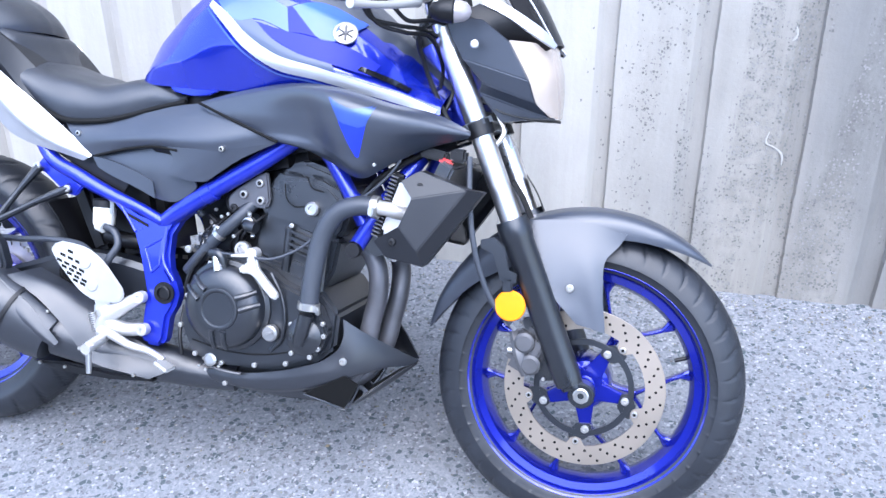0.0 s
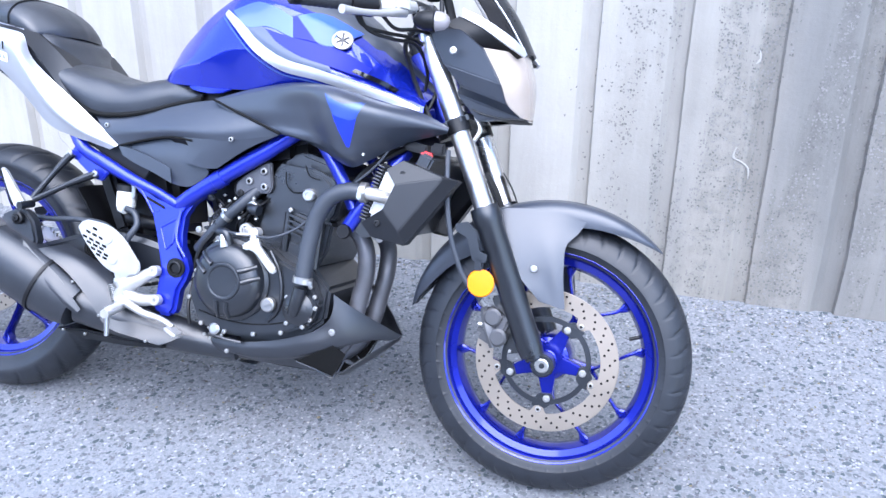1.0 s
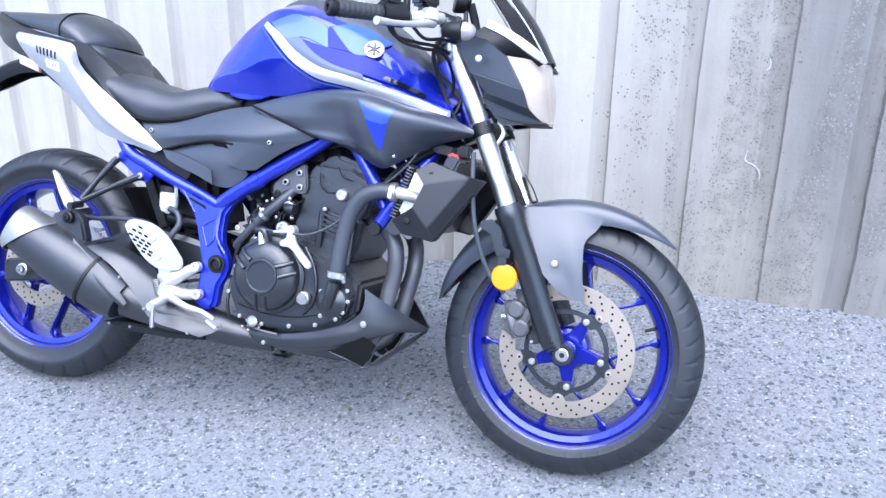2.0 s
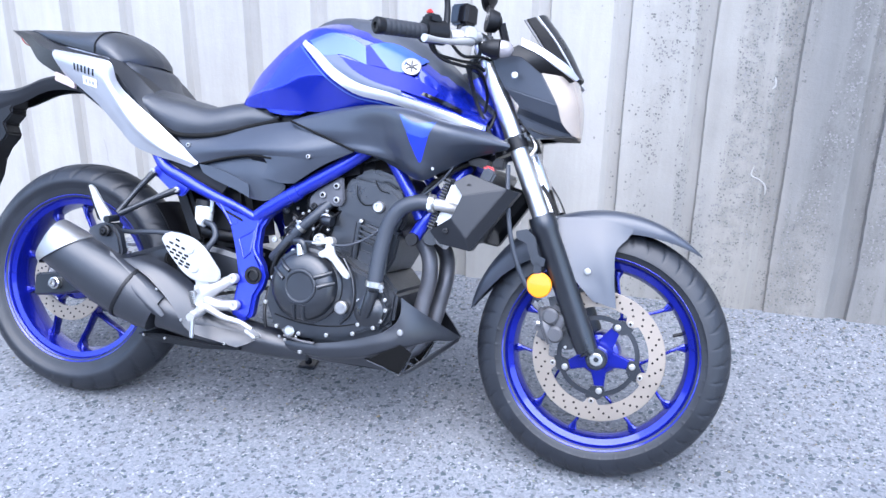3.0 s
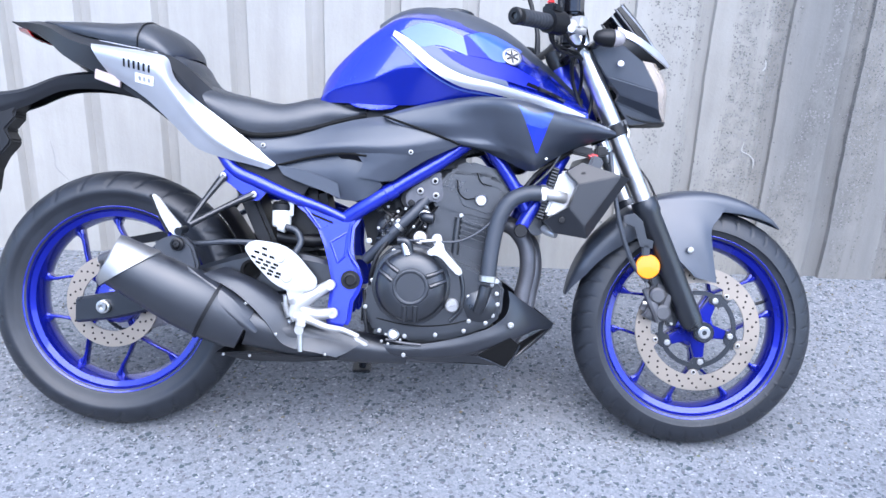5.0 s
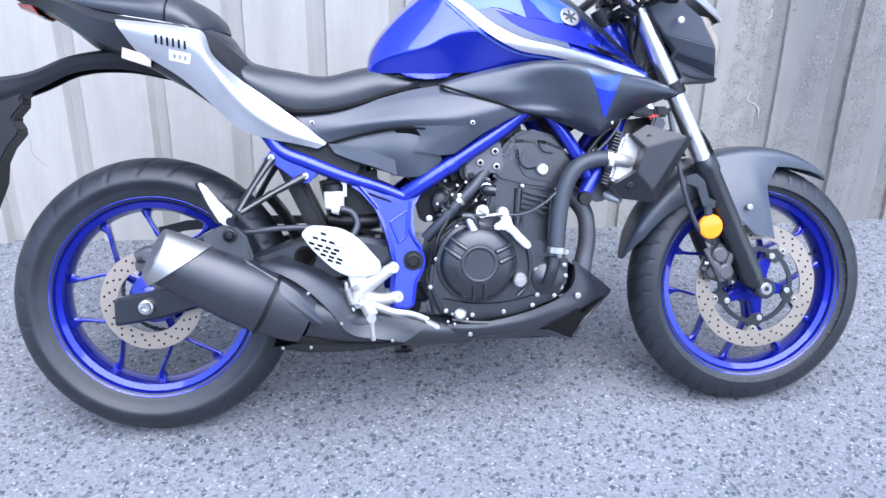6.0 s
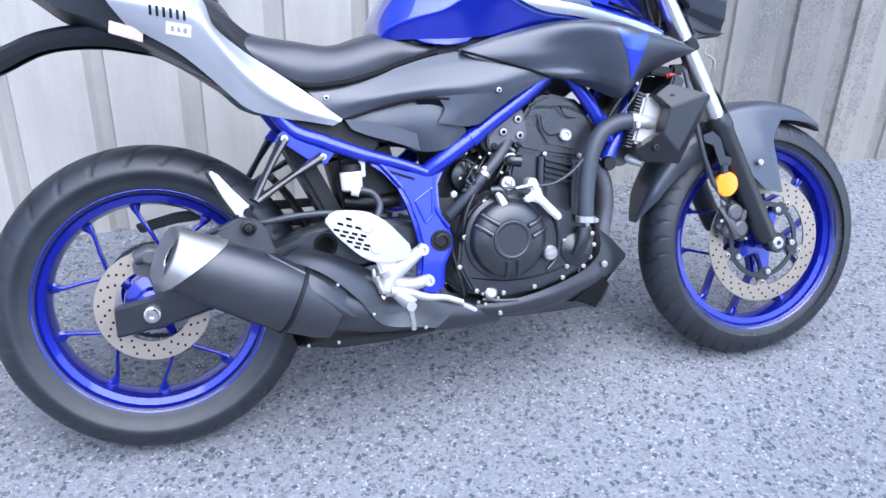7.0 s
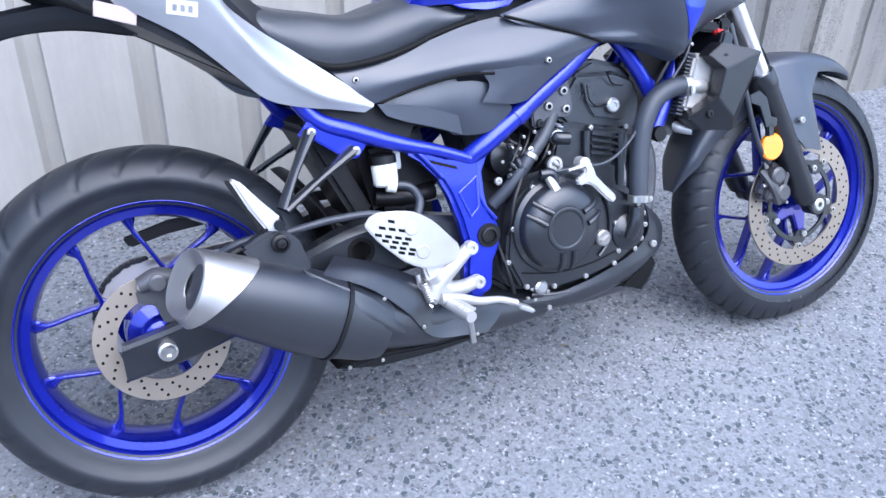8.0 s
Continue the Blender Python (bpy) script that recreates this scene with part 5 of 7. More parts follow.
    part("head_plug", lathe_bm([(0, 0.0130), (0.004, 0.0140), (0.009, 0.0140), (0.012, 0.011), (0.012, 0.006), (0.009, 0.005), (0.009, 0)], (0.862, -0.121, 0.578), (0, -1, 0), 24), STEEL, e, "bright round head plug")
    screw(e, 0.818, -0.114, 0.541, SCREW)
    screw(e, 0.897, -0.113, 0.532, SCREW)
    for x, z in ((0.667, 0.456), (0.620, 0.387), (0.606, 0.326), (0.640, 0.272), (0.698, 0.261), (0.768, 0.266), (0.833, 0.278), (0.841, 0.357), (0.844, 0.301), (0.894, 0.386), (0.905, 0.366), (0.908, 0.342), (0.898, 0.316), (0.882, 0.298)):
        screw(e, x, -0.148, z, SCREW)
    # engine mount bracket beside the frame tube
    m = part("mount_bracket", plate_bm([(0.690, 0.560), (0.700, 0.556), (0.722, 0.572), (0.768, 0.570), (0.776, 0.585), (0.768, 0.640), (0.752, 0.634), (0.705, 0.603), (0.688, 0.585)], -0.128, 0.012, 0.003), HEADER, e, "dark grey engine mount bracket")
    for x, z in ((0.755, 0.618), (0.722, 0.594), (0.758, 0.585)):
        screw(m, x, -0.129, z, BRACKET_SCREW)
    screw(m, 0.702, -0.129, 0.566, DARK_SCREW)
    # casting seams on the head
    part("head_seam", tube_bm([(0.806, -0.1295, 0.622), (0.812, -0.1295, 0.592), (0.826, -0.1295, 0.580), (0.848, -0.1295, 0.582)], 0.0014, 6), HOLE, e)
    part("head_seam", tube_bm([(0.850, -0.1295, 0.640), (0.862, -0.1295, 0.618), (0.885, -0.1295, 0.612)], 0.0014, 6), HOLE, e)
    part("case_seam", tube_bm([(0.632, -0.1485, 0.300), (0.70, -0.1485, 0.287), (0.79, -0.1485, 0.290), (0.85, -0.1485, 0.305)], 0.0016, 6), HOLE, e)
    # clutch arm and cable
    part("clutch_arm", joined(
        lathe_bm([(0, 0.012), (0.022, 0.012), (0.025, 0.009), (0.026, 0.004), (0.026, 0)], (0.764, -0.154, 0.487), (0, -1, 0), 18),
        tube_bm([(0.764, -0.175, 0.485), (0.726, -0.178, 0.481)], [0.007, 0.004], 10, 6, 0.7),
        plate_bm([(0.755, 0.489), (0.775, 0.490), (0.779, 0.478), (0.784, 0.462), (0.801, 0.443), (0.825, 0.418), (0.823, 0.408), (0.813, 0.407), (0.795, 0.424), (0.778, 0.443), (0.764, 0.452), (0.748, 0.449), (0.742, 0.455), (0.744, 0.463), (0.757, 0.468), (0.761, 0.476)], -0.182, 0.012, 0.003)), ALLOY, e, "bare alloy three-armed clutch lever")
    part("case_cap", joined(lathe_bm([(0, 0.0165), (0.010, 0.0165), (0.013, 0.014), (0.013, 0.009), (0.010, 0.008), (0.010, 0)], (0.725, -0.126, 0.486), (0, -1, 0.15), 20), block_bm((0.725, -0.138, 0.487), (0.020, 0.006, 0.005), pose(0, 0, 0, 0, 35, 0), 0.0015)), BRUSHED, e, "dull grey slotted case cap")
    part("cable_end", joined(tube_bm([(0.676, -0.165, 0.480), (0.697, -0.168, 0.478), (0.702, -0.166, 0.455)], [0.009, 0.010, 0.011], 12), tube_bm([(0.702, -0.166, 0.460), (0.704, -0.164, 0.430)], 0.013, 12)), SATIN_BLACK, e)
    part("cable_joint", tube_bm([(0.690, -0.168, 0.474), (0.700, -0.176, 0.448)], [0.008, 0.010], 10), STEEL, e)
    part("clutch_cable", tube_bm([(0.690, -0.170, 0.482), (0.75, -0.178, 0.483), (0.81, -0.178, 0.484), (0.855, -0.172, 0.505), (0.90, -0.165, 0.545), (0.96, -0.160, 0.60), (1.02, -0.150, 0.66), (1.06, -0.12, 0.75)], 0.0028, 8), RUBBER, e, "grey clutch cable")
    # starter side, throttle bodies and hoses behind the frame tube
    part("throttle_body", joined(lathe_bm([(0, 0.026), (0.05, 0.026), (0.055, 0.022), (0.055, 0)], (0.70, -0.06, 0.575), (0, -1, 0), 20), block_bm((0.70, -0.02, 0.59), (0.09, 0.16, 0.07), pose(0, 0, 0, 0, -20, 0), 0.012)), BLACK, e)
    # black plate added behind the hoses so that the gaps stay dark
    part("dark_backing", plate_bm([(0.36, 0.66), (0.36, 0.632), (0.47, 0.590), (0.575, 0.560), (0.60, 0.46), (0.70, 0.46), (0.80, 0.52), (0.80, 0.70), (0.60, 0.70)], -0.045, 0.09, 0.004), BLACK, e, "black plate added to darken the gaps behind the engine")
    part("air_box", block_bm((0.70, 0, 0.66), (0.25, 0.20, 0.12), pose(0, 0, 0, 0, -12, 0), 0.03), BLACK, e)
    part("coolant_hose", tube_bm([(0.600, -0.115, 0.43), (0.635, -0.13, 0.465), (0.67, -0.135, 0.505), (0.71, -0.13, 0.545), (0.74, -0.115, 0.58)], 0.0125, 12), RUBBER, e, "rubber coolant hose")
    part("hose_clip", lathe_bm([(-0.005, 0.0128), (-0.004, 0.0145), (0.004, 0.0145), (0.005, 0.0128)], (0.675, -0.1345, 0.511), (0.66, 0.06, 0.75), 18), STEEL, e)
    part("stub_pipe", tube_bm([(0.735, -0.10, 0.545), (0.735, -0.135, 0.535), (0.755, -0.14, 0.532)], 0.012, 12), SATIN_BLACK, e)
    part("stub_clip", lathe_bm([(-0.006, 0.0125), (-0.005, 0.0145), (0.005, 0.0145), (0.006, 0.0125)], (0.735, -0.128, 0.537), (0, -1, -0.2), 18), STEEL, e)
    part("wiring_loom", tube_bm([(0.615, -0.12, 0.35), (0.617, -0.150, 0.40), (0.628, -0.150, 0.44), (0.65, -0.14, 0.475), (0.67, -0.12, 0.52), (0.64, -0.11, 0.545)], 0.005, 8), BLACK, e)
    part("vent_hose", tube_bm([(0.60, -0.125, 0.36), (0.606, -0.15, 0.30), (0.612, -0.15, 0.265)], 0.004, 8), BLACK, e)
    part("starter_motor", lathe_bm([(0, 0.030), (0.005, 0.034), (0.13, 0.034), (0.135, 0.02)], (0.655, 0.05, 0.505), (0, -1, 0), 20), SATIN_BLACK, e)
    for x, y, z in ((0.672, -0.12, 0.545), (0.660, -0.125, 0.525), (0.69, -0.128, 0.552), (0.648, -0.10, 0.555), (0.628, -0.115, 0.505), (0.71, -0.14, 0.512), (0.64, -0.120, 0.490)):
        screw(e, x, y, z, SMALL_SCREW)
    screw(e, 0.608, -0.130, 0.475, BIG_SCREW)
    rng = random.Random(11)
    for k in range(16):
        x, z = rng.uniform(0.625, 0.735), rng.uniform(0.475, 0.560)
        y, d = -0.105 - rng.uniform(0, 0.03), Vector((rng.uniform(-1, 1), -0.7, rng.uniform(-1, 1)))
        r = rng.uniform(0.0035, 0.0075)
        part("fitting", lathe_bm([(0, r * 0.8), (0.004, r), (0.010, r), (0.011, r * 0.6), (0.016, r * 0.5), (0.016, 0)], (x, y, z), d, 10), STEEL if k % 3 == 0 else SATIN_BLACK, e)
    for k in range(5):
        x, z = 0.625 + 0.022 * k, 0.478 + 0.012 * (k % 3)
        part("wire", tube_bm([(x, -0.112, z), (x + 0.012, -0.132, z + 0.025), (x + 0.03, -0.125, z + 0.048), (x + 0.05, -0.105, z + 0.07)], 0.0028, 6), BLACK, e)
    # drain fittings low on the case
    g = part("oil_switch", joined(lathe_bm([(0, 0.014), (0.02, 0.014), (0.024, 0.009), (0.024, 0)], (0.672, -0.128, 0.262), (0, -1, 0.1), 14)), STEEL, e, "bright steel oil switch")
    part("drain_pipe", tube_bm([(0.655, -0.138, 0.250), (0.70, -0.142, 0.243), (0.735, -0.138, 0.240)], 0.0035, 8), CALIPER, e, "dull steel drain pipe")
    for x, z in ((0.645, 0.246), (0.660, 0.240), (0.688, 0.250), (0.655, 0.262)):
        screw(g, x, -0.140, z, SMALL_SCREW)
    return e


engine()


# ---- cooling ----
def radiator():
    tilt = pose(0, 0, 0, 0, 22, 0)
    r = part("radiator", block_bm((1.088, 0.0, 0.598), (0.030, 0.30, 0.190), tilt, 0.005), SATIN_BLACK, bike, "black radiator behind the front wheel")
    lean = pose(0, 0, 0, 0, 17.5, 0)
    for k in range(17):
        c = Vector((1.028, -0.140, 0.655)).lerp(Vector((0.996, -0.140, 0.545)), k / 16)
        part("core_fin", block_bm(c, (0.014, 0.022, 0.0030), lean, 0), CALIPER, r)
    part("core_back", block_bm((1.012, -0.124, 0.600), (0.018, 0.012, 0.125), lean, 0), BLACK, r)
    part("end_tank", plate_bm([(1.038, 0.650), (1.062, 0.655), (1.090, 0.622), (1.075, 0.566), (1.030, 0.545), (1.006, 0.552)], -0.152, 0.04, 0.006), ALLOY, r, "bare alloy radiator end tank")
    part("hose_neck", tube_bm([(1.05, -0.150, 0.590), (1.025, -0.162, 0.596), (1.000, -0.163, 0.598)], 0.0135, 16), ALLOY, r)
    corner = dict(a=(1.048, -0.178, 0.650), b=(1.082, -0.178, 0.671), c=(1.170, -0.184, 0.645), c2=(1.194, -0.156, 0.640), h=(1.074, -0.194, 0.622), g=(1.054, -0.196, 0.571), d=(1.090, -0.194, 0.530), d2=(1.100, -0.180, 0.501), e=(1.027, -0.176, 0.511), f=(1.001, -0.172, 0.537))
    c = part("radiator_cover", facet_bm(corner, ("abch", "hcdg", "gdf", ("f", "d", "d2", "e"), ("c", "c2", "d2", "d")), 0.035), COVER_BLACK, r, "faceted matte black radiator cover", 12, both=True)
    c = bpy.data.objects["radiator_cover"]
    screw(c, 1.085, -0.1775, 0.642, DARK_SCREW)
    screw(c, 1.041, -0.184, 0.541, DARK_SCREW)
    h = part("radiator_hose", tube_bm([(1.004, -0.163, 0.598), (0.968, -0.165, 0.598), (0.930, -0.166, 0.582), (0.905, -0.166, 0.545), (0.893, -0.166, 0.500), (0.886, -0.167, 0.450), (0.882, -0.169, 0.395)], 0.0180, 20, 40), RUBBER, r, "thick grey rubber radiator hose")
    part("hose_clamp", joined(lathe_bm([(-0.007, 0.0198), (-0.006, 0.0212), (0.006, 0.0212), (0.007, 0.0198)], (1.000, -0.163, 0.598), (1, 0, 0), 24), block_bm((0.999, -0.187, 0.592), (0.010, 0.010, 0.016), None, 0.002)), STEEL, h, "bright spring hose clamp")
    part("hose_clamp", joined(lathe_bm([(-0.007, 0.0198), (-0.006, 0.0212), (0.006, 0.0212), (0.007, 0.0198)], (0.8825, -0.1685, 0.402), (-0.07, 0, -1), 24), block_bm((0.900, -0.176, 0.398), (0.016, 0.010, 0.010), None, 0.002)), STEEL, h)
    part("horn", lathe_bm([(0, 0.010), (0.012, 0.020), (0.02, 0.021), (0.026, 0.020), (0.026, 0)], (0.990, -0.095, 0.522), (0.1, -1, 0), 24), SATIN_BLACK, r)
    part("hose_stub", tube_bm([(1.000, -0.10, 0.525), (1.02, -0.125, 0.512), (1.035, -0.14, 0.505)], [0.010, 0.011, 0.008], 12), ALLOY, r, "bare alloy outlet stub")
    cap = part("connector", joined(block_bm((1.115, -0.125, 0.687), (0.026, 0.018, 0.013), pose(0, 0, 0, 0, 15, 0), 0.004)), RED, r, "red wiring connector")
    part("connector_body", joined(block_bm((1.09, -0.11, 0.700), (0.05, 0.04, 0.02), pose(0, 0, 0, 0, 10, 0), 0.004), block_bm((1.135, -0.11, 0.70), (0.03, 0.03, 0.024), None, 0.005)), BLACK, r)
    part("wire_bundle", tube_bm([(1.07, -0.11, 0.70), (1.03, -0.12, 0.675), (0.985, -0.13, 0.64), (0.955, -0.13, 0.60)], 0.006, 8), BLACK, r)
    return r


radiator()


# ---- exhaust and belly pan ----
def exhaust():
    x = part("exhaust", tube_bm([(0.900, -0.052, 0.530), (0.945, -0.058, 0.515), (0.975, -0.060, 0.475), (0.982, -0.060, 0.420), (0.972, -0.060, 0.360), (0.962, -0.062, 0.300), (0.935, -0.066, 0.245), (0.88, -0.070, 0.215), (0.78, -0.070, 0.205), (0.66, -0.080, 0.215)], 0.0195, 18, 60), HEADER, bike, "dark steel twin-pipe exhaust system")
    part("header_pipe", tube_bm([(0.900, 0.045, 0.530), (0.955, 0.045, 0.515), (0.995, 0.030, 0.475), (1.005, 0.012, 0.420), (0.996, 0.005, 0.360), (0.984, 0.0, 0.300), (0.955, -0.01, 0.245), (0.90, -0.03, 0.215), (0.78, -0.05, 0.205)], 0.0195, 18, 60), HEADER, x)
    part("mid_pipe", tube_bm([(0.70, -0.080, 0.213), (0.60, -0.098, 0.222), (0.52, -0.115, 0.235), (0.43, -0.135, 0.255), (0.34, -0.155, 0.280)], [0.030, 0.036, 0.042, 0.048, 0.052], 20, 30), DARK_MATTE, x, "black coated middle pipe")
    # silencer: an upright oval section growing to the rear
    axis0, axis1 = np.array((0.345, -0.172, 0.268)), np.array((0.036, -0.205, 0.424))
    d = (axis1 - axis0) / np.linalg.norm(axis1 - axis0)
    side = np.cross(d, (0, 0, 1))
    side /= np.linalg.norm(side)
    upw = np.cross(side, d)

    def ring(t, a, b, n=40, skew=0.0, power=2.4, slant=0.0):
        w = np.linspace(0, 2 * np.pi, n, endpoint=False)
        cs, sn = np.cos(w), np.sin(w)
        cs, sn = np.sign(cs) * np.abs(cs) ** (2 / power), np.sign(sn) * np.abs(sn) ** (2 / power)
        c = axis0 + t * (axis1 - axis0)
        return c + a * cs[:, None] * side + b * sn[:, None] * upw + (skew * (cs * 0.9 - 0.1 * sn) + slant * (1 - sn) / 2)[:, None] * d

    m = part("silencer", grid_bm([ring(0.02, 0.050, 0.052), ring(0.10, 0.056, 0.060), ring(0.27, 0.060, 0.067), ring(0.30, 0.062, 0.069), ring(0.45, 0.063, 0.069), ring(0.62, 0.061, 0.065), ring(0.78, 0.058, 0.059), ring(0.86, 0.0555, 0.057), ring(0.93, 0.0530, 0.0545), ring(0.965, 0.0505, 0.052)], 0, True, True), DARK_MATTE, x, "matte black oval silencer", 30)
    part("joint_band", grid_bm([ring(0.272, 0.060, 0.066), ring(0.268, 0.0635, 0.0705), ring(0.290, 0.0645, 0.0715), ring(0.294, 0.060, 0.066)], 0, True), BLACK, m)
    cap = [ring(0.715, 0.0600, 0.0618, slant=0.080), ring(0.720, 0.0622, 0.0640, slant=0.079), ring(0.80, 0.0595, 0.0610, slant=0.057), ring(0.89, 0.0570, 0.0590, slant=0.027), ring(0.965, 0.0545, 0.0568, slant=0.006, skew=0.006), ring(0.988, 0.0528, 0.0552, skew=0.010), ring(0.995, 0.0500, 0.0525, skew=0.011), ring(0.985, 0.042, 0.045, skew=0.010), ring(0.968, 0.022, 0.031, skew=0.008), ring(0.960, 0.0145, 0.0235, skew=0.007), ring(0.925, 0.0135, 0.0225, skew=0.006), ring(0.915, 0.013, 0.022, skew=0.005)]
    part("end_cap", grid_bm(cap, 0, True), BRUSHED, m, "brushed steel end cap", 30)
    part("outlet", grid_bm([ring(0.920, 0.0134, 0.0224, skew=0.008), ring(0.948, 0.0134, 0.0224, skew=0.010), ring(0.948, 0.0115, 0.020, skew=0.010), ring(0.86, 0.014, 0.020), ring(0.85, 0.0001, 0.0001)], 0, True), HOLE, m, "dark outlet pipe")
    # hanger plate on top of the silencer, faired into it
    part("hanger_plate", plate_bm([(0.130, 0.455), (0.160, 0.470), (0.185, 0.478), (0.205, 0.470), (0.222, 0.452), (0.235, 0.41), (0.225, 0.375), (0.17, 0.40)], -0.196, 0.03, 0.006), DARK_MATTE, m)
    part("hanger_rubber", lathe_bm([(0, 0.014), (0.010, 0.0145), (0.012, 0.010), (0.009, 0.009), (0.009, 0)], (0.190, -0.198, 0.456), (0, -1, 0), 20), BLACK, m)
    screw(m, 0.190, -0.209, 0.456, DARK_SCREW)
    s = part("heat_shield", skin([
        [(0.285, -0.150, 0.405), (0.360, -0.150, 0.376), (0.430, -0.148, 0.334), (0.492, -0.145, 0.288), (0.545, -0.140, 0.262), (0.600, -0.132, 0.240)],
        [(0.262, -0.186, 0.398), (0.335, -0.184, 0.375), (0.405, -0.180, 0.320), (0.455, -0.174, 0.262), (0.520, -0.165, 0.232), (0.570, -0.150, 0.220)],
        [(0.246, -0.206, 0.392), (0.316, -0.204, 0.357), (0.386, -0.198, 0.293), (0.426, -0.190, 0.240), (0.505, -0.176, 0.219), (0.545, -0.162, 0.208)]], 34, 14, 0.004), DARK_MATTE, x, "matte black exhaust heat shield", 40)
    part("shield_cover", skin([
        [(0.216, -0.214, 0.410), (0.252, -0.220, 0.385), (0.322, -0.220, 0.338), (0.356, -0.215, 0.297), (0.374, -0.210, 0.272)],
        [(0.228, -0.226, 0.390), (0.262, -0.232, 0.352), (0.308, -0.232, 0.318), (0.342, -0.226, 0.288), (0.370, -0.216, 0.266)],
        [(0.242, -0.226, 0.368), (0.268, -0.230, 0.332), (0.300, -0.230, 0.302), (0.334, -0.224, 0.280), (0.366, -0.214, 0.262)]], 26, 10, 0.003), DARK_MATTE, s, "", 40)
    screw(s, 0.345, -0.204, 0.330, SMALL_SCREW)
    screw(s, 0.412, -0.196, 0.262, SMALL_SCREW)
    screw(s, 0.520, -0.174, 0.216, SMALL_SCREW)
    part("under_tray", plate_bm([(0.26, 0.205), (0.34, 0.212), (0.45, 0.206), (0.55, 0.208), (0.55, 0.199), (0.45, 0.190), (0.34, 0.190)], -0.150, 0.16, 0.004), BLACK, x, "black tray under the silencer")
    screw(x, 0.285, -0.152, 0.204, SMALL_SCREW)
    screw(x, 0.345, -0.152, 0.203, SMALL_SCREW)
    return x


exhaust()


def belly():
    b = part("belly_pan", skin([
        [(0.640, -0.118, 0.236), (0.70, -0.126, 0.236), (0.77, -0.130, 0.246), (0.85, -0.132, 0.268), (0.905, -0.130, 0.292), (0.933, -0.126, 0.320), (0.938, -0.122, 0.345), (0.934, -0.118, 0.372)],
        [(0.645, -0.120, 0.226), (0.70, -0.128, 0.224), (0.77, -0.132, 0.230), (0.86, -0.133, 0.246), (0.925, -0.128, 0.268), (0.965, -0.112, 0.292), (0.972, -0.104, 0.320), (0.968, -0.098, 0.348)],
        [(0.655, -0.118, 0.214), (0.70, -0.124, 0.212), (0.77, -0.126, 0.214), (0.86, -0.128, 0.228), (0.94, -0.118, 0.256), (1.00, -0.080, 0.282), (1.012, -0.064, 0.300), (1.01, -0.060, 0.318)],
        [(0.68, -0.108, 0.206), (0.72, -0.112, 0.204), (0.78, -0.114, 0.203), (0.84, -0.114, 0.212), (0.93, -0.106, 0.246), (1.01, -0.058, 0.272), (1.052, -0.014, 0.276), (1.058, -0.008, 0.282)]], 44, 20, 0.003), DARK_MATTE, bike, "matte dark grey belly pan", 40, both=True)
    b = bpy.data.objects["belly_pan"]
    part("lower_blade", skin([
        [(0.68, -0.108, 0.207), (0.78, -0.114, 0.204), (0.86, -0.110, 0.214), (0.90, -0.094, 0.202), (0.945, -0.060, 0.188)],
        [(0.685, -0.100, 0.203), (0.78, -0.104, 0.196), (0.86, -0.094, 0.194), (0.90, -0.078, 0.188), (0.942, -0.048, 0.180)]], 24, 5, 0.004), DARK_MATTE, b, "", 40, both=True)
    part("nose_keel", skin([
        [(0.945, -0.062, 0.188), (0.985, -0.045, 0.222), (1.02, -0.028, 0.25), (1.056, -0.006, 0.276)],
        [(0.940, -0.030, 0.176), (0.985, -0.022, 0.210), (1.022, -0.012, 0.24), (1.056, 0.0, 0.272)],
        [(0.94, 0.0, 0.176), (0.985, 0.0, 0.210), (1.022, 0.0, 0.24), (1.057, 0.0, 0.272)]], 16, 8, 0.003), DARK_MATTE, b, "", 40, both=True)
    part("pan_floor", skin([[(0.66, -0.10, 0.208), (0.80, -0.10, 0.197), (0.93, -0.04, 0.182)], [(0.66, 0.0, 0.198), (0.80, 0.0, 0.188), (0.94, 0.0, 0.178)]], 10, 4, 0.003), BLACK, b, "", 40, both=True)
    part("nose_duct", skin([
        [(0.869, -0.131, 0.218), (0.905, -0.1285, 0.240), (0.944, -0.122, 0.261)],
        [(0.936, -0.090, 0.186), (0.952, -0.096, 0.212), (0.966, -0.099, 0.241)]], 8, 6, 0.003), HOLE, b, "dark duct opening in the nose", both=True)
    part("duct_lip", tube_bm([(0.866, -0.131, 0.217), (0.902, -0.110, 0.201), (0.938, -0.089, 0.184), (0.955, -0.094, 0.210), (0.968, -0.099, 0.241)], [0.0015, 0.0025, 0.002, 0.002, 0.0015], 8, 24), DARK_MATTE, b, "", both=True)
    screw(b, 0.942, -0.127, 0.292, BIG_SCREW)
    screw(b, 0.696, -0.127, 0.201 + 0.012, SCREW)
    return b


belly()


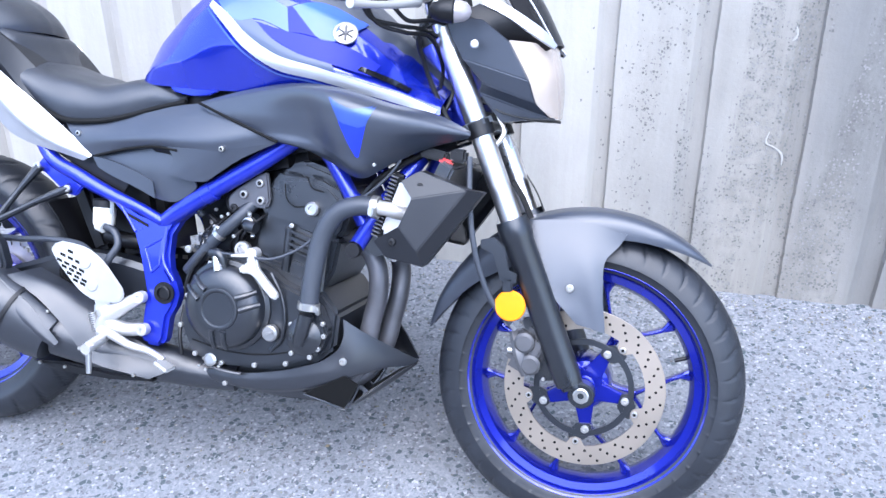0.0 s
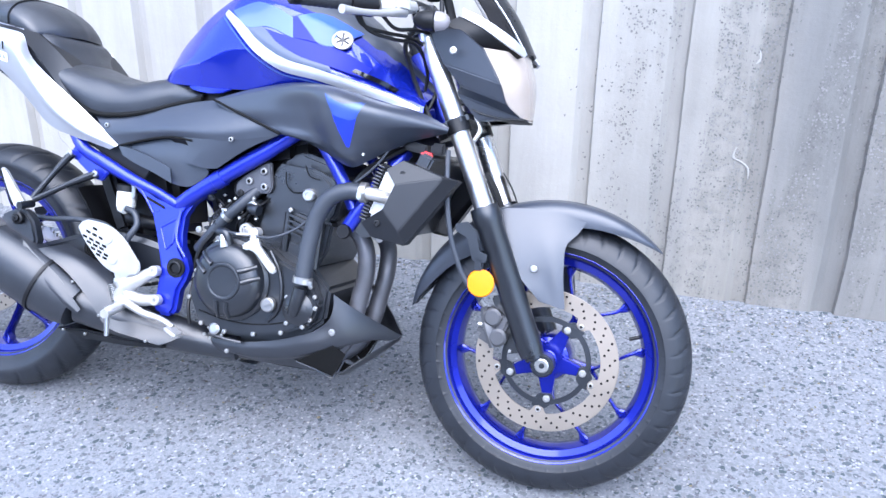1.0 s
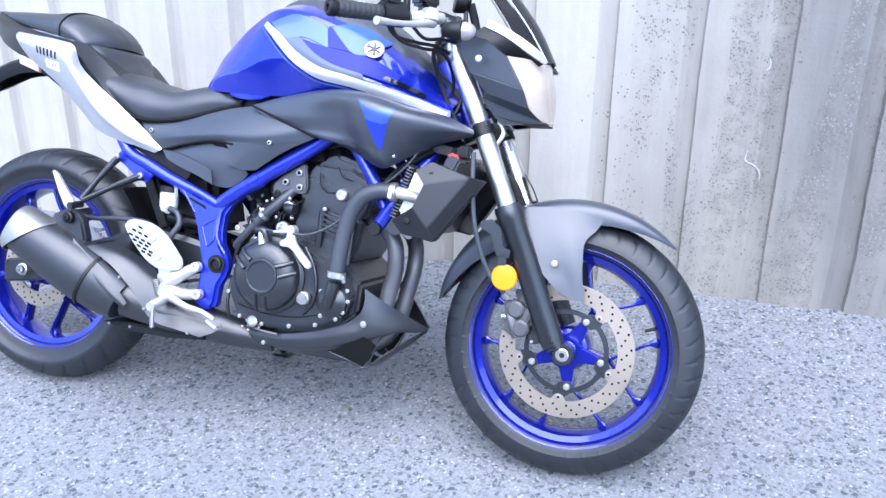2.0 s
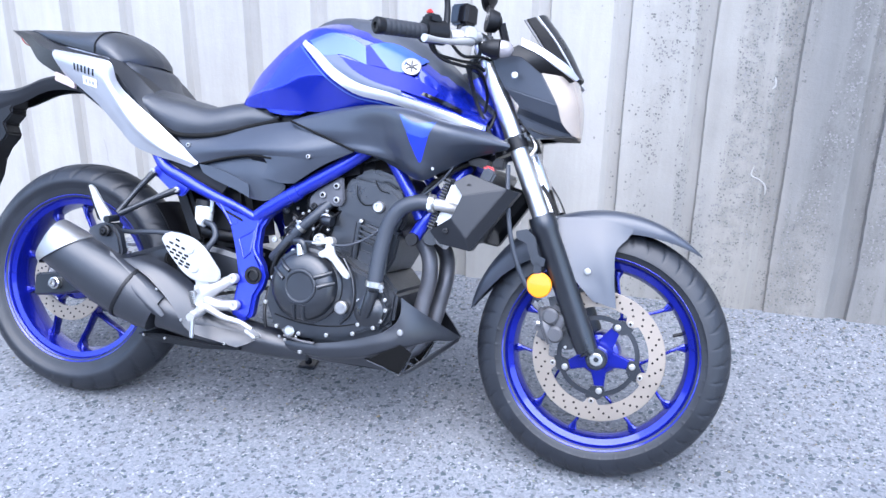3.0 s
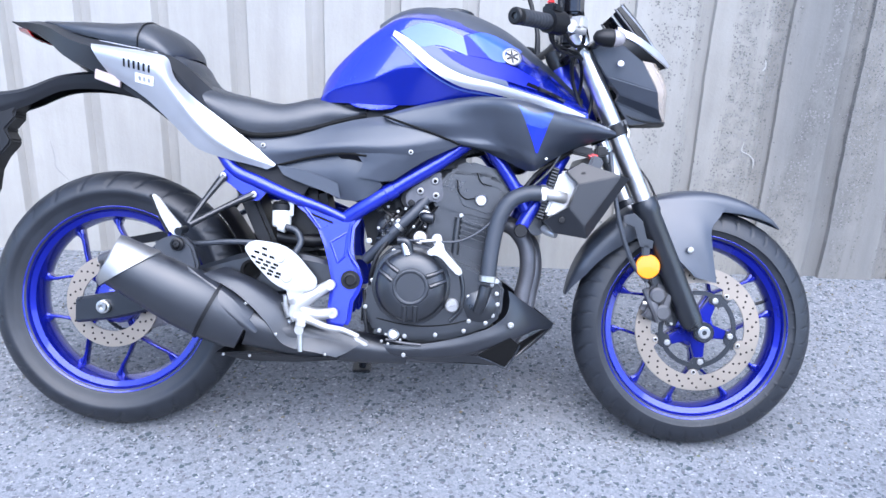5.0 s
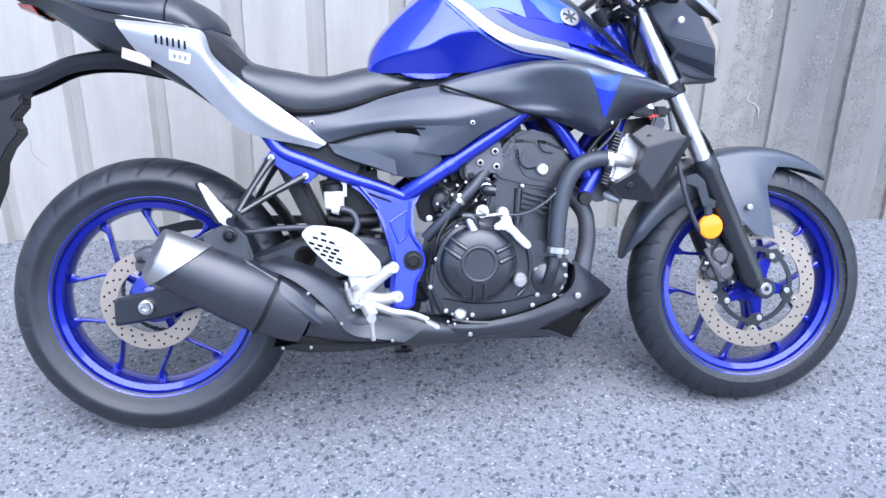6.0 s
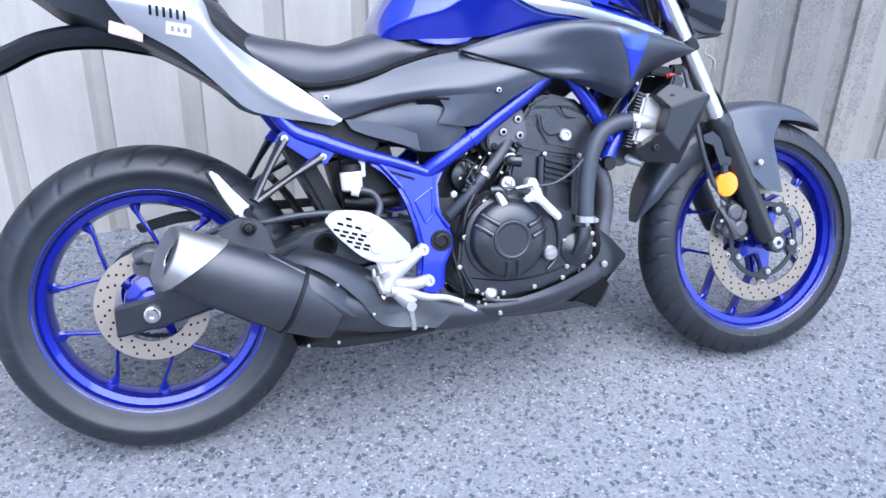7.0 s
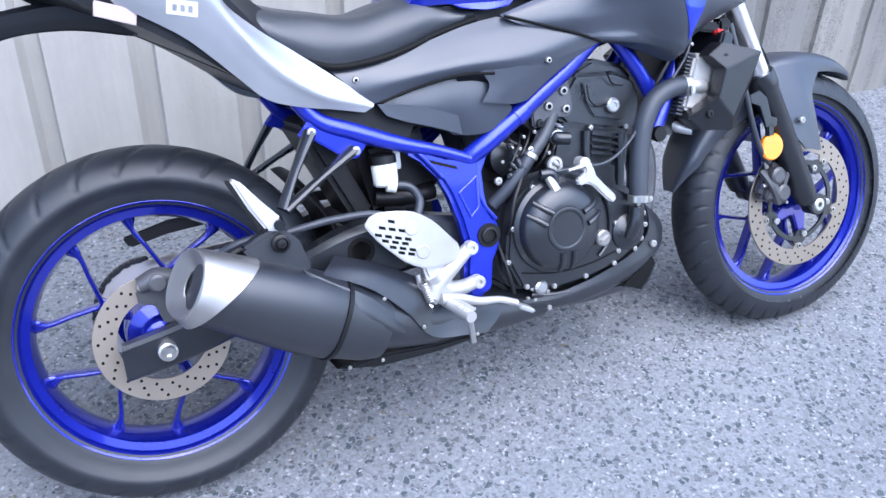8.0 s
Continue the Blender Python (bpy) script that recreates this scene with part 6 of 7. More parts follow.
# ---- foot controls ----
def foot_controls():
    f = part("footrest_bracket", joined(
        tube_bm([(0.522, -0.163, 0.372), (0.490, -0.168, 0.352), (0.462, -0.170, 0.332), (0.446, -0.170, 0.300)], [0.012, 0.015, 0.019, 0.018], 14),
        tube_bm([(0.530, -0.163, 0.310), (0.500, -0.167, 0.306), (0.470, -0.170, 0.312), (0.448, -0.170, 0.345)], [0.012, 0.014, 0.017, 0.019], 14),
        plate_bm([(0.425, 0.372), (0.470, 0.368), (0.478, 0.33), (0.474, 0.296), (0.45, 0.284), (0.436, 0.30), (0.437, 0.33)], -0.180, 0.016, 0.005)), ALLOY, bike, "bare cast alloy rider footrest bracket")
    for x, z in ((0.526, 0.374), (0.534, 0.310)):
        part("boss", lathe_bm([(0, 0.012), (0.016, 0.012), (0.018, 0.010), (0.018, 0.005), (0.012, 0.004), (0.012, 0)], (x, -0.158, z), (0, -1, 0), 20), ALLOY, f)
    h = part("heel_plate", plate_bm([(0.333, 0.452), (0.345, 0.466), (0.385, 0.468), (0.422, 0.460), (0.448, 0.444), (0.478, 0.412), (0.500, 0.378), (0.496, 0.366), (0.470, 0.358), (0.425, 0.362), (0.405, 0.372), (0.372, 0.402), (0.350, 0.426)], -0.184, 0.007, 0.0025, smooth=2), ALLOY, f, "bare alloy heel plate with slots")
    for x0, z0, n in ((0.374, 0.4535, 1), (0.357, 0.4455, 3), (0.349, 0.4345, 4), (0.360, 0.4225, 3), (0.372, 0.4095, 3), (0.386, 0.397, 2)):
        for k in range(n):
            x, z = x0 + 0.0170 * k, z0 - 0.0055 * k
            part("slot", plate_bm([(x, z + 0.0030), (x + 0.0115, z - 0.0008), (x + 0.0115, z - 0.0062), (x, z - 0.0024)], -0.1846, 0.002, 0), HOLE, h, angle=0)
    for x, z in ((0.414, 0.434), (0.430, 0.390)):
        part("rivet", lathe_bm([(0, 0.0125), (0.001, 0.0125), (0.0022, 0.011), (0.0022, 0)], (x, -0.1845, z), (0, -1, 0), 20), ALLOY, h)
    part("footpeg", joined(tube_bm([(0.462, -0.180, 0.292), (0.468, -0.215, 0.288), (0.474, -0.262, 0.284)], [0.009, 0.0105, 0.010], 14)), ALLOY, f, "ribbed alloy footpeg")
    for k in range(7):
        part("peg_rib", block_bm((0.470 + 0.0012 * k, -0.205 - 0.008 * k, 0.2975 - 0.0006 * k), (0.019, 0.003, 0.006), None, 0.001), ALLOY, f)
    part("feeler_pin", tube_bm([(0.474, -0.252, 0.282), (0.477, -0.254, 0.236)], [0.0058, 0.005], 10), STEEL, f, "bright peg feeler pin")
    part("brake_pedal", joined(tube_bm([(0.452, -0.190, 0.302), (0.482, -0.192, 0.297), (0.520, -0.192, 0.283), (0.565, -0.190, 0.275), (0.596, -0.190, 0.262)], [0.010, 0.009, 0.0075, 0.0065, 0.0065], 12), block_bm((0.604, -0.200, 0.255), (0.034, 0.034, 0.008), pose(0, 0, 0, 0, 28, 0), 0.003)), ALLOY, f, "bare alloy brake pedal")
    part("return_spring", joined(*[lathe_bm([(-0.0012, 0.0075), (0, 0.0087), (0.0012, 0.0075), (-0.0012, 0.0075)], (0.427 + 0.0012 * k, -0.178, 0.332 - 0.004 * k), (0.3, 0, -1), 14) for k in range(9)]), STEEL, f, "steel return spring")
    part("pedal_link", tube_bm([(0.442, -0.172, 0.285), (0.434, -0.168, 0.29), (0.425, -0.16, 0.345)], 0.006, 10), STEEL, f)
    screw(f, 0.452, -0.184, 0.300, SCREW)
    m = part("master_cylinder", tube_bm([(0.425, -0.150, 0.42), (0.425, -0.150, 0.36)], 0.012, 14), SATIN_BLACK, f)
    r = part("fluid_reservoir", joined(lathe_bm([(0, 0.017), (0.004, 0.0215), (0.036, 0.0225), (0.04, 0.020)], (0.403, -0.112, 0.498), (0, 0.05, 1), 24), tube_bm([(0.40, -0.125, 0.502), (0.415, -0.128, 0.498)], 0.012, 12)), CLOUDY, bike, "cloudy white brake fluid reservoir")
    part("cap", lathe_bm([(0, 0.0215), (0.001, 0.0235), (0.014, 0.0235), (0.017, 0.020), (0.018, 0)], (0.403, -0.110, 0.537), (0, 0.05, 1), 24), BLACK, r, "black screw cap")
    part("hose", tube_bm([(0.414, -0.125, 0.50), (0.440, -0.130, 0.492), (0.452, -0.135, 0.470), (0.440, -0.145, 0.440), (0.428, -0.150, 0.415)], 0.0075, 12), RUBBER, r)
    part("mount_tab", block_bm((0.425, -0.118, 0.545), (0.012, 0.008, 0.04), None, 0.002), STEEL, r)
    return f


foot_controls()


def pillion_pegs():
    g = part("pillion_hanger", joined(
        tube_bm([(0.275, -0.142, 0.612), (0.240, -0.160, 0.560), (0.205, -0.178, 0.503)], [0.014, 0.009, 0.011], 10, 14, 0.7),
        tube_bm([(0.344, -0.142, 0.573), (0.280, -0.160, 0.540), (0.210, -0.178, 0.500)], [0.014, 0.009, 0.011], 10, 14, 0.7)), SATIN_BLACK, bike, "black forged pillion footrest hanger", both=True)
    g = bpy.data.objects["pillion_hanger"]
    screw(g, 0.275, -0.150, 0.612, BIG_SCREW)
    screw(g, 0.345, -0.150, 0.572, BIG_SCREW)
    part("peg", plate_bm([(0.128, 0.566), (0.142, 0.562), (0.170, 0.526), (0.198, 0.494), (0.194, 0.473), (0.172, 0.478), (0.150, 0.516)], -0.200, 0.016, 0.004), ALLOY, g, "bare alloy folding footpeg, folded up")
    part("rubber_pad", plate_bm([(0.122, 0.562), (0.128, 0.565), (0.168, 0.480), (0.161, 0.480)], -0.196, 0.014, 0.002), BLACK, g)
    part("peg_pivot", tube_bm([(0.196, -0.168, 0.488), (0.192, -0.205, 0.484)], 0.009, 12), SATIN_BLACK, g)
    return g


pillion_pegs()


# ---- swingarm, chain, shock, rear brake ----
def swingarm():
    s = part("swingarm", ruled([
        [(-0.066, -0.116, 0.318), (0.03, -0.118, 0.337), (0.13, -0.118, 0.372), (0.24, -0.118, 0.410), (0.34, -0.120, 0.440), (0.44, -0.118, 0.440), (0.56, -0.112, 0.415)],
        [(-0.068, -0.122, 0.312), (0.03, -0.125, 0.331), (0.13, -0.127, 0.365), (0.24, -0.128, 0.400), (0.34, -0.130, 0.428), (0.44, -0.128, 0.428), (0.56, -0.118, 0.405)],
        [(-0.068, -0.122, 0.264), (0.02, -0.125, 0.277), (0.13, -0.127, 0.306), (0.24, -0.128, 0.330), (0.34, -0.130, 0.345), (0.44, -0.128, 0.355), (0.56, -0.118, 0.365)],
        [(-0.066, -0.114, 0.258), (0.02, -0.116, 0.271), (0.13, -0.117, 0.298), (0.24, -0.117, 0.320), (0.34, -0.118, 0.335), (0.44, -0.118, 0.345), (0.56, -0.112, 0.355)],
        [(-0.066, -0.096, 0.258), (0.02, -0.092, 0.271), (0.13, -0.088, 0.298), (0.24, -0.085, 0.320), (0.34, -0.082, 0.335), (0.44, -0.080, 0.345), (0.56, -0.080, 0.355)],
        [(-0.066, -0.096, 0.318), (0.03, -0.092, 0.337), (0.13, -0.088, 0.372), (0.24, -0.085, 0.410), (0.34, -0.082, 0.440), (0.44, -0.080, 0.440), (0.56, -0.080, 0.415)],
        [(-0.066, -0.116, 0.318), (0.03, -0.118, 0.337), (0.13, -0.118, 0.372), (0.24, -0.118, 0.410), (0.34, -0.120, 0.440), (0.44, -0.118, 0.440), (0.56, -0.112, 0.415)]], 30), SATIN_BLACK, bike, "black box-section swingarm", 30, both=True)
    s = bpy.data.objects["swingarm"]
    part("arm_bore", lathe_bm([(0, 0.024), (0.003, 0.024), (0.003, 0.017), (0.0, 0.0165), (0.0, 0)], (0.338, -0.130, 0.398), (0, -1, 0), 24), HOLE, s)
    part("cross_member", block_bm((0.40, 0, 0.395), (0.10, 0.19, 0.06), pose(0, 0, 0, 0, -8, 0), 0.012), SATIN_BLACK, s)
    part("hugger", skin([
        [wheel_pos(0, 0.306, 0.335, a, -0.085) for a in (14, 24, 34, 42)],
        [wheel_pos(0, 0.306, 0.345, a, -0.05) for a in (14, 24, 34, 42)],
        [wheel_pos(0, 0.306, 0.347, a, 0.0) for a in (14, 24, 34, 42)]], 16, 8, 0.003), BLACK, s, "black rear tyre hugger", 40, both=True)
    part("chain_guard", plate_bm([(-0.03, 0.448), (0.05, 0.466), (0.2, 0.474), (0.42, 0.470), (0.42, 0.452), (0.2, 0.452), (0.05, 0.442), (-0.02, 0.428)], 0.090, 0.012, 0.003), BLACK, s)
    # chain: upper and lower run of links
    links = []
    for top in (True, False):
        a = np.array((0.0, 0.086, 0.306 + (0.092 if top else -0.092)))
        b = np.array((0.60, 0.086, 0.386 + (0.035 if top else -0.035)))
        n = 46
        for k in range(n):
            c = a + (b - a) * (k + 0.5) / n
            w = 0.010 if k % 2 else 0.016
            links.append(block_bm(c, (0.0125, w, 0.009), None, 0))
    part("drive_chain", joined(*links), STEEL, s, "steel drive chain", 0)["kind"] = "stuff"
    rc = part("rear_caliper", joined(
        tube_bm([(-0.022, -0.092, 0.404), (0.006, -0.094, 0.412), (0.034, -0.092, 0.406)], [0.017, 0.022, 0.017], 14, 12, 0.8),
        lathe_bm([(0, 0.015), (0.010, 0.015), (0.013, 0.011), (0.013, 0)], (0.006, -0.106, 0.408), (0, -1, 0), 18),
        plate_bm([(-0.030, 0.395), (0.040, 0.400), (0.044, 0.372), (0.028, 0.330), (0.006, 0.332), (-0.004, 0.366), (-0.028, 0.372)], -0.088, 0.010, 0.003)), CALIPER, s, "dull grey rear brake caliper")
    for x, z in ((-0.022, 0.404), (0.034, 0.402), (0.030, 0.356)):
        screw(rc, x, -0.100, z, SCREW)
    part("brake_line", tube_bm([(0.08, -0.10, 0.42), (0.14, -0.125, 0.45), (0.22, -0.132, 0.455), (0.30, -0.134, 0.462), (0.38, -0.14, 0.455), (0.42, -0.148, 0.43)], 0.0065, 10), RUBBER, s, "rubber rear brake line")
    k = part("rear_shock", tube_bm([(0.47, 0.0, 0.60), (0.43, 0.0, 0.38)], 0.020, 16), BLACK, s, "black rear shock absorber")
    coil = [(0.465 - 0.0004 * q + 0.032 * math.cos(q * 0.5), 0.032 * math.sin(q * 0.5), 0.575 - 0.0019 * q) for q in range(90)]
    part("spring", tube_bm(coil, 0.006, 8, 180), BLACK, k)
    # inner guard, with black blocks added to darken the hollow round the shock
    part("guard_fill", joined(block_bm((0.33, 0.0, 0.53), (0.04, 0.15, 0.20), pose(0, 0, 0, 0, -25, 0), 0.01), block_bm((0.445, 0.0, 0.515), (0.13, 0.15, 0.15), pose(0, 0, 0, 0, -12, 0), 0.02), tube_bm([(0.39, -0.078, 0.475), (0.45, -0.084, 0.468), (0.50, -0.080, 0.47)], 0.016, 14)), BLACK, s)
    return s


swingarm()


# ---- cockpit: bars, mirrors, meter ----
def cockpit():
    h = part("handlebar", tube_bm([(0.905, -0.365, 0.948), (0.985, -0.27, 0.958), (1.025, -0.20, 0.966), (1.050, -0.12, 0.985), (1.06, -0.05, 0.988), (1.06, 0.05, 0.988), (1.050, 0.12, 0.985), (1.025, 0.20, 0.966), (0.985, 0.27, 0.958), (0.905, 0.365, 0.948)], 0.011, 14, 60), SATIN_BLACK, bike, "black tubular handlebar")
    for s in (-1, 1):
        ribs = [(0.0, 0.0165)]
        for q in range(8):
            ribs += [(0.006 + 0.0115 * q, 0.0162), (0.0085 + 0.0115 * q, 0.0169), (0.0135 + 0.0115 * q, 0.0169), (0.016 + 0.0115 * q, 0.0162)]
        part("grip", lathe_bm(ribs + [(0.104, 0.0165)], (0.912, s * 0.356, 0.949), (0.64, -s * 0.76, 0.075), 22), GRIP, h, "ribbed black rubber grip")
        part("bar_end", lathe_bm([(0, 0.0165), (0.004, 0.0175), (0.016, 0.0175), (0.019, 0.014), (0.019, 0.007), (0.014, 0.006), (0.014, 0)], (0.914, s * 0.354, 0.949), (-0.64, s * 0.76, -0.08), 22), BLACK, h)
        part("switch_box", joined(tube_bm([(0.978, s * 0.279, 0.957), (1.010, s * 0.240, 0.962)], [0.024, 0.026], 18), block_bm((0.99, s * 0.262, 0.985), (0.035, 0.035, 0.022), pose(0, 0, 0, 0, 0, 40 * s), 0.006)), BLACK, h, "black switch housing")
    part("kill_switch", block_bm((0.985, -0.268, 1.0), (0.014, 0.012, 0.010), pose(0, 0, 0, 0, 0, -40), 0.003), RED, h, "red stop switch")
    lv = part("brake_lever", tube_bm([(1.062, -0.195, 0.955), (1.060, -0.235, 0.948), (1.045, -0.290, 0.936), (1.026, -0.350, 0.927), (1.014, -0.388, 0.923)], [0.009, 0.008, 0.0062, 0.0058, 0.0080], 14, 24), ALLOY, h, "bare alloy brake lever")
    mc = part("brake_master", joined(tube_bm([(1.020, -0.225, 0.960), (1.060, -0.185, 0.968), (1.070, -0.165, 0.972)], [0.014, 0.015, 0.012], 14), block_bm((1.050, -0.20, 0.970), (0.05, 0.03, 0.03), pose(0, 0, 0, 0, 0, -40), 0.006)), ALLOY, h, "bare alloy brake master cylinder")
    part("reservoir", block_bm((1.040, -0.190, 1.012), (0.048, 0.042, 0.044), pose(0, 0, 0, 0, 0, -25), 0.005), GLOSSBLACK, h, "square black fluid reservoir")
    part("lever_stem", tube_bm([(1.035, -0.195, 0.975), (1.038, -0.192, 0.995)], 0.010, 10), BLACK, h)
    for s in (-1, 1):
        m = part("mirror", tube_bm([(1.012, s * 0.225, 0.972), (1.010, s * 0.228, 1.03), (0.998, s * 0.25, 1.09), (0.985, s * 0.285, 1.15)], [0.008, 0.0065, 0.006, 0.007], 12), BLACK, h, "black mirror stem and head")
        part("mirror_shell", lathe_bm([(0, 0.050), (0.006, 0.054), (0.02, 0.050), (0.034, 0.030), (0.038, 0)], (0.965, s * 0.30, 1.185), (1, 0, 0.1), 28), BLACK, m)
        part("mirror_pane", lathe_bm([(0, 0.050), (0.001, 0)], (0.964, s * 0.30, 1.185), (-1, 0, -0.1), 28), MIRROR_GLASS, m, "mirror glass")
    hose = [
        [(1.070, -0.165, 0.972), (1.075, -0.155, 0.94), (1.055, -0.15, 0.905), (1.06, -0.12, 0.86), (1.085, -0.105, 0.80), (1.13, -0.11, 0.73)],
        [(0.985, -0.262, 0.945), (0.992, -0.245, 0.925), (1.03, -0.20, 0.915), (1.065, -0.15, 0.915), (1.09, -0.09, 0.90)],
        [(0.992, -0.255, 0.940), (1.00, -0.235, 0.918), (1.04, -0.19, 0.905), (1.07, -0.14, 0.905), (1.085, -0.08, 0.85), (1.07, -0.07, 0.78)],
        [(1.02, -0.215, 0.950), (1.045, -0.20, 0.925), (1.075, -0.16, 0.93), (1.10, -0.10, 0.93)],
        [(1.09, -0.07, 0.90), (1.11, -0.085, 0.84), (1.10, -0.10, 0.78), (1.06, -0.10, 0.74)]]
    for k, p in enumerate(hose):
        part("cable", tube_bm(p, 0.0048 if k == 0 else 0.0038, 8), BLACK, h)
    for y in (-0.04, 0.04):
        part("bar_clamp", block_bm((1.058, y, 0.975), (0.045, 0.030, 0.050), None, 0.006), SATIN_BLACK, h)
    m = part("meter", joined(lathe_bm([(0, 0.010), (0.010, 0.024), (0.026, 0.028), (0.034, 0.028), (0.036, 0.026)], (1.086, -0.010, 1.036), (-0.75, -0.35, 0.10), 24), tube_bm([(1.086, -0.010, 1.036), (1.10, 0.0, 0.99), (1.11, 0.0, 0.95)], 0.010, 10)), BLACK, bike, "black instrument pod")
    part("meter_face", lathe_bm([(0.0345, 0.027), (0.036, 0.020), (0.036, 0)], (1.086, -0.010, 1.036), (-0.75, -0.35, 0.10), 24), GREYLENS, m, "grey glazed meter face")
    part("ignition_barrel", lathe_bm([(0, 0.018), (0.03, 0.018), (0.032, 0.012), (0.032, 0)], (1.075, 0, 0.952), (-0.42, 0, 0.9), 20), SATIN_BLACK, m)
    return h


cockpit()


# ---- headlight, cowl, screen, indicators ----
def nose():
    corner = dict(a=(1.091, -0.128, 0.944), b=(1.167, -0.152, 0.937), c=(1.215, -0.142, 0.903), d=(1.253, -0.132, 0.839), e2=(1.263, -0.108, 0.803), e=(1.285, -0.058, 0.779), f=(1.201, -0.085, 0.766), g=(1.161, -0.114, 0.815), j=(1.168, -0.124, 0.832), i=(1.131, -0.136, 0.871), k=(1.111, -0.136, 0.904))
    faces = (("a", "b", "c", "d", "i", "k"), ("i", "d", "e2", "j"), ("j", "e2", "e", "g"), ("g", "e", "f"))
    c = part("headlight_cowl", facet_bm(corner, faces, 0.03, 0.002), MATTE, bike, "matte grey faceted headlight cowl", 12, both=True)
    c = bpy.data.objects["headlight_cowl"]
    part("chin", skin([
        [(1.166, -0.097, 0.804), (1.198, -0.094, 0.787), (1.243, -0.079, 0.778), (1.292, -0.054, 0.779)],
        [(1.166, -0.080, 0.803), (1.198, -0.080, 0.785), (1.243, -0.060, 0.776), (1.297, -0.022, 0.775)],
        [(1.162, 0.0, 0.805), (1.20, 0.0, 0.790), (1.25, 0.0, 0.780), (1.300, 0.0, 0.775)]], 16, 10, 0.003), BLACK, c, "", 40, both=True)
    lens = [
        [(1.214, -0.140, 0.906), (1.253, -0.129, 0.840), (1.264, -0.102, 0.804), (1.286, -0.054, 0.781)],
        [(1.256, -0.090, 0.908), (1.282, -0.088, 0.850), (1.289, -0.062, 0.808), (1.296, -0.034, 0.779)],
        [(1.282, 0.0, 0.912), (1.298, 0.0, 0.858), (1.302, 0.0, 0.81), (1.301, 0.0, 0.780)]]
    lens = lens + [[(x, -y, z) for x, y, z in r] for r in lens[-2::-1]]
    part("headlight_lens", skin(lens, 16, 28, 0.002), LENS, c, "clear headlight lens", 50).visible_shadow = False
    back = [[(x - 0.030, y * 0.78, z + 0.002) for x, y, z in r] for r in lens]
    part("reflector_bowl", skin(back, 16, 28, 0.002), WHITE, c, "pale headlight reflector", 50)
    part("fly_screen", skin([
        [(1.282, -0.048, 0.911), (1.290, -0.025, 0.914), (1.292, 0.0, 0.916), (1.290, 0.025, 0.914), (1.282, 0.048, 0.911)],
        [(1.236, -0.052, 0.982), (1.246, -0.026, 0.988), (1.249, 0.0, 0.990), (1.246, 0.026, 0.988), (1.236, 0.052, 0.982)],
        [(1.178, -0.046, 1.050), (1.188, -0.024, 1.057), (1.191, 0.0, 1.060), (1.188, 0.024, 1.057), (1.178, 0.046, 1.050)]], 20, 16, 0.004), SATIN_BLACK, c, "dark tinted fly screen", 40)
    part("screen_line", tube_bm([(1.281, -0.052, 0.912), (1.234, -0.056, 0.981), (1.178, -0.050, 1.047)], 0.0022, 6), SILVER, c, "bright line along the screen", both=True)
    part("screen_side", skin([
        [(1.174, -0.056, 1.045), (1.225, -0.062, 0.988), (1.270, -0.066, 0.926)],
        [(1.160, -0.085, 1.033), (1.190, -0.092, 0.995), (1.222, -0.102, 0.950)]], 14, 5, 0.003), GLOSSBLACK, c, "smoked screen panel", 40, both=True)
    part("screen_trim", skin([
        [(1.158, -0.087, 1.032), (1.188, -0.094, 0.993), (1.219, -0.104, 0.951)],
        [(1.154, -0.089, 1.030), (1.1845, -0.096, 0.991), (1.2155, -0.1055, 0.9505)]], 14, 5, 0.003), CALIPER, c, "grey screen trim", 40, both=True)
    part("white_trim", skin([
        [(1.158, -0.118, 0.984), (1.20, -0.115, 0.968), (1.240, -0.103, 0.947), (1.270, -0.088, 0.928), (1.290, -0.078, 0.907)],
        [(1.160, -0.125, 0.966), (1.20, -0.123, 0.949), (1.24, -0.112, 0.926), (1.27, -0.098, 0.909), (1.286, -0.085, 0.900)]], 18, 5, 0.004), SILVER, c, "silver trim under the screen", 40, both=True)
    # black skin added to paint the shaded gap between trim and cowl
    part("trim_gap_shade", skin([
        [(1.152, -0.119, 0.968), (1.20, -0.118, 0.949), (1.24, -0.108, 0.926), (1.284, -0.082, 0.902)],
        [(1.122, -0.118, 0.951), (1.165, -0.124, 0.933), (1.208, -0.100, 0.901), (1.262, -0.070, 0.893)]], 16, 6, 0.003), BLACK, c, "", 40, both=True)
    screw(c, 1.159, -0.1625, 0.894, BIG_SCREW)
    part("cowl_stay", joined(tube_bm([(1.12, -0.05, 0.92), (1.19, -0.055, 0.89)], 0.008, 10), tube_bm([(1.15, -0.06, 0.80), (1.20, -0.06, 0.815)], 0.008, 10), block_bm((1.20, 0, 0.84), (0.08, 0.13, 0.10), None, 0.02)), BLACK, c)
    part("horn_loom", tube_bm([(1.19, -0.06, 0.775), (1.205, -0.065, 0.75), (1.19, -0.07, 0.72), (1.165, -0.06, 0.70)], 0.005, 8), STEEL, c, "", 40)
    for sgn in (-1, 1):
        b = part("indicator", joined(tube_bm([(1.100, sgn * 0.120, 0.938), (1.112, sgn * 0.195, 0.940)], 0.009, 10), lathe_bm([(0, 0.006), (0.006, 0.014), (0.022, 0.0195), (0.040, 0.0205), (0.042, 0.019)], (1.088, sgn * 0.212, 0.941), (1, sgn * -0.12, 0.0), 20)), BLACK, c, "black indicator pod")
        part("indicator_lens", lathe_bm([(0, 0.0190), (0.008, 0.0188), (0.018, 0.0160), (0.025, 0.010), (0.028, 0)], (1.131, sgn * 0.207, 0.941), (1, sgn * -0.12, 0), 24), GREYLENS, b, "clear indicator lens")
    return c


nose()


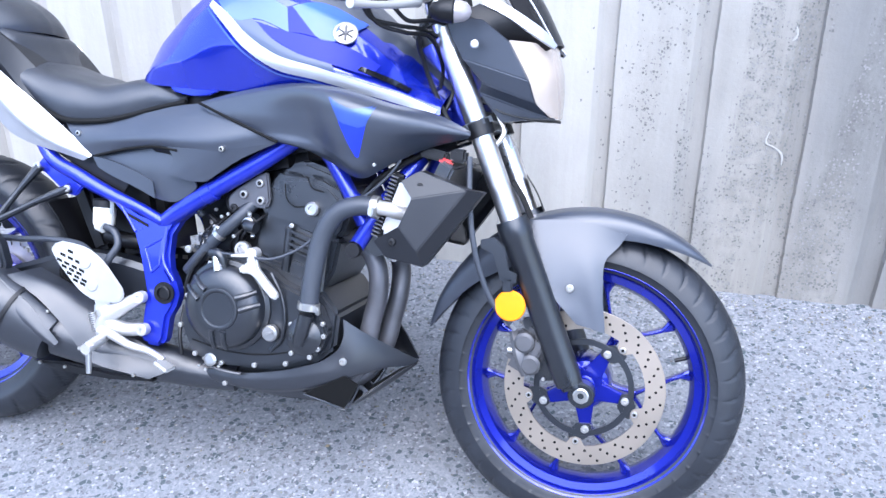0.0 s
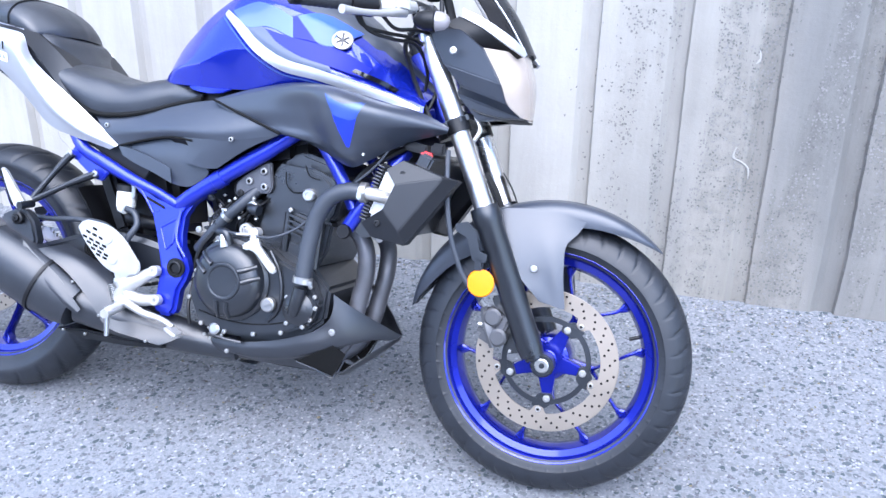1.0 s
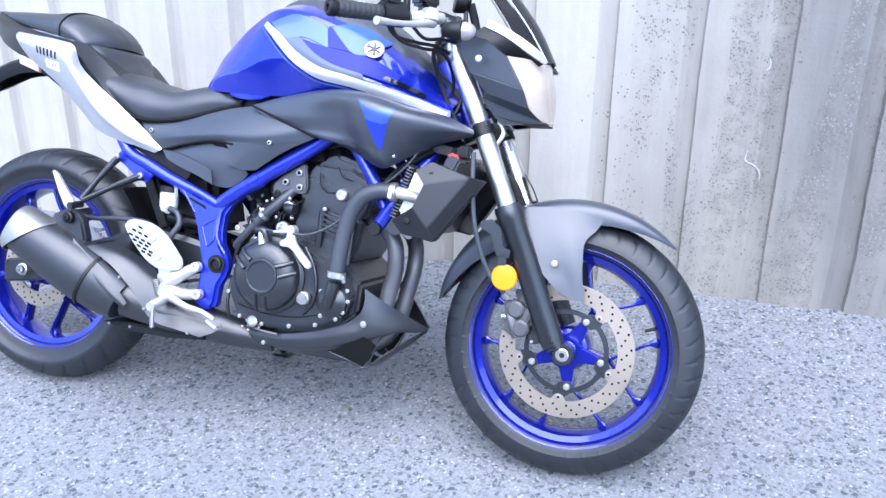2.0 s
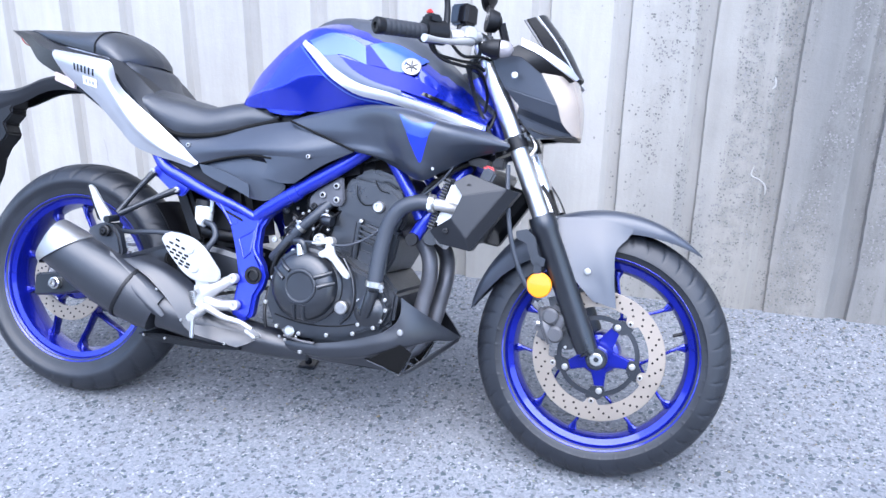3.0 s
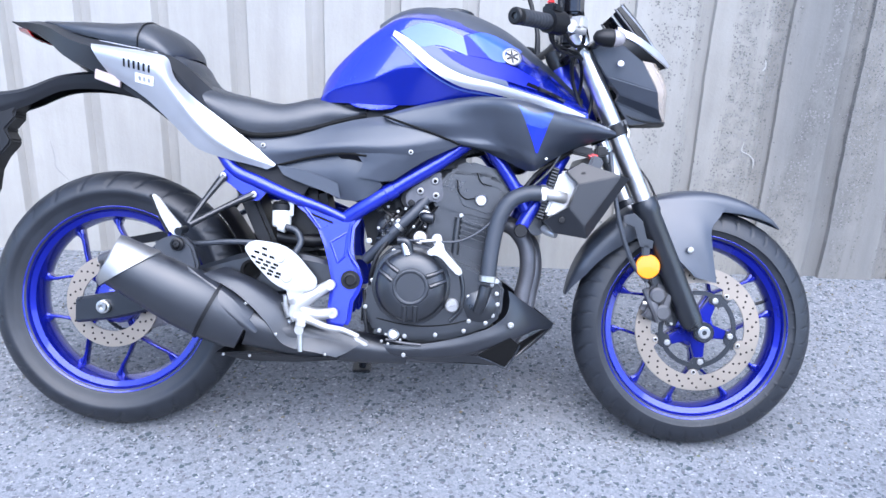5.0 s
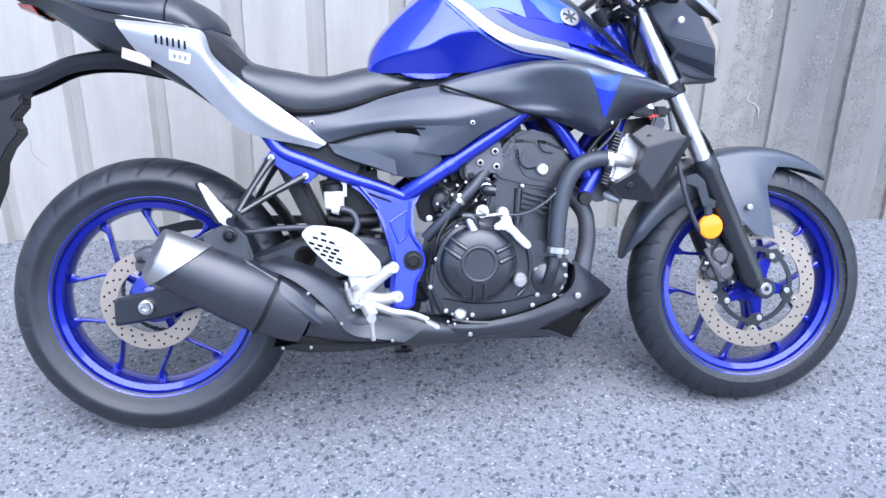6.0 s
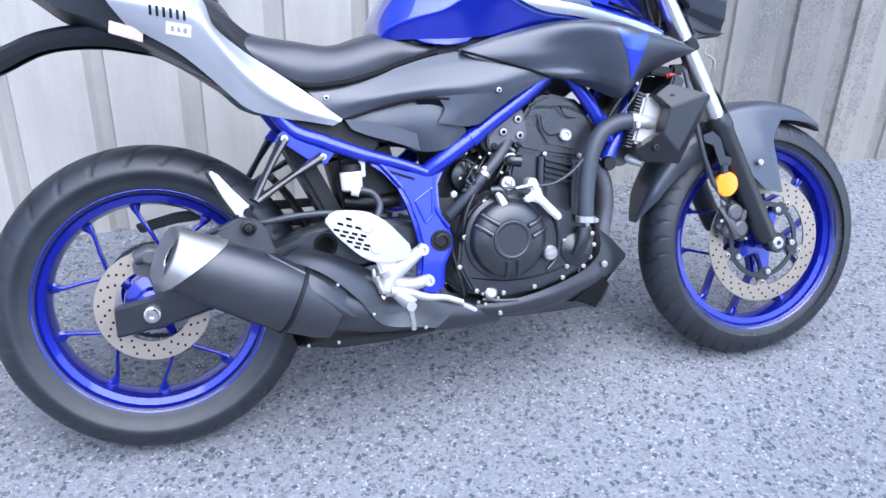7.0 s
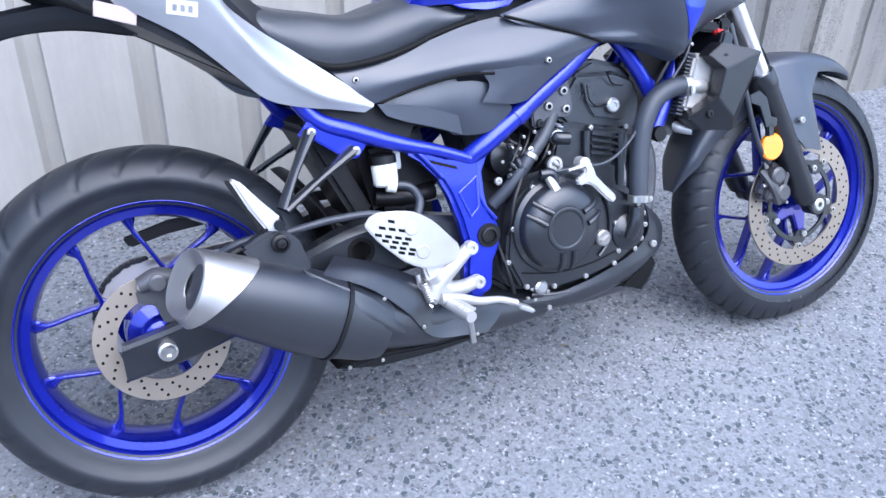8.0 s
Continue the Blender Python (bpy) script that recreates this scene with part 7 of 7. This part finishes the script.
def side_stand():
    s = part("side_stand", joined(tube_bm([(0.60, 0.105, 0.27), (0.585, 0.170, 0.175), (0.57, 0.233, 0.112)], [0.014, 0.012, 0.011], 12), block_bm((0.568, 0.240, 0.104), (0.05, 0.045, 0.008), pose(0, 0, 0, LEAN, 0, 0), 0.003)), SATIN_BLACK, bike, "black steel side stand, swung out")
    part("stand_bracket", block_bm((0.60, 0.100, 0.275), (0.05, 0.03, 0.05), None, 0.006), SATIN_BLACK, s)
    return s


side_stand()
